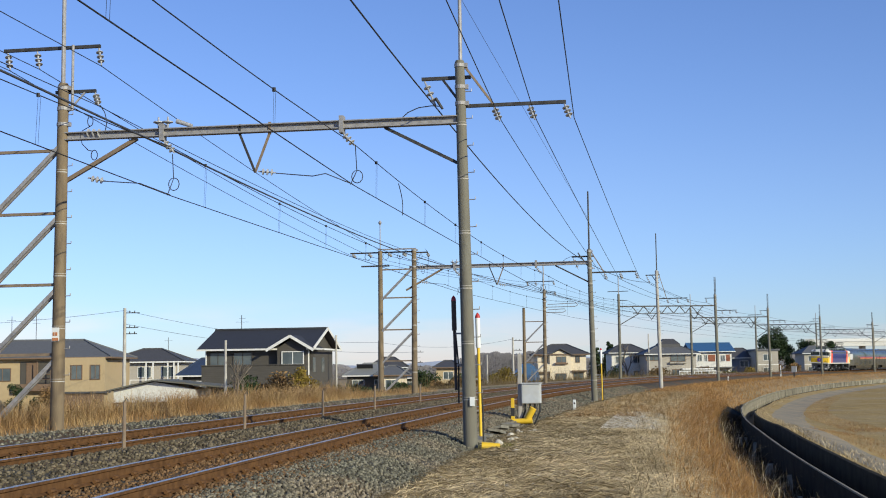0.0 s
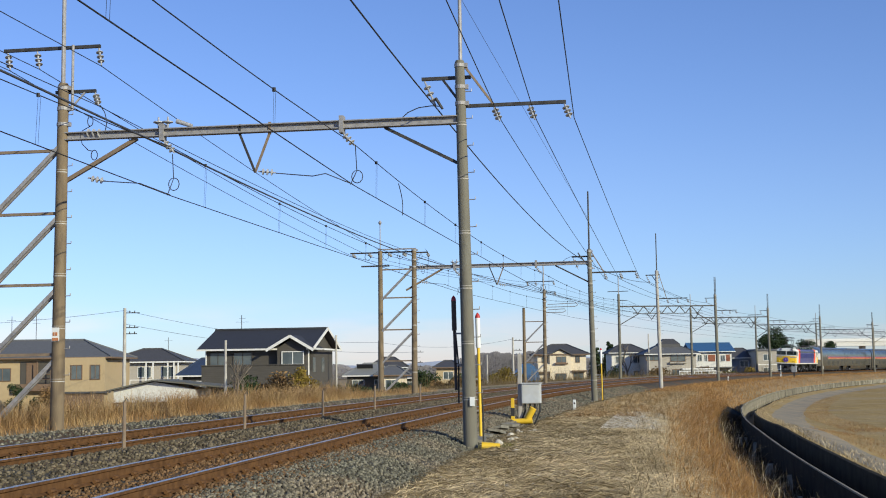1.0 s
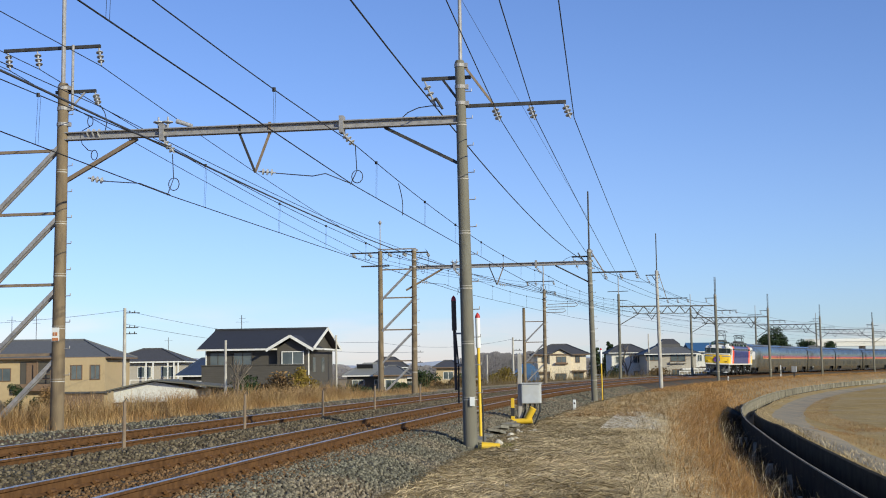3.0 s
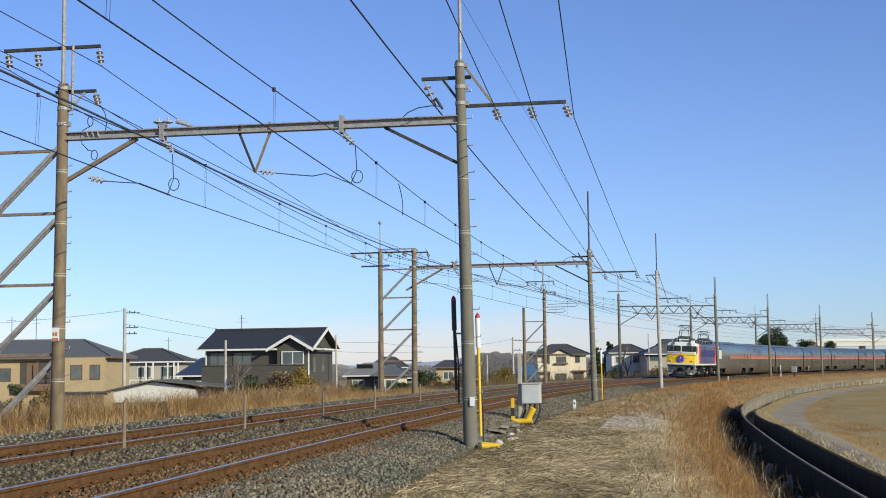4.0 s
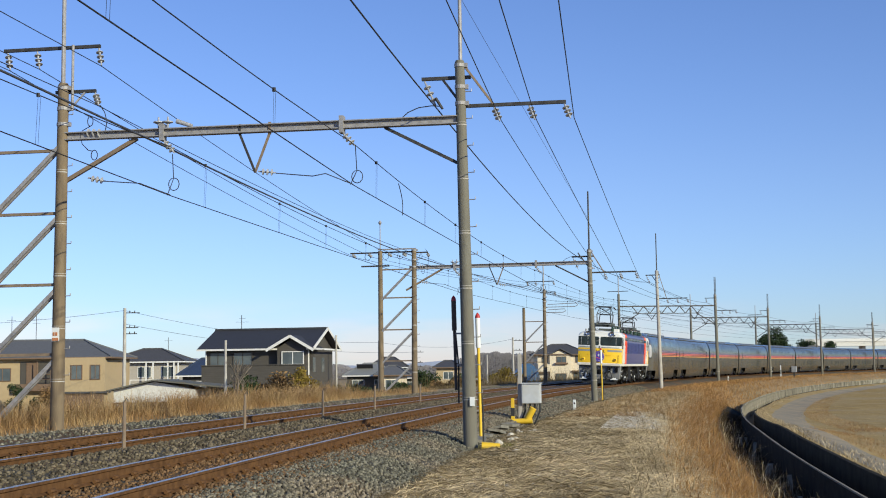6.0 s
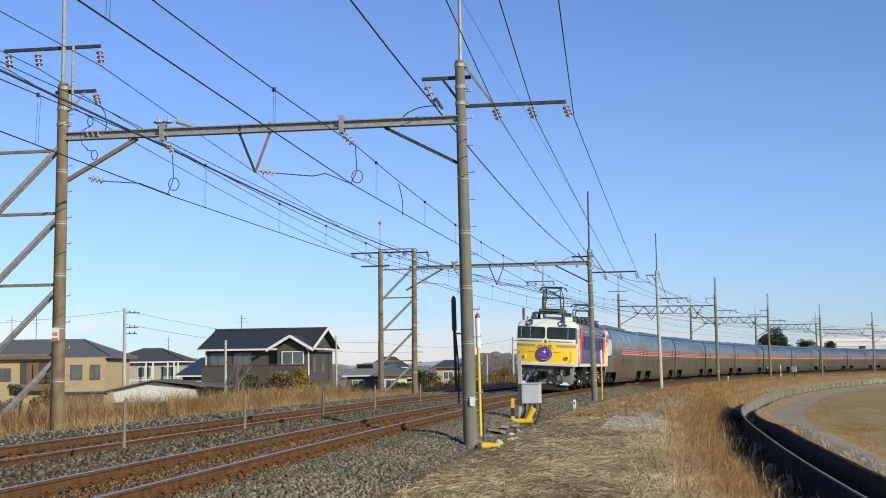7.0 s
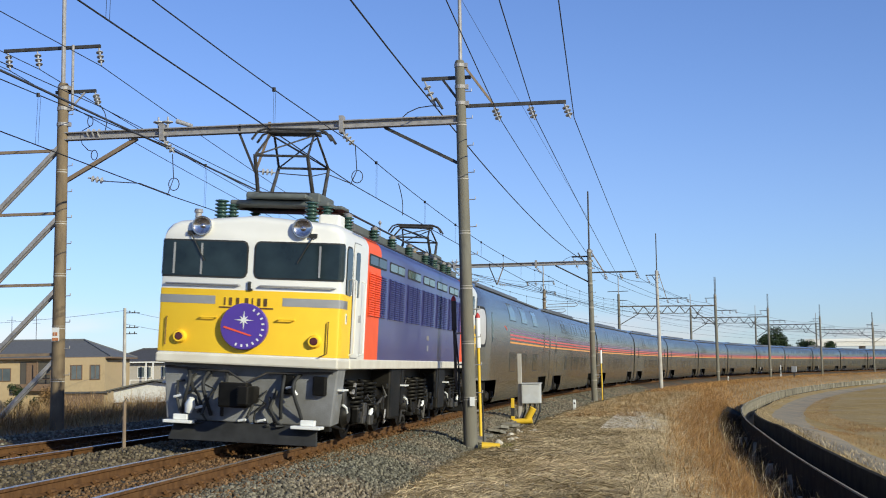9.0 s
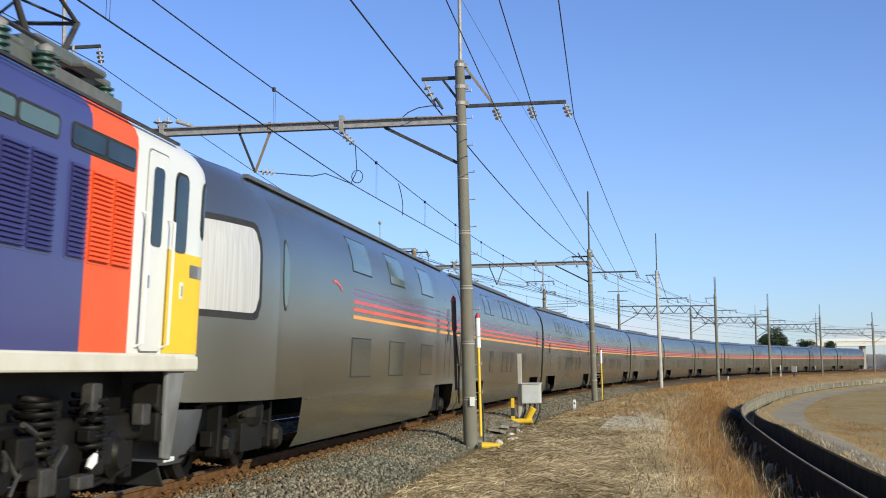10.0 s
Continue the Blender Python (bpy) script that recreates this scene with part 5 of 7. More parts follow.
                part("brake_rigging", Build().box(min(x, x + side * .1), max(x, x + side * .1), yb + k * 1.85 - .08, yb + k * 1.85 + .08, .3, .95).rod((x + side * .1, yb + k * 1.85, .4), (x + side * .1, yb + k * .9, .3), .03), UNDER, g, "dark brake rigging", bevel=.02)
            part("sand_box", Build().box(min(x, x + side * .28), max(x, x + side * .28), yb + 1.98, yb + 2.35, .62, 1.2), UNDER, g, "dark sand box", bevel=.03)
            part("cock_handle", Build().path([(x + side * .3, yb - 1.9, .75), (x + side * .34, yb - 1.82, .7), (x + side * .34, yb - 1.75, .62)], .02), WHITE, g, "white-painted cock")
            part("step_bar", Build().box(min(x + side * .25, x + side * .4), max(x + side * .25, x + side * .4), yb - 2.35, yb - 2.0, .98, 1.01), WHITE, g, "white step edge")
    rr = random.Random(77)
    for yb in (-5.3, 0.0, 5.3):
        for side in (-1, 1):
            for _ in range(9):
                y, z = yb + rr.uniform(-1.9, 1.9), rr.uniform(.35, 1.05)
                pts = [(side * 1.26, y, z)]
                for _k in range(3):
                    pts.append((side * rr.uniform(1.2, 1.32), pts[-1][1] + rr.uniform(-.3, .3), max(.22, pts[-1][2] + rr.uniform(-.3, .18))))
                part("air_pipe", Build().path(pts, rr.uniform(.014, .028), 6), rr.choice((UNDER, UNDER, UNDER, STEEL_DARK, STEEL_DARK, STEEL)), g, "bent air pipe", 60)
            for _ in range(10):
                y, z, w = yb + rr.uniform(-1.8, 1.8), rr.uniform(.3, 1.0), rr.uniform(.06, .16)
                part("bogie_fitting", Build().box(min(side * 1.18, side * 1.3), max(side * 1.18, side * 1.3), y - w, y + w, z, z + rr.uniform(.1, .26)), rr.choice((UNDER, UNDER, STEEL_DARK)), g, "small dark fitting", bevel=.02)
            part("sand_pipe_end", Build().turned((side * 1.28, yb + .35, .5), (side * 1.31, yb + .42, .62), [(0, .03), (.5, .045), (1, .02)]), WHITE, g, "white-painted fitting", 40)
    for e in (-1, 1):
        for _ in range(9):
            x, z = rr.uniform(-1.2, 1.2), rr.uniform(.75, 1.28)
            pts = [(x, e * 7.84, z)]
            for _k in range(4):
                pts.append((pts[-1][0] + rr.uniform(-.14, .14), e * rr.uniform(7.84, 8.0), max(.4, pts[-1][2] + rr.uniform(-.28, .08))))
            part("brake_hose", Build().path(pts, rr.uniform(.016, .03), 6), RUBBER, g, "black air hose", 60)
        for x, z in ((-1.12, .78), (-.78, .62), (.2, .46), (-.1, .45)):
            part("white_cock", Build().rod((x, e * 7.93, z), (x + .12, e * 7.95, z + .03), .022), WHITE, g, "white-painted cock handle")
    for y0, y1, zl in ((-3.35, -2.35, .36), (-2.3, -1.95, .6), (2.0, 2.3, .62), (2.35, 3.3, .38)):
        part("equipment_box", Build().box(-1.32, 1.32, y0, y1, zl, 1.33), UNDER, g, "dark grey underfloor box", bevel=.04)
    part("underframe", Build().box(-.95, .95, -7.2, 7.2, .55, 1.33), UNDER, g, "dark underframe")
    wheels = []
    for yb in (-5.3, 0.0, 5.3):
        for k in (-1.25, 1.25):
            wheels.append((wheelset(g, yb + k, .56), yb + k))
    return g, wheels


END_H = 9.8


def end_taper(y):
    """Width of the lounge end: a long taper and a rounded corner."""
    u = min(1.0, max(0.0, (-7.0 - y) / (END_H - 7.0)))
    return 1 - .31 * u ** 1.9 - .30 * u ** 8


COACH_SEC = [(1.30, .26), (1.40, .45), (1.45, .95), (1.455, 1.6), (1.455, 2.3), (1.44, 2.75), (1.40, 3.05), (1.31, 3.35), (1.12, 3.64), (.80, 3.86), (.4, 3.98), (0, 4.02)]


def coach_x(z):
    return float(np.interp(z, [q[1] for q in COACH_SEC], [q[0] for q in COACH_SEC]))


def wall_strip(y0, y1, z0, z1, side, proud, n=5, inset=0.0):
    """A thin sheet that follows the side wall's curve."""
    b = Build()
    zs = np.linspace(z0, z1, n)
    vs = []
    for p in (proud, -.012):
        for y in (y0, y1):
            vs += [(side * (coach_x(z) + p), y, z) for z in zs]
    f = []
    for i in range(n - 1):
        f += [(i, i + 1, n + i + 1, n + i), (2 * n + i, 3 * n + i, 3 * n + i + 1, 2 * n + i + 1), (i, 2 * n + i, 2 * n + i + 1, i + 1), (n + i, n + i + 1, 3 * n + i + 1, 3 * n + i)]
    f += [(0, n, 3 * n, 2 * n), (n - 1, 3 * n - 1, 4 * n - 1, 2 * n - 1)]
    return b.add(vs, f)


def coach_body(L, tapered, piece=""):
    """Outer skin with openings over the bogies."""
    h = L / 2
    ys = sorted(set([-h, -8.75, -8.6, -6.0, -5.85, 0, 5.85, 6.0, 8.6, 8.75, h]))
    if tapered:
        ys = sorted(set([-h] + [round(-h + d, 3) for d in (.025, .05, .08, .12, .17, .23)] + [round(-h + .3 + .15 * i, 3) for i in range(18)] + [y for y in ys if y > -6.6]))
    prof = [(x, z) for x, z in COACH_SEC]
    ring0 = [(x, z) for x, z in prof] + [(-x, z) for x, z in reversed(prof[:-1])]

    def width(y):
        return end_taper(y) if tapered else 1.0

    def top(y):
        if tapered and y < -8.6:
            u = (-8.6 - y) / (h - 8.6)
            return 1 - .05 * u ** 2 - .08 * u ** 9
        return 1.0
    b = Build()
    n = len(ring0)
    def lean_in(y, z):
        """The upper part of the lounge end leans back into a dome."""
        if not tapered or z < 2.95:
            return 0.0
        return .30 * min(1.0, (z - 2.95) / .7) * min(1.0, max(0.0, (-7.6 - y) / (h - 7.6))) ** 1.6
    vs = [(x * (width(y) - lean_in(y, z)), y + (.45 * lean_in(y, z) if y < -h + .6 else 0), z if z < 2.6 else 2.6 + (z - 2.6) * top(y)) for y in ys for x, z in ring0]
    fs = []
    for j in range(len(ys) - 1):
        ym = (ys[j] + ys[j + 1]) / 2
        for i in range(n - 1):
            zm = (ring0[i][1] + ring0[i + 1][1]) / 2
            if zm < .95 and (5.9 < abs(ym) < 8.7 or (tapered and ym < -8.0)):
                continue
            if piece and (piece == "end") != (ym < -7.3):
                continue
            fs.append((j * n + i, j * n + i + 1, (j + 1) * n + i + 1, (j + 1) * n + i))
    if piece != "main":
        fs.append(tuple(range(n - 1, -1, -1)))
    if piece != "end":
        fs.append(tuple(range((len(ys) - 1) * n, len(ys) * n)))
    used = sorted({i for f in fs for i in f})
    place = {i: k for k, i in enumerate(used)}
    return b.add([vs[i] for i in used], [tuple(place[i] for i in f) for f in fs])


def coach_bogie(parent, y):
    b = Build()
    for sx in (-1, 1):
        b.box(sx * 1.08 - .07, sx * 1.08 + .07, y - 1.45, y + 1.45, .42, .60)
        b.box(sx * 1.1 - .1, sx * 1.1 + .1, y - .45, y + .45, .3, .66)
        for k in (-1.05, 1.05):
            b.turned((sx * .98, y + k, .43), (sx * 1.28, y + k, .43), [(0, .18), (.8, .17), (1, .12)], 12)
            b.box(sx * 1.1 - .06, sx * 1.1 + .1, y + k - .3, y + k - .2, .3, .9)
        b.turned((sx * 1.05, y, .62), (sx * 1.05, y, .98), [(0, .24), (.3, .27), (.7, .27), (1, .22)], 14)
        b.rod((sx * 1.15, y - .3, .75), (sx * 1.15, y + .9, .6), .03)
    b.box(-.95, .95, y - 1.5, y + 1.5, .35, .9)
    part("bogie_frame", b, UNDER, parent, "dark grey bogie", bevel=.015)
    for k in (-1.05, 1.05):
        for sx in (-1, 1):
            part("wheel", Build().turned((sx * .53, y + k, .43), (sx * .68, y + k, .43), [(0, .455), (.3, .455), (.32, .43), (1, .43), (1, .3), (.85, .28), (.85, .1)], 20), UNDER, parent, "grimy steel wheel", 40)


def coach(first=False):
    L = 19.6 if first else 19.9
    g = thing("sleeping_coach", IDENT, "silver double-deck sleeping coach with a sunset stripe" if not first else "silver end coach with a large curtained lounge window", "railway coach", "coaches of the train")
    part("body", coach_body(L, first, "main" if first else ""), SILVER, g, "metallic silver body shell", 28)
    # The end shell takes a paler silver than the rest of the body.
    if first:
        part("end_shell", coach_body(L, True, "end"), SILVER_END, g, "paler silver shell of the lounge end", 35)
    h = L / 2
    y_st = -2.9 if first else -h + .25
    wins = (-2.2, 1.0, 4.5) if first else (-5.4, -4.3, -1.6, -.5, .6, 2.6, 4.0, 5.2)
    for side in (-1, 1):
        for z0, z1, m_, nm in ((2.14, 2.20, S_YEL, "amber stripe"), (2.265, 2.325, S_RED, "red stripe"), (2.39, 2.45, S_PINK, "rose stripe"), (2.52, 2.56, S_VIO, "violet stripe"), (2.62, 2.64, S_VIO, "violet stripe")):
            part("stripe", wall_strip(y_st, h - .2, z0, z1, side, .004, 2), m_, g, nm)
        w = .72 if first else .36
        for c in wins:
            part("window_seal", wall_strip(c - w - .02, c + w + .035, 2.90, 3.48, side, .005), RUBBER, g, "dark window seal")
            part("upper_window", wall_strip(c - w, c + w, 2.92, 3.46, side, .010), GLASS_PALE if first else COACH_GLASS, g, "curved upper-deck window")
            if first or abs(c) < 5:
                part("window_seal", wall_strip(c - w - .02, c + w + .035, 1.19, 1.84, side, .005), RUBBER, g, "dark window seal")
                part("lower_window", wall_strip(c - w, c + w, 1.21, 1.82, side, .010), COACH_GLASS, g, "lower-deck window")
        # doors
        for yd in ((7.6,) if first else (-8.0, 8.0)):
            part("door_gap", wall_strip(yd - .42, yd - .39, 1.1, 3.0, side, .004), RUBBER, g, "door joint")
            part("door_gap", wall_strip(yd + .39, yd + .42, 1.1, 3.0, side, .004), RUBBER, g, "door joint")
            part("door_window", wall_strip(yd - .15, yd + .15, 1.95, 2.75, side, .008), GLASS, g, "narrow door window")
        part("waist_ridge", wall_strip(-5.6, 5.6, .90, .93, side, .012, 2), SILVER, g, "shallow body ridge")
        part("roof_rib", Build().bar((side * .95, -h + (2.4 if first else .6), 3.80), (side * .95, h - .6, 3.80), .08, .05), SILVER_DARK, g, "dark roof rib")
    part("roof_unit", Build().box(-.6, .6, -5.0, 5.0, 3.86, 4.03), SILVER_DARK, g, "low grey roof unit", bevel=.05)
    for yb in (-7.3, 7.3):
        coach_bogie(g, yb)
        # Dark boxes put into the bogie openings where only shade would be.
        part("cutout_lining", Build().box(-1.0, 1.0, yb - 1.45, yb + 1.45, .90, 1.1), UNDER, g, "dark lining box in the shaded bogie opening")
        part("opening_shade", Build().box(-.85, .85, yb - 1.62, yb + 1.62, .3, 1.0), UNDER, g, "dark box added for the shade in the bogie opening")
    part("gangway", Build().box(-.55, .55, h - .1, h + .28, .9, 3.1), RUBBER, g, "black gangway bellows")
    if not first:
        part("gangway", Build().box(-.55, .55, -h - .28, -h + .1, .9, 3.1), RUBBER, g, "black gangway bellows")
    else:
        # large end windows round the tapered corner
        for side in (-1, 1):
            for nm, mt, a0, a1, z0, z1, k in (("window_seal", RUBBER, -9.64, -7.9, 1.93, 3.13, .008), ("lounge_window", CURTAIN, -9.6, -8.0, 2.01, 3.05, .016)):
                ys, n_z, r = np.linspace(a0, a1, 22), 9, .2
                vs = []
                for y in ys:
                    e = max(0.0, r - min(y - a0, a1 - y))
                    cut = r - math.sqrt(max(0.0, r * r - e * e))
                    q = end_taper(y)
                    for z in np.linspace(z0 + cut, z1 - cut, n_z):
                        vs.append((side * (coach_x(z) * q + k), y - k * .5, z))
                f = [(i * n_z + j, i * n_z + j + 1, (i + 1) * n_z + j + 1, (i + 1) * n_z + j) for i in range(21) for j in range(n_z - 1)]
                part(nm, Build().add(vs, f), mt, g, "white-curtained lounge window" if mt is CURTAIN else "dark window frame", 60)
            for nm, mt, grow, k in (("oval_seal", RUBBER, .035, .005), ("oval_window", GLASS_PALE, 0.0, .010)):
                zs = np.linspace(2.13 - grow, 2.99 + grow, 15)
                half = [.155 * max(0.0, 1 - ((z - 2.56) / (.43 + grow)) ** 2) ** .6 + grow * .6 for z in zs]
                vs = [(side * (coach_x(z) * end_taper(y) + d), y, z) for d in (k, -.01) for z, w_ in zip(zs, half) for y in (-6.97 - w_ * .8, -6.97 + w_)]
                f = []
                for i in range(14):
                    a_, b_ = 2 * i, 30 + 2 * i
                    f += [(a_, a_ + 1, a_ + 3, a_ + 2), (b_, b_ + 2, b_ + 3, b_ + 1), (a_, a_ + 2, b_ + 2, b_), (a_ + 1, b_ + 1, b_ + 3, a_ + 3)]
                part(nm, Build().add(vs, f), mt, g, "narrow lens-shaped window" if k > .006 else "dark seal", 60)
        part("end_door", Build().box(-.4, .4, -h - .02, -h + .1, .9, 2.9), SILVER_DARK, g, "grey end door")
        part("end_valance", Build().loft([[(x * w, y + d, z) for x, y in ((.95, -8.75), (.95, -9.2), (.75, -9.6), (.4, -9.75), (-.4, -9.75), (-.75, -9.6), (-.95, -9.2), (-.95, -8.75))] for w, d, z in ((.8, .12, .22), (1, 0, .45), (1.08, 0, .86))]), SILVER_DARK, g, "rounded grey valance under the lounge", 40)
        for y0_, z0_, y1_, z1_ in ((-4.35, 2.66, -4.15, 2.655), (-4.15, 2.655, -3.95, 2.62), (-3.95, 2.62, -3.78, 2.55)):
            for sd_ in (-1, 1):
                part("emblem_streak", Build().plate([(sd_ * (coach_x(z) + .003), y, z) for y, z in ((y0_, z0_ + .02), (y1_, z1_ + .02), (y1_, z1_ - .02), (y0_, z0_ - .02))], (sd_, 0, 0), .004), S_RED, g, "short red curved streak")
    return g


# ---- houses ----
W_BEIGE = mat("beige_render", (0.45, 0.345, 0.195), (0.39, 0.30, 0.17), 3, 0.9, bump=0.2, c3=(0.43, 0.32, 0.18), patch=0.3)
W_GREY = mat("grey_siding", (0.42, 0.38, 0.32), (0.36, 0.32, 0.27), 3, 0.9, bump=0.2, stretch=(1, 1, 6))
W_DARK = mat("dark_brown_siding", (0.085, 0.075, 0.062), (0.065, 0.057, 0.047), 3, 0.8, bump=0.3, stretch=(0.4, 0.4, 8))
W_CREAM = mat("cream_render", (0.70, 0.60, 0.44), (0.62, 0.53, 0.39), 3, 0.9, bump=0.2)
W_WHITE = mat("white_render", (0.72, 0.69, 0.63), (0.62, 0.6, 0.55), 3, 0.9, bump=0.2)
W_BLUE = mat("blue_grey_siding", (0.17, 0.19, 0.24), (0.14, 0.16, 0.2), 3, 0.8, bump=0.2)
R_GREY = mat("grey_slate_roof", (0.14, 0.14, 0.145), (0.10, 0.10, 0.105), 5, 0.75, bump=0.5, bscale=18, stretch=(1, 1, 5))
R_GREYLT = mat("pale_grey_roof", (0.24, 0.24, 0.235), (0.19, 0.19, 0.185), 5, 0.75, bump=0.5, bscale=18, stretch=(1, 1, 5))
R_DARK = mat("dark_tile_roof", (0.085, 0.08, 0.08), (0.06, 0.057, 0.058), 5, 0.7, bump=0.6, bscale=16, stretch=(1, 1, 5))
R_NAVY = mat("navy_tile_roof", (0.042, 0.042, 0.048), (0.032, 0.032, 0.038), 5, 0.65, bump=0.6, bscale=16, stretch=(1, 1, 5))
R_BLUEDARK = mat("blue_tile_roof", (0.045, 0.06, 0.1), (0.035, 0.048, 0.085), 5, 0.5, bump=0.5)
R_BLUE = mat("blue_metal_roof", (0.05, 0.13, 0.27), (0.045, 0.11, 0.23), 4, 0.5, bump=0.2)
TRIM = mat("white_trim", (0.78, 0.76, 0.72), (0.66, 0.64, 0.6), 5, 0.6)
BROWN_WOOD = mat("brown_wood", (0.2, 0.13, 0.08), (0.14, 0.09, 0.055), 6, 0.8, bump=0.3)
PANE = mat("window_pane", (0.06, 0.075, 0.085), (0.13, 0.15, 0.155), 0.6, 0.08, coat=0.4)
GZ0 = -2.8


def window(parent, x, y, z, w, h, trim=TRIM):
    f = Build()
    t = .07
    f.box(x - w / 2 - t, x - w / 2, y - .06, y + .05, z - h / 2 - t, z + h / 2 + t).box(x + w / 2, x + w / 2 + t, y - .06, y + .05, z - h / 2 - t, z + h / 2 + t)
    f.box(x - w / 2, x + w / 2, y - .06, y + .05, z + h / 2, z + h / 2 + t).box(x - w / 2, x + w / 2, y - .08, y + .05, z - h / 2 - t, z - h / 2).box(x - .03, x + .03, y - .04, y + .05, z - h / 2, z + h / 2)
    wn_ = part("window", f, trim, parent, "framed window")
    part("pane", Build().box(x - w / 2, x + w / 2, y - .015, y + .05, z - h / 2, z + h / 2), PANE, wn_, "dark reflecting pane")


def roof(parent, w, d, ze, zr, style, material, over=.6, inset=None, gutter=None):
    b = Build()
    W2, D2 = w / 2 + over, d / 2 + over
    t = .16
    if style == "flat":
        b.box(-W2 + .3, W2 - .3, -D2 + .3, D2 - .3, ze, zr)
    elif style == "hip":
        r = max(.3, w * .5 - (d * .5) * .75) if inset is None else inset
        if w < d * .9:
            r = w * .16
        lo = [(-W2, -D2, ze), (W2, -D2, ze), (W2, D2, ze), (-W2, D2, ze)]
        b.add([(x, y, z - t) for x, y, z in lo] + lo + [(-r, 0, zr), (r, 0, zr)], [(3, 2, 1, 0), (0, 1, 5, 4), (1, 2, 6, 5), (2, 3, 7, 6), (3, 0, 4, 7), (4, 5, 9, 8), (5, 6, 9), (6, 7, 8, 9), (7, 4, 8)])
        b.bar((-r, 0, zr + .03), (r, 0, zr + .03), .25, .14)
        for sx in (-1, 1):
            for sy in (-1, 1):
                b.bar((sx * r, 0, zr + .02), (sx * W2, sy * D2, ze + .02), .18, .1)
    else:
        for sy in (-1, 1):
            b.plate([(-W2, 0, zr), (W2, 0, zr), (W2, sy * D2, ze), (-W2, sy * D2, ze)], (0, 0, -1), t)
        b.bar((-W2, 0, zr + .04), (W2, 0, zr + .04), .3, .14)
    part("roof", b, material, parent, "tiled roof" if style != "flat" else "flat roof")
    if style != "flat":
        part("gutter", Build().bar((-W2, -D2 - .05, ze - .1), (W2, -D2 - .05, ze - .1), .12, .14).bar((W2, -D2, ze - .1), (W2, D2, ze - .1), .1, .14), gutter or TRIM, parent, "gutter and eaves")


def house(label, x, y, w, d, ze, zr, style, wall, roofm, turn=0, windows=True):
    g = thing("house", pose(x, y, 0, 0, 0, turn), label, "house", "houses beyond the railway")
    b = Build().box(-w / 2, w / 2, -d / 2, d / 2, GZ0 - .3, ze - .02)
    if style == "gable":
        for sx in (-1, 1):
            b.plate([(sx * w / 2, -d / 2, ze - .02), (sx * w / 2, d / 2, ze - .02), (sx * w / 2, 0, zr - .2)], (-sx, 0, 0), .2)
    part("wall", b, wall, g, "outer walls")
    roof(g, w, d, ze, zr, style, roofm, gutter=BROWN_WOOD if wall in (W_BEIGE, W_CREAM) else None)
    if windows:
        n = max(1, int(w / 2.6))
        floors = [ze - 1.35] if ze - GZ0 < 4.6 else [ze - 1.25, ze - 3.9]
        for z in floors:
            for i in range(n):
                xx = -w / 2 + w * (i + .5) / n
                window(g, xx, -d / 2, z, min(1.5, w / n * .55), 1.1 if z > 0 else 1.3)
        part("string_course", Build().box(-w / 2 - .03, w / 2 + .03, -d / 2 - .04, -d / 2, ze - 2.7, ze - 2.55), TRIM if wall is W_GREY else wall, g, "storey band")
    return g


beige = house('beige rendered two-storey house with a grey hip roof', -38.8, 126.5, 13.8, 9.0, 2.80, 4.52, 'hip', W_BEIGE, R_GREY, 0, False)
grey = house('grey two-storey house with white window frames and a dark hip roof', -34.8, 154.0, 8.3, 8.0, 2.54, 4.05, 'hip', W_GREY, R_DARK, 0)
house('house with a dark blue tiled roof', -26.4, 144.0, 3.9, 8.0, 0.90, 2.74, 'hip', W_DARK, R_BLUEDARK, 0)
dark = house('dark brown two-storey house with a navy gabled roof and white eaves', -14.6, 109.0, 8.6, 8.0, 3.08, 4.74, 'gable', W_DARK, R_NAVY, -9, False)
house('low grey-roofed house beyond the tracks', -10.2, 179.5, 6.0, 9.0, 0.52, 2.13, 'hip', W_DARK, R_GREYLT, 0)
house('small house with a pale wall and brown roof', 0.6, 214.0, 3.9, 8.0, 1.50, 2.60, 'hip', W_BEIGE, R_DARK, 0)
cream = house('cream two-storey house with a dark hip roof', 18.6, 209.5, 7.7, 9.0, 3.33, 4.94, 'hip', W_CREAM, R_DARK, 0, False)
house('white house with a dark hip roof behind the poles', 32.1, 229.0, 6.0, 8.0, 3.67, 5.15, 'hip', W_WHITE, R_DARK, 0)
stepped = house('grey-beige house with a grey stepped hip roof', 37.8, 219.5, 8.1, 9.0, 3.28, 5.17, 'hip', W_GREY, R_GREY, 0, False)
part('monitor_roof', Build().loft([[(-1.5, -2.2, 4.1), (1.9, -2.2, 4.1), (1.9, 2.2, 4.1), (-1.5, 2.2, 4.1)], [(-1.5, -2.2, 4.9), (1.9, -2.2, 4.9), (1.9, 2.2, 4.9), (-1.5, 2.2, 4.9)], [(-.7, -.4, 5.8), (1.1, -.4, 5.8), (1.1, .4, 5.8), (-.7, .4, 5.8)]]), R_DARK, stepped, 'raised upper roof')
blue = house('white house with a bright blue metal roof', 48.7, 239.0, 7.0, 8.0, 3.79, 5.34, 'gable', W_WHITE, R_BLUE, 0, False)
house('dark-roofed house with a blue-grey wall', 57.9, 254.0, 4.8, 8.0, 2.67, 4.53, 'hip', W_BLUE, R_DARK, 0)
house('pale concrete building with a flat roof', 61.2, 248.5, 4.1, 7.0, 3.87, 4.20, 'flat', W_GREY, R_GREY, 0)
house('small pavilion with a grey roof near the line', 86.9, 304.0, 6.8, 8.0, 3.78, 5.50, 'hip', W_GREY, R_GREY, 0)
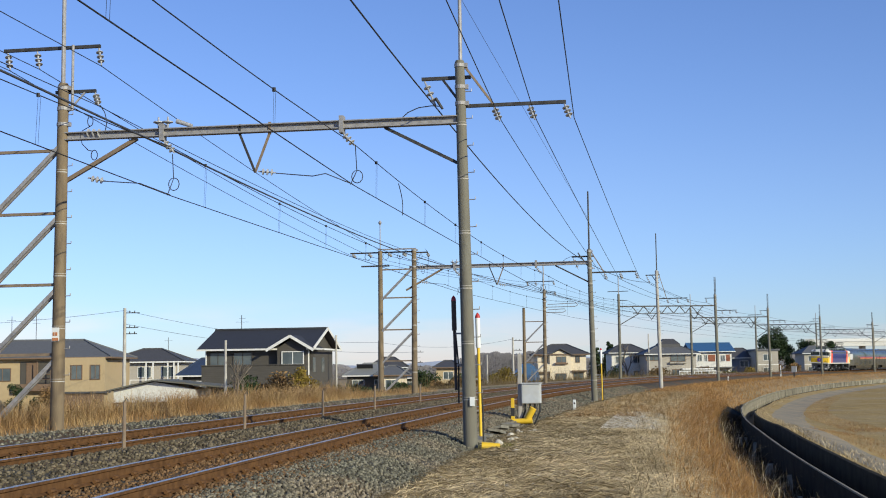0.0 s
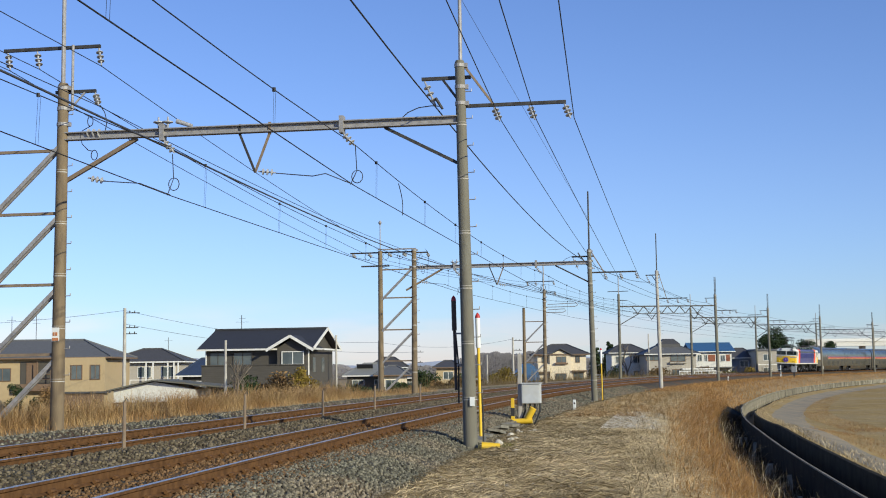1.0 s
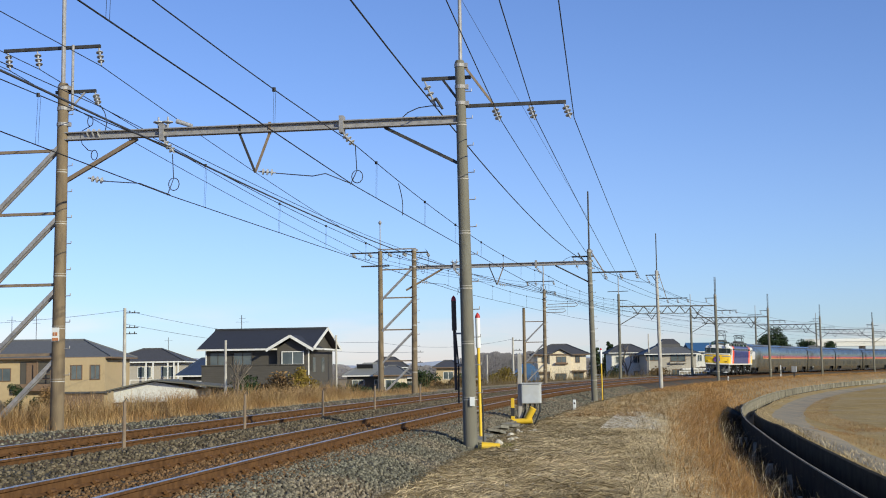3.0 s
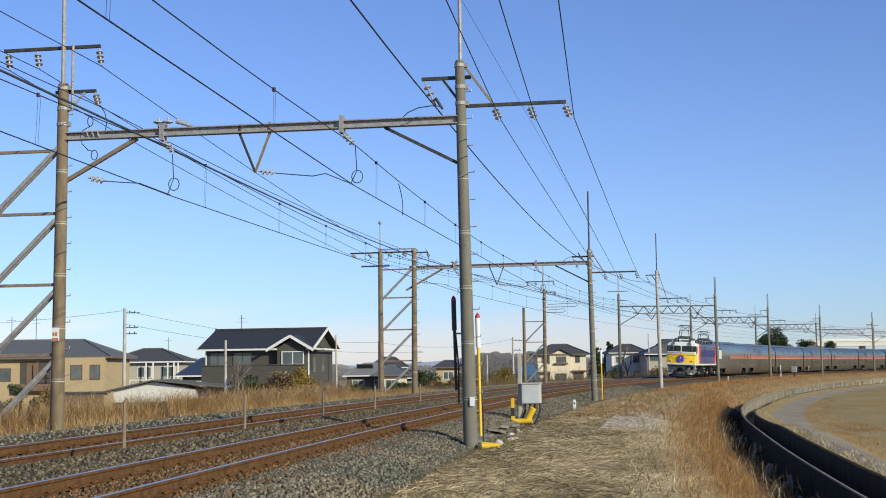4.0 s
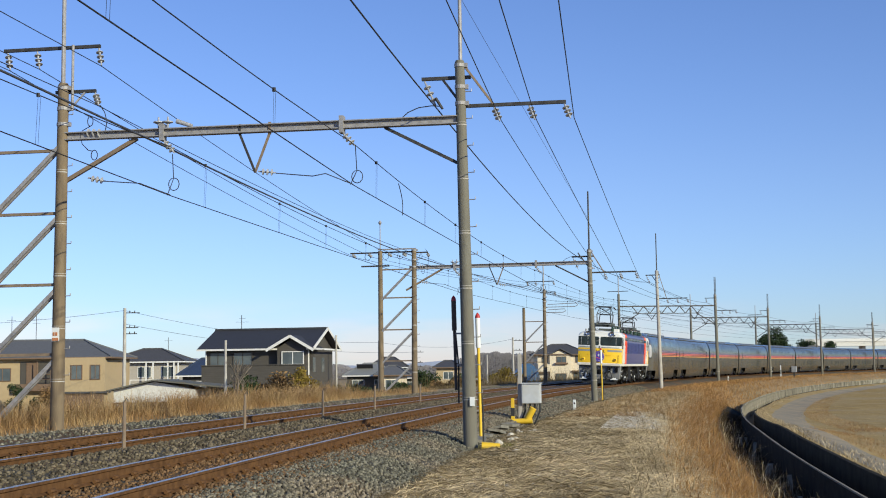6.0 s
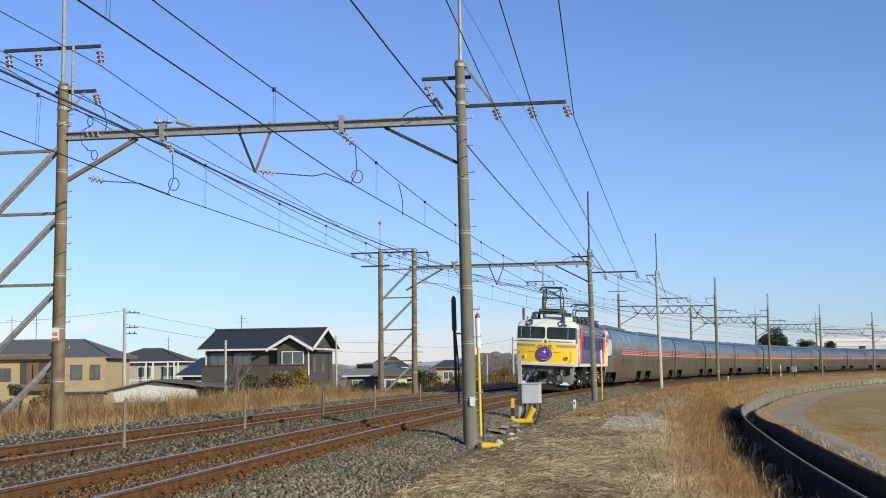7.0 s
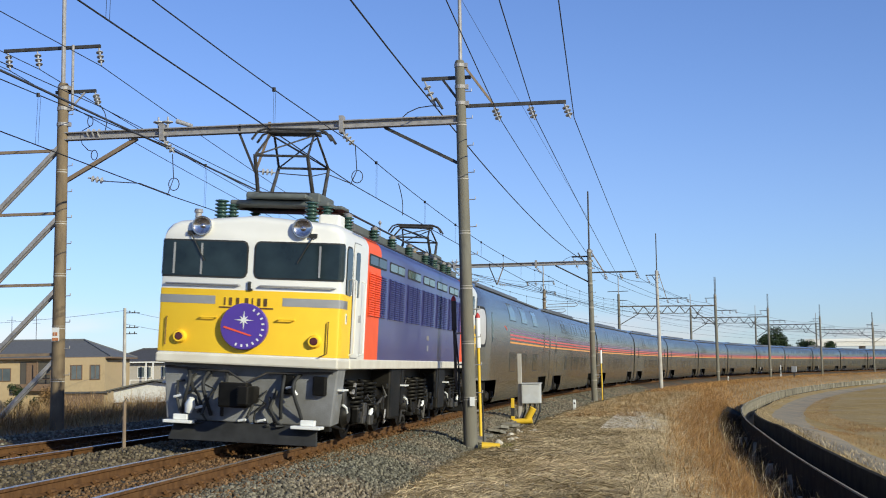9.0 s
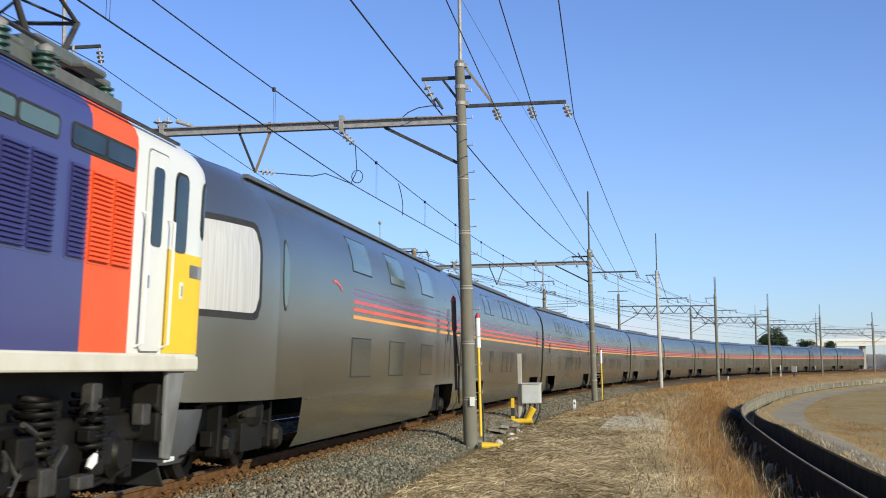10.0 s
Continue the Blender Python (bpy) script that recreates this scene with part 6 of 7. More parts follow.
house('low grey house roof beyond the field', -5.1, 194.0, 3.8, 8.0, 0.04, 1.13, 'hip', W_DARK, R_DARK, 0)
house('distant house with a grey roof', -10.1, 234.0, 6.4, 8.0, 1.66, 3.48, 'hip', W_GREY, R_DARK, 0)
house('low dark-roofed bungalow behind a garden wall', -6.9, 172.0, 3.6, 6.0, 0.55, 1.75, 'hip', W_CREAM, R_GREY, 0)
gw = thing("garden_wall", pose(-9.3, 150, GZ0), "low white garden wall before the houses", "garden wall")
part("wall", Build().box(-3.0, 3.2, -.08, .08, -.2, 1.45), W_WHITE, gw, "white rendered wall")
part("coping", Build().box(-3.05, 3.25, -.13, .13, 1.45, 1.54), R_GREYLT, gw, "grey coping")
heater = thing("solar_heater", pose(-10.9, 177.0, 1.55, -28, 0, 0), "dark solar water heater lying on a roof", "solar heater")
part("panel", Build().box(-1.1, 1.1, -.8, .8, 0, .12), R_NAVY, heater, "dark panel")
part("tank", Build().rod((-1.1, .95, .2), (1.1, .95, .2), .26, None, 12), STEEL_DARK, heater, "dark round tank", 40)
# details of the beige house
b_house = beige
window(b_house, 4.9, -4.5, 1.35, .62, 1.25, BROWN_WOOD)
window(b_house, 6.3, -4.5, 1.35, .62, 1.25, BROWN_WOOD)
window(b_house, -2.9, -4.5, 1.2, 1.5, 1.1, BROWN_WOOD)
part("wall_wing", Build().box(3.2, 6.98, -5.4, -4.4, GZ0 - .3, 2.72), W_BEIGE, b_house, "projecting beige wing")
window(b_house, 4.35, -5.42, 1.35, .95, 1.25, BROWN_WOOD)
window(b_house, 6.1, -5.42, 1.35, .8, 1.25, BROWN_WOOD)
# Flat dark plate on the wall stands in for the shade of the recess.
part("recess_shade", Build().box(-1.2, 2.9, -4.56, -4.5, .3, 2.4), W_DARK, b_house, "dark plate for the shade in the balcony recess")
# The deep floor band also stands in for the balcony's shaded underside.
part("balcony", Build().box(-1.5, 3.0, -5.3, -4.5, -.35, .3).path([(.6, -5.3, 1.2), (2.9, -5.3, 1.2)], .04).path([(.6, -5.3, .75), (2.9, -5.3, .75)], .03).rod((.6, -5.3, .3), (.6, -5.3, 2.4), .05).rod((1.9, -5.3, .3), (1.9, -5.3, 2.4), .05).rod((2.9, -5.3, .3), (2.9, -5.3, 2.4), .05), BROWN_WOOD, b_house, "brown balcony rails and a deep band for the shaded underside")
# Shade inside the opening is drawn as a near-black plate on the wall.
part("garage_shade", Build().box(1.1, 3.0, -4.56, -4.5, GZ0, -.5), UNDER, b_house, "dark plate for the shade in the ground-floor opening")
part("storm_shutter", Build().box(-.6, .5, -4.64, -4.57, .35, 2.3), BROWN_WOOD, b_house, "brown storm shutter")
part("yard_fence", Build().box(3.0, 7.1, -6.12, -6.05, GZ0, -.75).box(3.0, 7.2, -6.16, -6.0, -.78, -.7), BROWN_WOOD, b_house, "dark boarded yard fence")
window(b_house, 2.4, -4.6, 1.3, .9, 1.7)
part("lean_to_roof", Build().box(2.6, 7.3, -6.3, -4.4, -.62, -.45), R_DARK, b_house, "low brown canopy roof")
part("antenna", Build().rod((-1.2, 0, 4.3), (-1.2, 0, 7.2), .03).bar((-1.8, 0, 6.6), (-.6, 0, 6.6), .025, .025).bar((-1.6, .1, 6.2), (-.8, .1, 6.2), .025, .025), STEEL_DARK, beige, "roof aerial")
part("antenna", Build().rod((-3.6, 0, 4.2), (-3.6, 0, 6.9), .03).bar((-4.1, 0, 6.5), (-3.2, 0, 6.5), .025, .025), STEEL_DARK, beige, "roof aerial")
# details of the grey house
for x in (-4.0, -2.6, .4, 1.2, 2.9, 3.6, 4.1):
    part("balcony_post", Build().box(x - .07, x + .07, -5.0, -4.86, -.6, 2.35), TRIM, grey, "white balcony post")
part("balcony", Build().box(-4.1, 4.15, -5.0, -4.0, -.75, -.6).box(-4.1, 4.15, -5.02, -4.94, .35, .45).box(-4.1, -1.4, -5.0, -4.93, -.6, .35).box(2.2, 4.15, -5.0, -4.93, -.6, .35), TRIM, grey, "white balcony with rails")
part("antenna", Build().rod((1.9, 0, 3.9), (1.9, 0, 5.4), .03).bar((1.4, 0, 5.0), (2.4, 0, 5.0), .025, .025), STEEL_DARK, grey, "roof aerial")
# details of the cream house
part("bay", Build().plate([(-1.95, -5.0, GZ0), (1.45, -5.0, GZ0), (1.45, -5.0, 3.15), (-.3, -5.0, 3.95), (-1.95, -5.0, 3.15)], (0, 1, 0), 3.0), W_CREAM, cream, "gabled cream front bay")
part("bay_roof", Build().plate([(-2.4, -5.4, 3.0), (-.3, -5.4, 4.12), (-.3, -1.5, 4.12), (-2.4, -1.5, 3.0)], (0, 0, 1), .12).plate([(1.9, -5.4, 3.0), (-.3, -5.4, 4.12), (-.3, -1.5, 4.12), (1.9, -1.5, 3.0)], (0, 0, 1), .12), R_DARK, cream, "small gable roof")
window(cream, -.1, -5.02, 2.45, 1.4, .85, BROWN_WOOD)
part("flower_shelf", Build().box(-1.1, .9, -5.5, -5.0, 1.72, 1.95), BROWN_WOOD, cream, "brown window shelf")
window(cream, 2.5, -4.5, 2.45, .6, .9, BROWN_WOOD)
window(cream, -2.7, -4.5, 2.45, .8, .9, BROWN_WOOD)
part("balcony", Build().box(-3.85, -2.0, -5.4, -4.5, .6, 1.75), W_CREAM, cream, "cream balcony parapet")
part("canopy", Build().box(1.6, 3.9, -5.4, -4.5, .55, .72).box(-3.8, -2.1, -5.2, -4.5, .35, .5), BROWN_WOOD, cream, "brown canopy roof")
window(cream, 2.6, -4.5, -.5, 1.5, 1.6, BROWN_WOOD)
window(cream, -.2, -5.02, -.4, 1.6, 1.2, BROWN_WOOD)
# details of the stepped-roof house
for xx, zz, ww, hh in ((-3.0, 2.65, 2.4, .95), (1.0, 2.55, 2.4, 1.15), (.7, .1, 1.3, 1.0), (-2.6, -.2, 1.8, 1.3)):
    window(stepped, xx, -4.5, zz, ww, hh, BROWN_WOOD)
part("balcony_ledge", Build().box(-.4, 2.4, -5.0, -4.5, 1.62, 1.86), W_GREY, stepped, "pale balcony ledge")
part("canopy", Build().box(1.6, 6.8, -5.3, -4.4, .55, .8).rod((1.9, -5.2, GZ0), (1.9, -5.2, .6), .06).rod((4.2, -5.2, GZ0), (4.2, -5.2, .6), .06).rod((6.6, -5.2, GZ0), (6.6, -5.2, .6), .06), TRIM, stepped, "pale carport roof on posts")
# details of the blue-roofed house
for xx, zz, ww, hh in ((-2.3, 2.55, .7, 1.1), (-1.2, 2.55, .5, 1.1), (1.9, 2.5, .7, 1.0)):
    window(blue, xx, -4.0, zz, ww, hh)
part("shutter", Build().box(-.75, .5, -4.07, -4.0, 1.95, 3.15).box(2.5, 3.2, -4.07, -4.0, 1.95, 3.15), mat("red_brown_shutter", (0.28, 0.09, 0.04), (0.2, 0.07, 0.035), 4, .7), blue, "red-brown shutters")
part("porch_roof", Build().box(-3.4, 3.6, -5.2, -4.0, .7, .95), R_GREY, blue, "grey porch roof")
window(blue, -1.5, -4.0, -.6, 1.6, 1.5)
# details of the dark house
d_house = dark
for xx, ww in ((-3.3, 1.3), (-1.2, 1.5), (3.2, 1.7)):
    window(d_house, xx, -4.0 if xx < 2 else -4.75, 2.25, ww, .95, W_DARK if xx < 2 else TRIM)
part("balcony", Build().box(-4.25, 4.25, -5.3, -4.0, .2, 1.68).box(-4.3, 4.3, -5.36, -4.0, 1.68, 1.76), W_DARK, d_house, "dark boarded balcony parapet")
part("bay", Build().plate([(1.9, -4.72, 1.2), (4.3, -4.72, 1.2), (4.3, -4.72, 3.05), (3.1, -4.72, 3.8), (1.9, -4.72, 3.05)], (0, 1, 0), 2.5), W_DARK, d_house, "gabled front bay")
part("bay_roof", Build().plate([(1.2, -5.2, 2.9), (3.1, -5.2, 3.98), (3.1, -1.5, 3.98), (1.2, -1.5, 2.9)], (0, 0, 1), .13).plate([(4.95, -5.2, 2.9), (3.1, -5.2, 3.98), (3.1, -1.5, 3.98), (4.95, -1.5, 2.9)], (0, 0, 1), .13), R_NAVY, d_house, "small gable roof")
part("barge_board", Build().bar((1.1, -5.24, 2.86), (3.1, -5.24, 4.0), .08, .22).bar((5.05, -5.24, 2.86), (3.1, -5.24, 4.0), .08, .22), TRIM, d_house, "white barge boards")
part("barge_board", Build().bar((4.92, -4.7, 3.0), (4.92, 0, 4.72), .08, .24).bar((4.92, 4.7, 3.0), (4.92, 0, 4.72), .08, .24), TRIM, d_house, "white barge boards")
part("downpipe", Build().rod((4.34, -4.1, -2.8), (4.34, -4.1, 2.9), .06).rod((-4.3, -4.1, -2.8), (-4.3, -4.1, 2.9), .05), TRIM, d_house, "white downpipes")
side_w = Build().box(4.28, 4.34, -2.6, -1.9, 1.1, 2.3).box(4.28, 4.34, 0.2, 1.0, 1.1, 2.3).box(4.28, 4.34, -2.6, -1.9, -1.9, -.4).box(4.28, 4.34, 1.0, 2.0, -1.9, -.4)
part("side_window", side_w, PANE, d_house, "narrow side windows")
part("antenna", Build().rod((-2.6, 0, 4.6), (-2.6, 0, 6.0), .03).bar((-3.1, 0, 5.4), (-2.0, 0, 5.4), .02, .02).bar((-2.9, .2, 5.7), (-2.3, .2, 5.7), .02, .02), STEEL_DARK, d_house, "roof aerial")

# low white shed in front of the houses
shed = thing("shed", pose(-20.6, 97, 0, 0, 0, -6), "low white shed with a shallow grey-brown roof", "shed")
part("wall", Build().box(-3.6, 2.6, -2, 2, GZ0 - .2, -.05).plate([(-3.6, -2, -.05), (2.6, -2, -.05), (-.5, -2, .55)], (0, 1, 0), 4), W_WHITE, shed, "white boarded walls")
R_OLIVE = mat("olive_grey_roof", (0.15, 0.145, 0.115), (0.11, 0.105, 0.085), 4, 0.8, bump=0.3, stretch=(6, 1, 1))
part("roof", Build().plate([(-4.0, -2.5, -.12), (-.5, -2.5, .62), (-.5, 2.5, .62), (-4.0, 2.5, -.12)], (0, 0, 1), .1).plate([(5.2, -2.5, .02), (-.5, -2.5, .62), (-.5, 2.5, .62), (5.2, 2.5, .02)], (0, 0, 1), .1), R_OLIVE, shed, "shallow grey-brown roof")
part("canopy", Build().box(-3.3, 1.2, -3.4, -2, -1.0, -.92).plate([(2.4, -2.6, -.75), (5.0, -2.6, -.9), (5.0, 1, -.9), (2.4, 1, -.75)], (0, 0, 1), .08), BROWN_WOOD, shed, "brown canopy")
part("canopy_post", Build().rod((1.1, -3.3, -2.9), (1.1, -3.3, -1), .06).rod((4.8, -2.5, -2.9), (4.8, -2.5, -.9), .06), BROWN_WOOD, shed, "canopy posts")


# ---- poles and street things ----
def utility_pole(x, y, top, r=.16, arms=True, pale=True):
    g = thing("utility_pole", pose(x, y, GZ0), "slender concrete utility pole with small arms", "utility pole", "utility poles")
    h = top - GZ0
    part("shaft", Build().turned((0, 0, -.3), (0, 0, h), [(0, r), (1, r * .7)], 10), CONCRETE_PALE if pale else CONCRETE, g, "pale concrete shaft", 40)
    if arms:
        b = Build()
        for z, w in ((h - .4, .9), (h - 1.6, .8), (h - 2.1, .7)):
            b.bar((-.1, 0, z), (w + .3, 0, z), .07, .07)
            for k in (.4, .8):
                b.rod((k, 0, z), (k, 0, z + .18), .04)
        part("cross_arm", b, STEEL_DARK, g, "small cross arms")
    return g


utility_pole(-26.0, 105, 6.5, .17)
utility_pole(-12.7, 75, 3.05, .10, False)
utility_pole(8.5, 160, 5.0, .16)
utility_pole(-8.1, 160, 4.8, .14, False)
utility_pole(22.0, 190, 6.0, .15, False)
utility_pole(-3.6, 150, 3.6, .12)
utility_pole(5.6, 170, 3.0, .12, False)
utility_pole(34.0, 215, 6.6, .14, False)
utility_pole(-9.2, 110, 4.2, .10, False)
for a, b_ in (((-60, 112, 6.0), (-26, 105, 6.3)), ((-26, 105, 6.3), (-8.1, 160, 4.6)), ((-8.1, 160, 4.6), (8.5, 160, 4.8)), ((-26, 105, 5.2), (-3.6, 150, 3.2))):
    A, B = Vector(a), Vector(b_)
    cu = bpy.data.curves.new("utility_cable", "CURVE")
    cu.dimensions, cu.bevel_depth = "3D", .014
    sp = cu.splines.new("POLY")
    sp.points.add(16)
    for i, q in enumerate(sp.points):
        u = i / 16
        c = A + (B - A) * u
        q.co = (c.x, c.y, c.z - 3.2 * u * (1 - u), 1)
    cu.materials.append(WIRE_PALE)
    tagged(new("utility_cable", cu), "thin sagging utility cable", "cable", "utility cables")


# ---- trees and shrubs ----
LEAF_G = mat("evergreen_leaf", (0.045, 0.065, 0.028), (0.03, 0.045, 0.02), 0.5, 0.8, per="island", spread=0.45, spec=0.12)
LEAF_Y = mat("yellow_leaf", (0.27, 0.18, 0.026), (0.15, 0.12, 0.028), 0.6, 0.8, per="island", spread=0.4, spec=0.12)
LEAF_B = mat("brown_leaf", (0.22, 0.13, 0.055), (0.15, 0.1, 0.045), 0.6, 0.85, per="island", spread=0.4, spec=0.12)
TWIG = mat("bare_twig", (0.20, 0.165, 0.13), (0.14, 0.115, 0.09), 1, 0.9, per="island", spread=0.3, spec=0.12)
BARK = mat("bark", (0.10, 0.075, 0.05), (0.065, 0.05, 0.035), 5, 0.9, bump=0.5, spec=0.12)


def crown(parent, n, blobs, size, material, seed, name="crown"):
    g = np.random.default_rng(seed)
    bl = np.array(blobs)
    k = g.integers(0, len(bl), n)
    d = g.normal(size=(n, 3))
    d /= np.linalg.norm(d, axis=1)[:, None]
    r = g.random(n) ** .4
    c = bl[k, :3] + d * (r * bl[k, 3])[:, None] * np.array([1, 1, .85])
    a, b = g.normal(size=(n, 3)), g.normal(size=(n, 3))
    a /= np.linalg.norm(a, axis=1)[:, None]
    b -= a * (a * b).sum(1)[:, None]
    b /= np.linalg.norm(b, axis=1)[:, None]
    s = (g.uniform(.5, 1.2, n) * size)[:, None]
    v = np.stack([c - a * s, c - b * s * .5, c + a * s, c + b * s * .5], 1).reshape(-1, 3)
    f = np.arange(n * 4).reshape(n, 4)
    ob = bulk(name, v, f, material, "", "", "stuff", parent)
    del ob["kind"]
    return ob


def tree(x, y, h, w, seed, material=LEAF_G, label="dark evergreen tree behind the line", conifer=False, n=7000, base=GZ0):
    g = thing("tree", pose(x, y, base), label, "tree", "trees")
    rr = random.Random(seed)
    b = Build().turned((0, 0, -.3), (rr.uniform(-.2, .2), 0, h * .8), [(0, .05 * w), (.5, .035 * w), (1, .01 * w)], 8)
    blobs = []
    for i in range(24):
        if conifer:
            u = i / 24
            blobs.append((rr.uniform(-.1, .1) * w, rr.uniform(-.1, .1) * w, h * (.2 + .75 * u), w * .42 * (1 - u) + .15))
        else:
            a, q = rr.uniform(0, 6.28), rr.uniform(.1, .33) * w
            z = h * rr.uniform(.3, .86)
            q *= 1.25 if z < h * .7 else .8
            blobs.append((q * math.cos(a), q * math.sin(a), z, w * rr.uniform(.15, .23)))
            b.rod((0, 0, z * .6), (q * math.cos(a), q * math.sin(a), z), .02 * w, .006 * w, 5)
    part("trunk", b, BARK, g, "tapered trunk with limbs")
    crown(g, n, blobs, .03 * w if not conifer else .05 * w, material, seed)
    return g


def shrub(x, y, z, w, h, seed, material, label, n=1500):
    g = thing("shrub", pose(x, y, z), label, "shrub", "shrubs")
    rr = random.Random(seed)
    b = Build()
    blobs = []
    for i in range(9):
        a, q = rr.uniform(0, 6.28), rr.uniform(0, .38) * w
        zz = h * rr.uniform(.3, .78)
        blobs.append((q * math.cos(a), q * math.sin(a) * .6, zz, min(w, h) * rr.uniform(.18, .3)))
        b.rod((0, 0, 0), (q * math.cos(a), q * math.sin(a) * .6, zz), .03, .01, 5)
    part("stems", b, BARK, g, "thin stems")
    crown(g, n, blobs, .045 * w, material, seed, "leaves")
    return g


def bare_tree(x, y, h, seed, base=GZ0, label="bare leafless winter tree between houses"):
    g = thing("bare_tree", pose(x, y, base), label, "tree", "bare trees")
    rr = random.Random(seed)
    b = Build()

    def grow(p, d, length, r, k):
        q = p + d * length
        b.rod(p, q, r, r * .65, 5)
        if k:
            for _ in range(3 if k > 1 else 4):
                nd = (d + Vector((rr.uniform(-.7, .7), rr.uniform(-.7, .7), rr.uniform(-.1, .5)))).normalized()
                grow(p + d * length * rr.uniform(.6, 1), nd, length * rr.uniform(.5, .75), r * .6, k - 1)
    grow(Vector((0, 0, 0)), Vector((0, 0, 1)), h * .4, h * .02, 3)
    part("branch", b, TWIG, g, "trunk with bare branches")
    return g


tree(84.3, 330, 14.2, 9.6, 1, n=12000)
tree(91.5, 325, 10.6, 7.0, 2)
tree(97.5, 330, 10.4, 6.5, 3)
tree(74.0, 340, 8.5, 5.0, 4, label="small dark tree beside houses")
tree(28.3, 240, 8.0, 4.2, 5, conifer=True, label="dark conifer between houses")
tree(30.6, 240, 9.2, 4.0, 6, conifer=True, label="dark conifer between houses")
tree(33.0, 246, 8.2, 4.0, 7, conifer=True, label="dark conifer between houses")
bare_tree(31.0, 220, 9.0, 8)
bare_tree(38.0, 232, 9.5, 9)
shrub(-14.6, 92, GZ0, 3.4, 4.4, 26, LEAF_G, "dark leafless bush before the dark house", 900)
bare_tree(-10.6, 66, 4.6, 10, -1.8, "small bare tree in dry grass")
bare_tree(-12.0, 74, 4.0, 11, -2.0, "small bare tree in dry grass")
shrub(-9.0, 82, GZ0 + .3, 2.2, 5.2, 12, LEAF_Y, "yellow-leaved shrub by the dark house", 1800)
shrub(-10.3, 80, GZ0 + .3, 3.0, 4.4, 13, LEAF_B, "rust-brown shrub in dry grass")
shrub(6.6, 150, GZ0, 3.6, 4.6, 14, LEAF_Y, "clipped shrub with yellow winter leaves", 1800)
shrub(8.6, 152, GZ0, 2.6, 4.2, 15, LEAF_Y, "clipped shrub with yellow winter leaves")
shrub(54.3, 230, GZ0, 3.4, 4.0, 16, LEAF_Y, "yellow-leaved winter shrub near the line")
shrub(-39.1, 119, GZ0, 2.2, 3.7, 17, LEAF_G, "dark clipped garden shrub")
shrub(-34.6, 114, GZ0, 2.4, 3.4, 18, LEAF_B, "rounded brown shrub in a garden")
shrub(-36.6, 116, GZ0, 1.6, 2.2, 19, LEAF_G, "dark evergreen shrub in a garden")
shrub(34.0, 205, GZ0, 4.0, 4.2, 20, LEAF_B, "brown leafless hedge shrub by houses")
shrub(-4.0, 115, GZ0, 4.5, 3.0, 21, LEAF_G, "dark low evergreen shrub by houses")
shrub(46.5, 232, GZ0, 2.2, 4.6, 22, LEAF_B, "rounded brown shrub in a garden")
shrub(1.0, 140, GZ0, 7.0, 3.6, 23, LEAF_B, "brown brushwood beside the line")
shrub(66.0, 262, GZ0, 8.0, 4.6, 24, LEAF_B, "grey-brown thicket beside the line")
shrub(76.0, 285, GZ0, 9.0, 4.8, 25, LEAF_B, "grey-brown thicket beside the line")

for x_, y_, w_, h_, sd, lf, lb in ((-12.0, 140, 3.0, 2.6, 62, LEAF_G, "dark evergreen hedge by the garden wall"), (-8.8, 139, 3.4, 2.4, 63, LEAF_G, "dark evergreen hedge by the garden wall"), (-5.6, 138, 3.6, 3.0, 64, LEAF_G, "dark evergreen hedge by the garden wall"), (-2.4, 132, 3.6, 2.6, 65, LEAF_B, "brown brushwood by the line"), (-9.4, 70, 2.2, 3.0, 66, LEAF_B, "rust-brown shrub in dry grass"), (-11.2, 68, 2.4, 2.6, 67, LEAF_B, "rust-brown shrub in dry grass"), (-7.9, 74, 1.8, 2.4, 68, LEAF_G, "dark evergreen shrub by the dark house"), (14.5, 203, 3.0, 3.0, 51, LEAF_B, "brown garden hedge before the cream house"), (20.5, 202, 3.6, 2.6, 52, LEAF_B, "brown garden hedge before the cream house"), (28.6, 218, 3.2, 5.6, 53, LEAF_G, "dark evergreen bush before the white house"), (30.6, 216, 2.6, 3.0, 54, LEAF_B, "brown leafless bush before the white house"), (35.0, 211, 4.2, 3.2, 55, LEAF_B, "grey-brown bushes along the garden edge"), (43.0, 224, 3.8, 3.8, 56, LEAF_G, "dark clipped bush beside the carport"), (51.0, 232, 5.0, 3.2, 57, LEAF_G, "low dark hedge before the blue-roofed house"), (-12.5, 172, 3.0, 2.6, 58, LEAF_G, "dark garden bush by the low house"), (-7.4, 170, 2.4, 2.8, 59, LEAF_G, "dark garden bush by the low house"), (2.6, 190, 5.0, 3.6, 60, LEAF_G, "dark evergreen trees among far houses"), (-2.4, 186, 4.6, 4.6, 61, LEAF_G, "dark evergreen trees among far houses")):
    shrub(x_, y_, GZ0, w_, h_, sd, lf, lb, 1300)

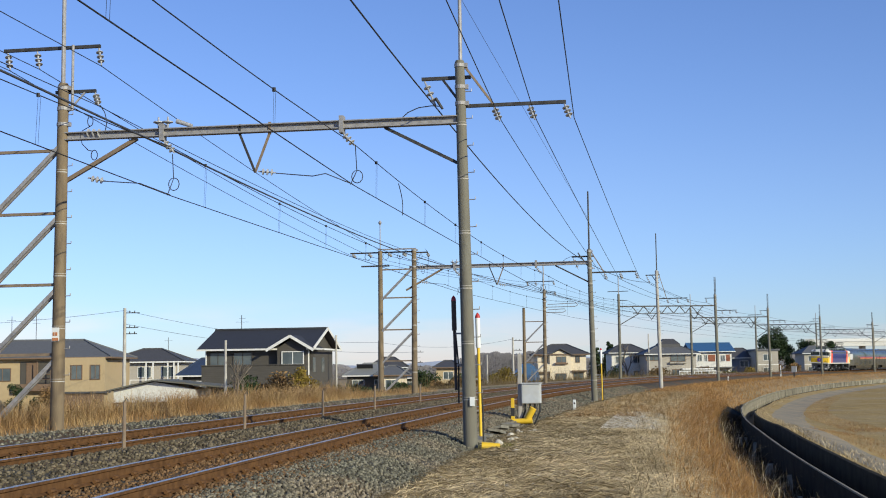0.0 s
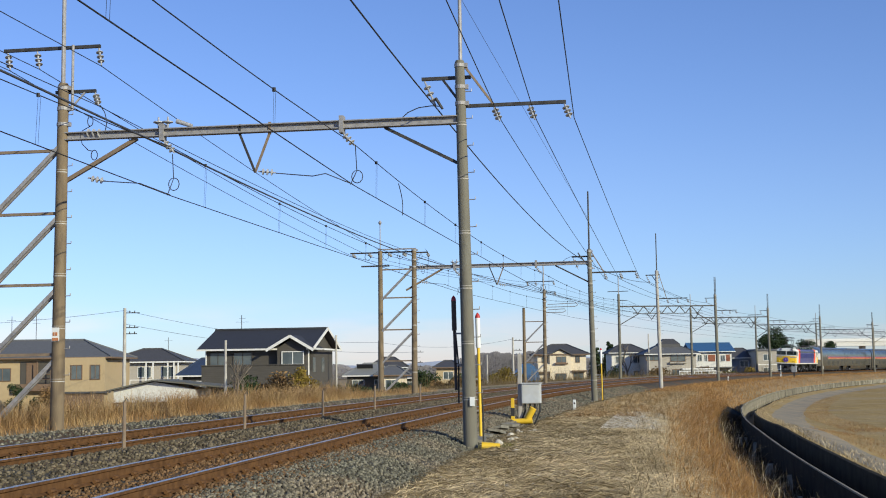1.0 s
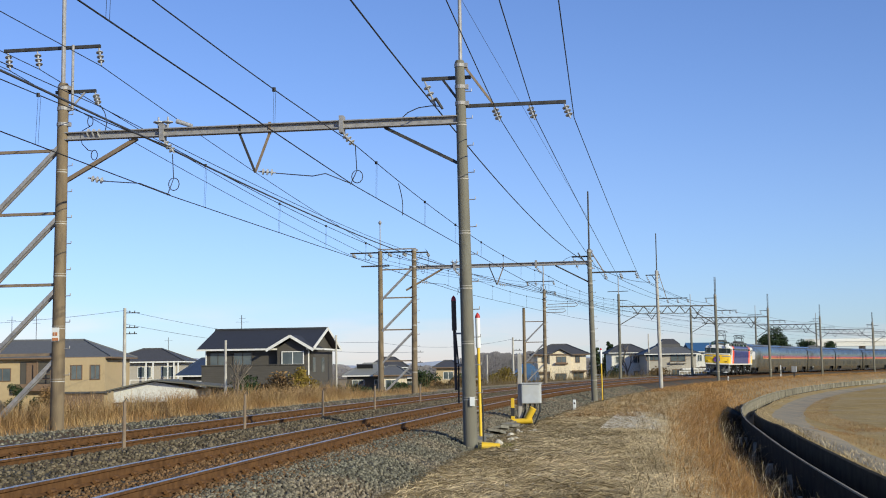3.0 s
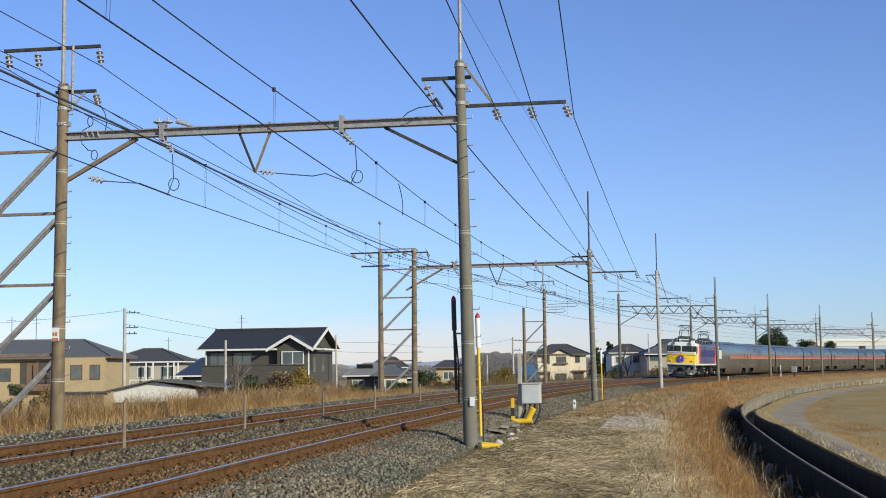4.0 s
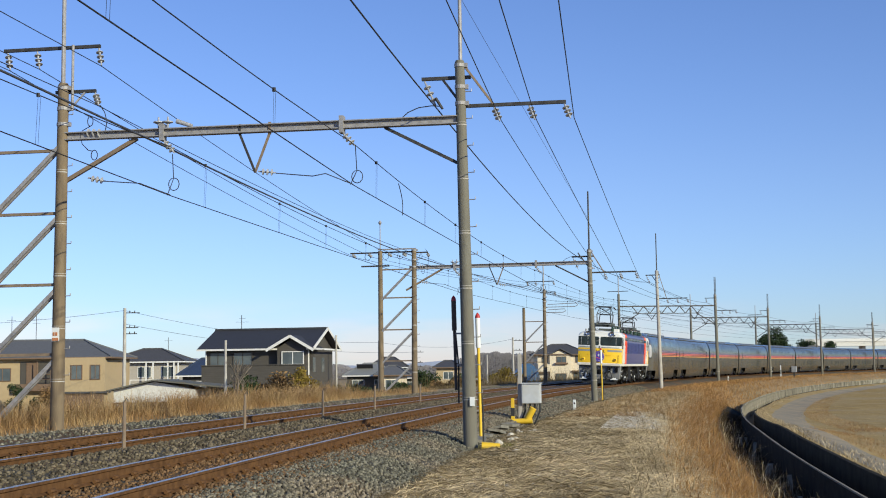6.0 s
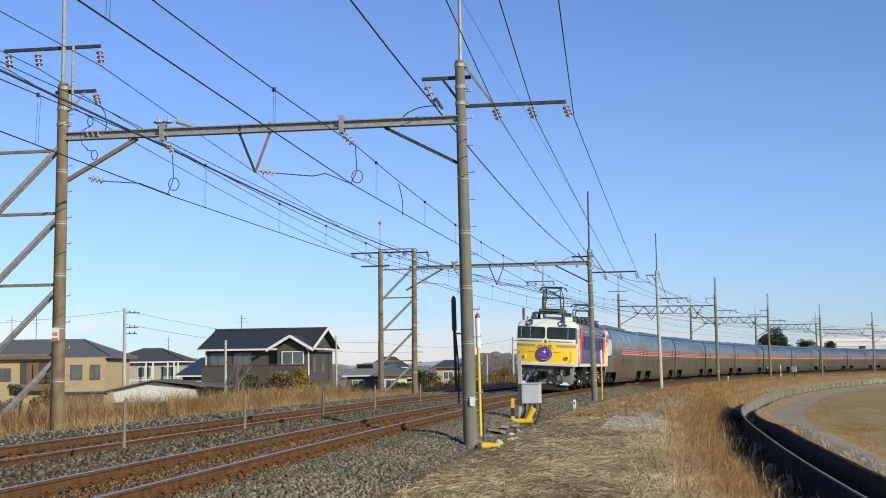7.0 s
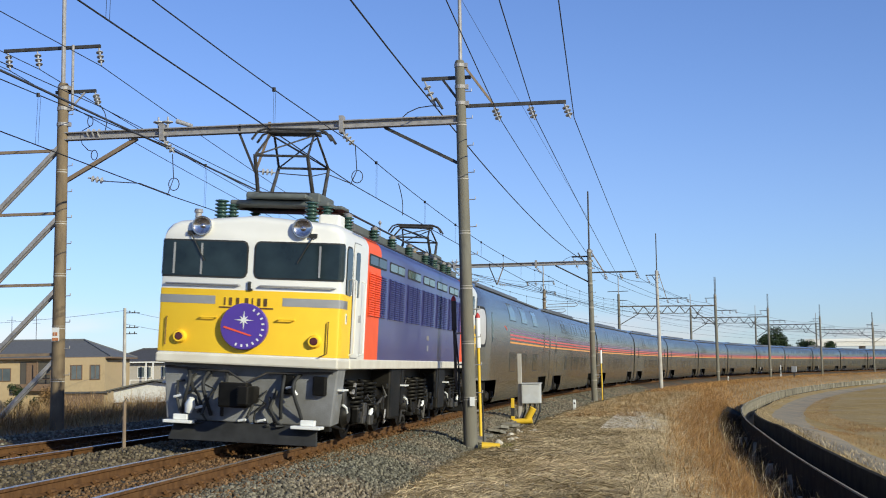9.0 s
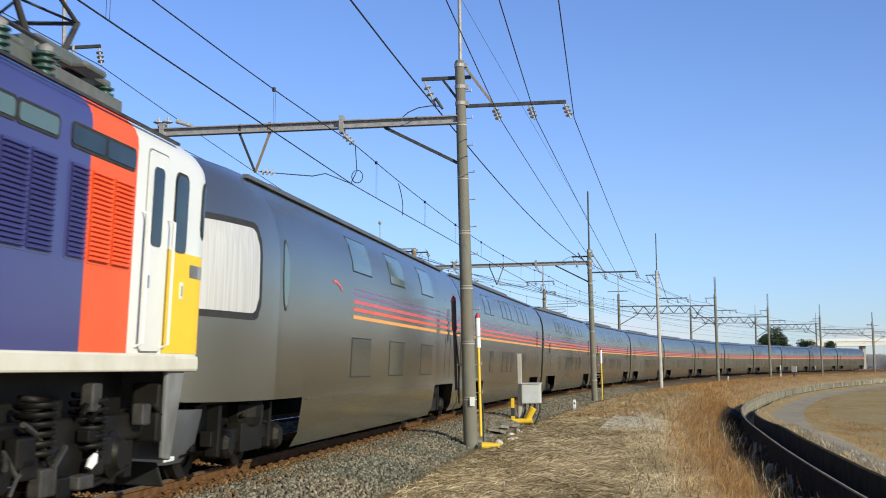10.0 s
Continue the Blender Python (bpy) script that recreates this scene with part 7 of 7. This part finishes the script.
# far wooded edge and hills
def far_band(name, d, u0, u1, z, var, n, size, material, label, seed):
    g = np.random.default_rng(seed)
    u = g.uniform(u0, u1, n)
    top = z + var * np.array([noise.noise(Vector((a * 40, seed, 0))) + .5 * noise.noise(Vector((a * 130, seed, 1))) for a in u])
    zz = GZ0 + (top - GZ0) * g.random(n) ** .6
    c = np.stack([u * d, d + g.uniform(-12, 12, n), zz], -1)
    a, b = g.normal(size=(n, 3)) * (1, .1, 1), g.normal(size=(n, 3)) * (1, .1, 1)
    a /= np.linalg.norm(a, axis=1)[:, None]
    b -= a * (a * b).sum(1)[:, None]
    b /= np.linalg.norm(b, axis=1)[:, None]
    s = (g.uniform(.5, 1.2, n) * size)[:, None]
    v = np.stack([c - a * s, c - b * s * .6, c + a * s, c + b * s * .6], 1).reshape(-1, 3)
    return bulk(name, v, np.arange(n * 4).reshape(n, 4), material, label, "woodland")


# Distance haze is mixed into the base colours of far woods and hills.
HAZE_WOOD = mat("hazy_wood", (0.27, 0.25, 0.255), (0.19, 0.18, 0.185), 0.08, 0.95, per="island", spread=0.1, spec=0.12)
HILL = mat("haze_tinted_hill", (0.30, 0.335, 0.46), (0.26, 0.295, 0.42), 0.01, 1.0)
far_band("far_wood", 430, .012, .08, 5.6, 2.6, 34000, .22, HAZE_WOOD, "bare woodland far off, haze mixed into its colour", 31)
far_band("far_wood", 560, -.36, .02, 2.9, 2.5, 34000, .35, HAZE_WOOD, "low tree line far off, haze mixed into its colour", 32)
far_band("far_wood", 560, .075, .40, 5.0, 2.5, 34000, .35, HAZE_WOOD, "low tree line far off, haze mixed into its colour", 33)
hill = Build()
xs = np.linspace(-1800, 1800, 80)
tops = [14 + 42 * max(0, noise.noise(Vector((x * .002, 5, 0))) + .28) + 7 * noise.noise(Vector((x * .012, 2, 0))) for x in xs]
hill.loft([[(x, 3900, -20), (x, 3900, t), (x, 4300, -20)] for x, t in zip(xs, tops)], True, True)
solid("hills", hill, HILL, IDENT, "low hills on the horizon, tinted blue for haze", "hills", "", "backdrop")
hw = thing("viaduct", pose(190, 520, 0, 0, 0, -4), "pale concrete road viaduct far beyond the field", "viaduct")
part("deck", Build().box(-45, 60, -5, 5, 8.2, 10.2), W_WHITE, hw, "pale deck and parapet")
part("parapet", Build().box(-45, 60, -5.3, -5.05, 10.0, 11.2), TRIM, hw, "white parapet")
for i in range(6):
    part("pier", Build().box(-42 + i * 20, -40.8 + i * 20, -3, 3, -3, 8.2), W_GREY, hw, "concrete pier")
gd = thing("guard_fence", pose(37.4, 191, 0, 0, 0, 0), "low white guard fence by the houses", "fence")
for z in (.35, -.1):
    part("rail", Build().box(-2.8, 2.8, -.05, .05, z, z + .14), TRIM, gd, "white rail")
for x in np.arange(-2.7, 2.8, 1.08):
    part("post", Build().box(float(x) - .05, float(x) + .05, -.06, .06, GZ0, .45), TRIM, gd, "white post")
tent = thing("tarpaulin_shelter", pose(10.4, 165, GZ0), "small shelter covered with a blue tarpaulin", "shelter")
part("cover", Build().loft([[(1.7 * math.cos(a), y, 4.6 * math.sin(a) ** .6) for a in np.linspace(0.001, math.pi - .001, 10)] for y in (-3, 3)]), R_BLUE, tent, "faded blue sheet", 60)

# ---- trackside things ----
box = thing("relay_cabinet", stand(11.5, 2.62, -.45), "pale grey relay cabinet on a steel post with cables", "cabinet")
part("cabinet", Build().box(-.29, .29, -.2, .2, .58, 1.18), BOXGREY, box, "pale grey steel cabinet", bevel=.02)
part("lid", Build().box(-.315, .315, -.24, .24, 1.18, 1.215), BOXGREY, box, "flat overhanging lid", bevel=.01)
part("door_seam", Build().box(-.245, .245, -.206, -.2, .63, 1.13), BOXGREY, box, "cabinet door", bevel=.004)
part("post", Build().box(-.42, -.30, -.05, .09, -.4, 2.12), CONCRETE_PALE, box, "tall square concrete post", bevel=.015)
for x in (-.2, -.05, .1, .26):
    part("cable", Build().path([(x, 0, .6), (x, -.02, .35), (x - .12, -.05, .05), (x - .3, -.1, -.3)], .03), RUBBER, box, "black cable")
for x, y, ln, tilt in ((-.25, -.2, .75, 0), (-.05, -.15, .55, 1)):
    b = Build().rod((x - .42, y, .03), (x + .28, y, .05), .085, None, 10) if not tilt else Build().rod((x - .12, y, .02), (x + .12, y - .05, .44), .105, None, 10)
    part("cable_guard", b, YEL_GUARD, box, "yellow cable guard", 40)
for i, (o, s, h, mt) in enumerate(((2.05, 11.3, .75, YEL_GUARD), (2.22, 11.6, .8, CONCRETE), (2.34, 12.2, .8, CONCRETE))):
    st = thing("marker_stake", stand(s, o, -.45), "short striped stake beside the cabinet" if i == 0 else "short concrete stake beside the cabinet", "stake", "stakes")
    part("shaft", Build().box(-.05, .05, -.05, .05, -.3, h), mt, st, "square shaft", bevel=.01)
    if i == 0:
        part("band", Build().box(-.053, .053, -.053, .053, .2, .45), RUBBER, st, "black band")


def beacon(s, o, z, h, label, paint=None, reach=-.33):
    g = thing("warning_pole", stand(s, o, z), label, "warning pole", "warning poles")
    part("shaft", Build().rod((0, 0, 0), (-.025, 0, h - .75), .034, .034, 12), paint or YEL_GUARD, g, "painted shaft", 40)
    part("head", Build().rod((-.025, 0, h - .75), (-.035, 0, h - .08), .055, .055, 12), paint or WHITE, g, "thicker head", 40)
    part("cap", Build().turned((-.035, 0, h - .08), (-.035, 0, h + .04), [(0, .058), (.5, .05), (1, .01)], 12), RED_CAP, g, "red cap", 40)
    part("cable", Build().path([(.05, .02, -.3), (.06, .02, .5), (-.02, .03, 1.5)], .02), RUBBER, g, "black cable")
    for zc in (.55, 1.25):
        part("clamp", Build().box(min(reach, 0), max(reach, 0), -.02, .02, zc, zc + .04), STEEL, g, "steel clamp")
    return g


beacon(.15, 2.60, -.28, 2.72, "yellow warning pole with a white head and red cap")
# Pole stands in the mast's shadow; that shade is put into its brown colour.
beacon(.25, 2.045, .75, 2.09, "warning pole in the mast's shadow, the shade put into its brown colour", mat("mast_shade_on_pole", (0.085, 0.066, 0.056), (0.05, 0.038, 0.033), 6, .7), .30)
beacon(37.6, 2.85, -.45, 2.6, "yellow warning pole beside the second mast")
part_pad = thing("cable_guard", stand(.0, 2.66, -.56), "yellow plastic cable guard on the ground", "cable guard")
part("tube", Build().rod((.0, -.2, .06), (.40, -.15, .05), .12, .09, 10), YEL_GUARD, part_pad, "yellow tube", 40)
for s, o, z, h in ((26.6, 2.62, -.42, .28), (118.0, 3.3, -.5, .5), (156.0, 3.6, -.5, 1.6)):
    st = thing("marker_stub", stand(s, o, z), "white marker post with dark bars", "marker", "marker posts")
    part("stub", Build().box(-.06, .06, -.06, .06, -.2, h), WHITE, st, "white painted post", bevel=.01)
    part("bars", Build().box(-.03, .03, -.066, -.061, h * .3, h * .6), RUBBER, st, "small dark bars")
for s, h in ((-9.2, .78), (-2.9, .76), (3.5, .72), (9.5, .75), (16.5, .7), (27.0, .7), (40.0, .7)):
    st = thing("wire_post", stand(s, -1.9, .0), "thin weathered wooden post between the tracks", "post", "posts between the tracks")
    part("shaft", Build().turned((0, 0, -.2), (.01, 0, h), [(0, .035), (1, .028)], 8), RUSTY, st, "thin weathered shaft")
    part("collar", Build().rod((0, 0, h * .64), (0, 0, h * .70), .034), RUSTY, st, "faded yellow collar")
    part("wire_hook", Build().path([(0, 0, h), (.04, 0, h + .05), (.07, 0, h)], .008), STEEL_DARK, st, "wire hook")
rb = thing("relay_box", stand(156, 5.4, -.5), "small grey relay box on a stand", "cabinet")
part("cabinet", Build().box(-.32, .32, -.25, .25, .65, 1.45), GREY_PAINT, rb, "grey box", bevel=.03)
part("stand", Build().box(-.1, .1, -.1, .1, -.2, .7), STEEL_DARK, rb, "dark stand")

for i in range(16):
    rr = random.Random(400 + i)
    s_i, o_i = rr.uniform(-2.0, 9.0), rr.uniform(2.6, 3.6)
    b = Build().turned((0, 0, -.05), (.02, 0, .10 + .08 * rr.random()), [(0, .10 + .06 * rr.random()), (.45, .13), (.85, .08), (1, .03)], 7)
    solid("stone", b, PALE, stand(s_i, o_i, float(ground_z(o_i)) + .02, rr.uniform(0, 180)) @ Matrix.Diagonal((rr.uniform(.6, 1.3), rr.uniform(.5, 1.0), rr.uniform(.5, 1.0), 1)), "pale weathered stone lying on the ground", "stone", "stones by the mast")
blades("moss_tuft", 900, (-.6, 1.2), (2.5, 3.3), (0.05, 0.16), 0.006, (0.3, 1.0), lambda o, s: ground_z(o, s) + .02, mat("yellow_green_grass", (0.30, 0.28, 0.05), (0.2, 0.2, 0.05), 2, 0.9, per="island", spread=0.4), "yellow-green grass tuft at the mast foot", 40)

trough = mat("trough_concrete", (0.27, 0.245, 0.19), (0.17, 0.155, 0.12), 5, 0.9, bump=0.4)
for i in range(5):
    rr = random.Random(900 + i)
    s_i = 2.0 + i * 1.7
    slab = Build().box(-.16, .16, -.48, .48, -.04, .03)
    ob = solid("trough_lid", slab, trough, stand(s_i, 2.25 + rr.uniform(-.08, .08), -.44 + rr.uniform(-.02, .05), rr.uniform(-14, 14)) @ pose(0, 0, 0, rr.uniform(-7, 7), rr.uniform(-16, 10), 0), "worn concrete lid of a cable trough, askew", "trough lid", "cable trough lids")

# ---- trains and their motion ----
loco, loco_wheels = locomotive()
loco.scale = (1.055, 1.0, 1.0)
coach_a = coach(True)
coach_b = coach(False)
coaches = [coach_a, coach_b] + [copy_thing(coach_b, IDENT) for _ in range(10)]


def front_s(t):
    """Place of the locomotive's nose reference along the line at t seconds."""
    return 35.3 + 23.15 * (7 - t) + .073 * (7 - t) ** 2


def motions():
    times = [i * .2 for i in range(51)]
    walk(loco, [(t, vehicle_pose(front_s(t) + 9.65, 5.3)) for t in times])
    for i, c in enumerate(coaches):
        off = 28.1 if i == 0 else 37.8 + 20.5 * (i - 1) + 10.25
        walk(c, [(t, vehicle_pose(front_s(t) + off, 7.3)) for t in times])
    for w, y in loco_wheels:
        rows = []
        for k in range(301):
            t = k / 30
            rows.append((t, pose(0, y, .56) @ Matrix.Rotation(-(front_s(t) - front_s(0)) / .56 * -1, 4, "X")))
        walk(w, rows)


motions()
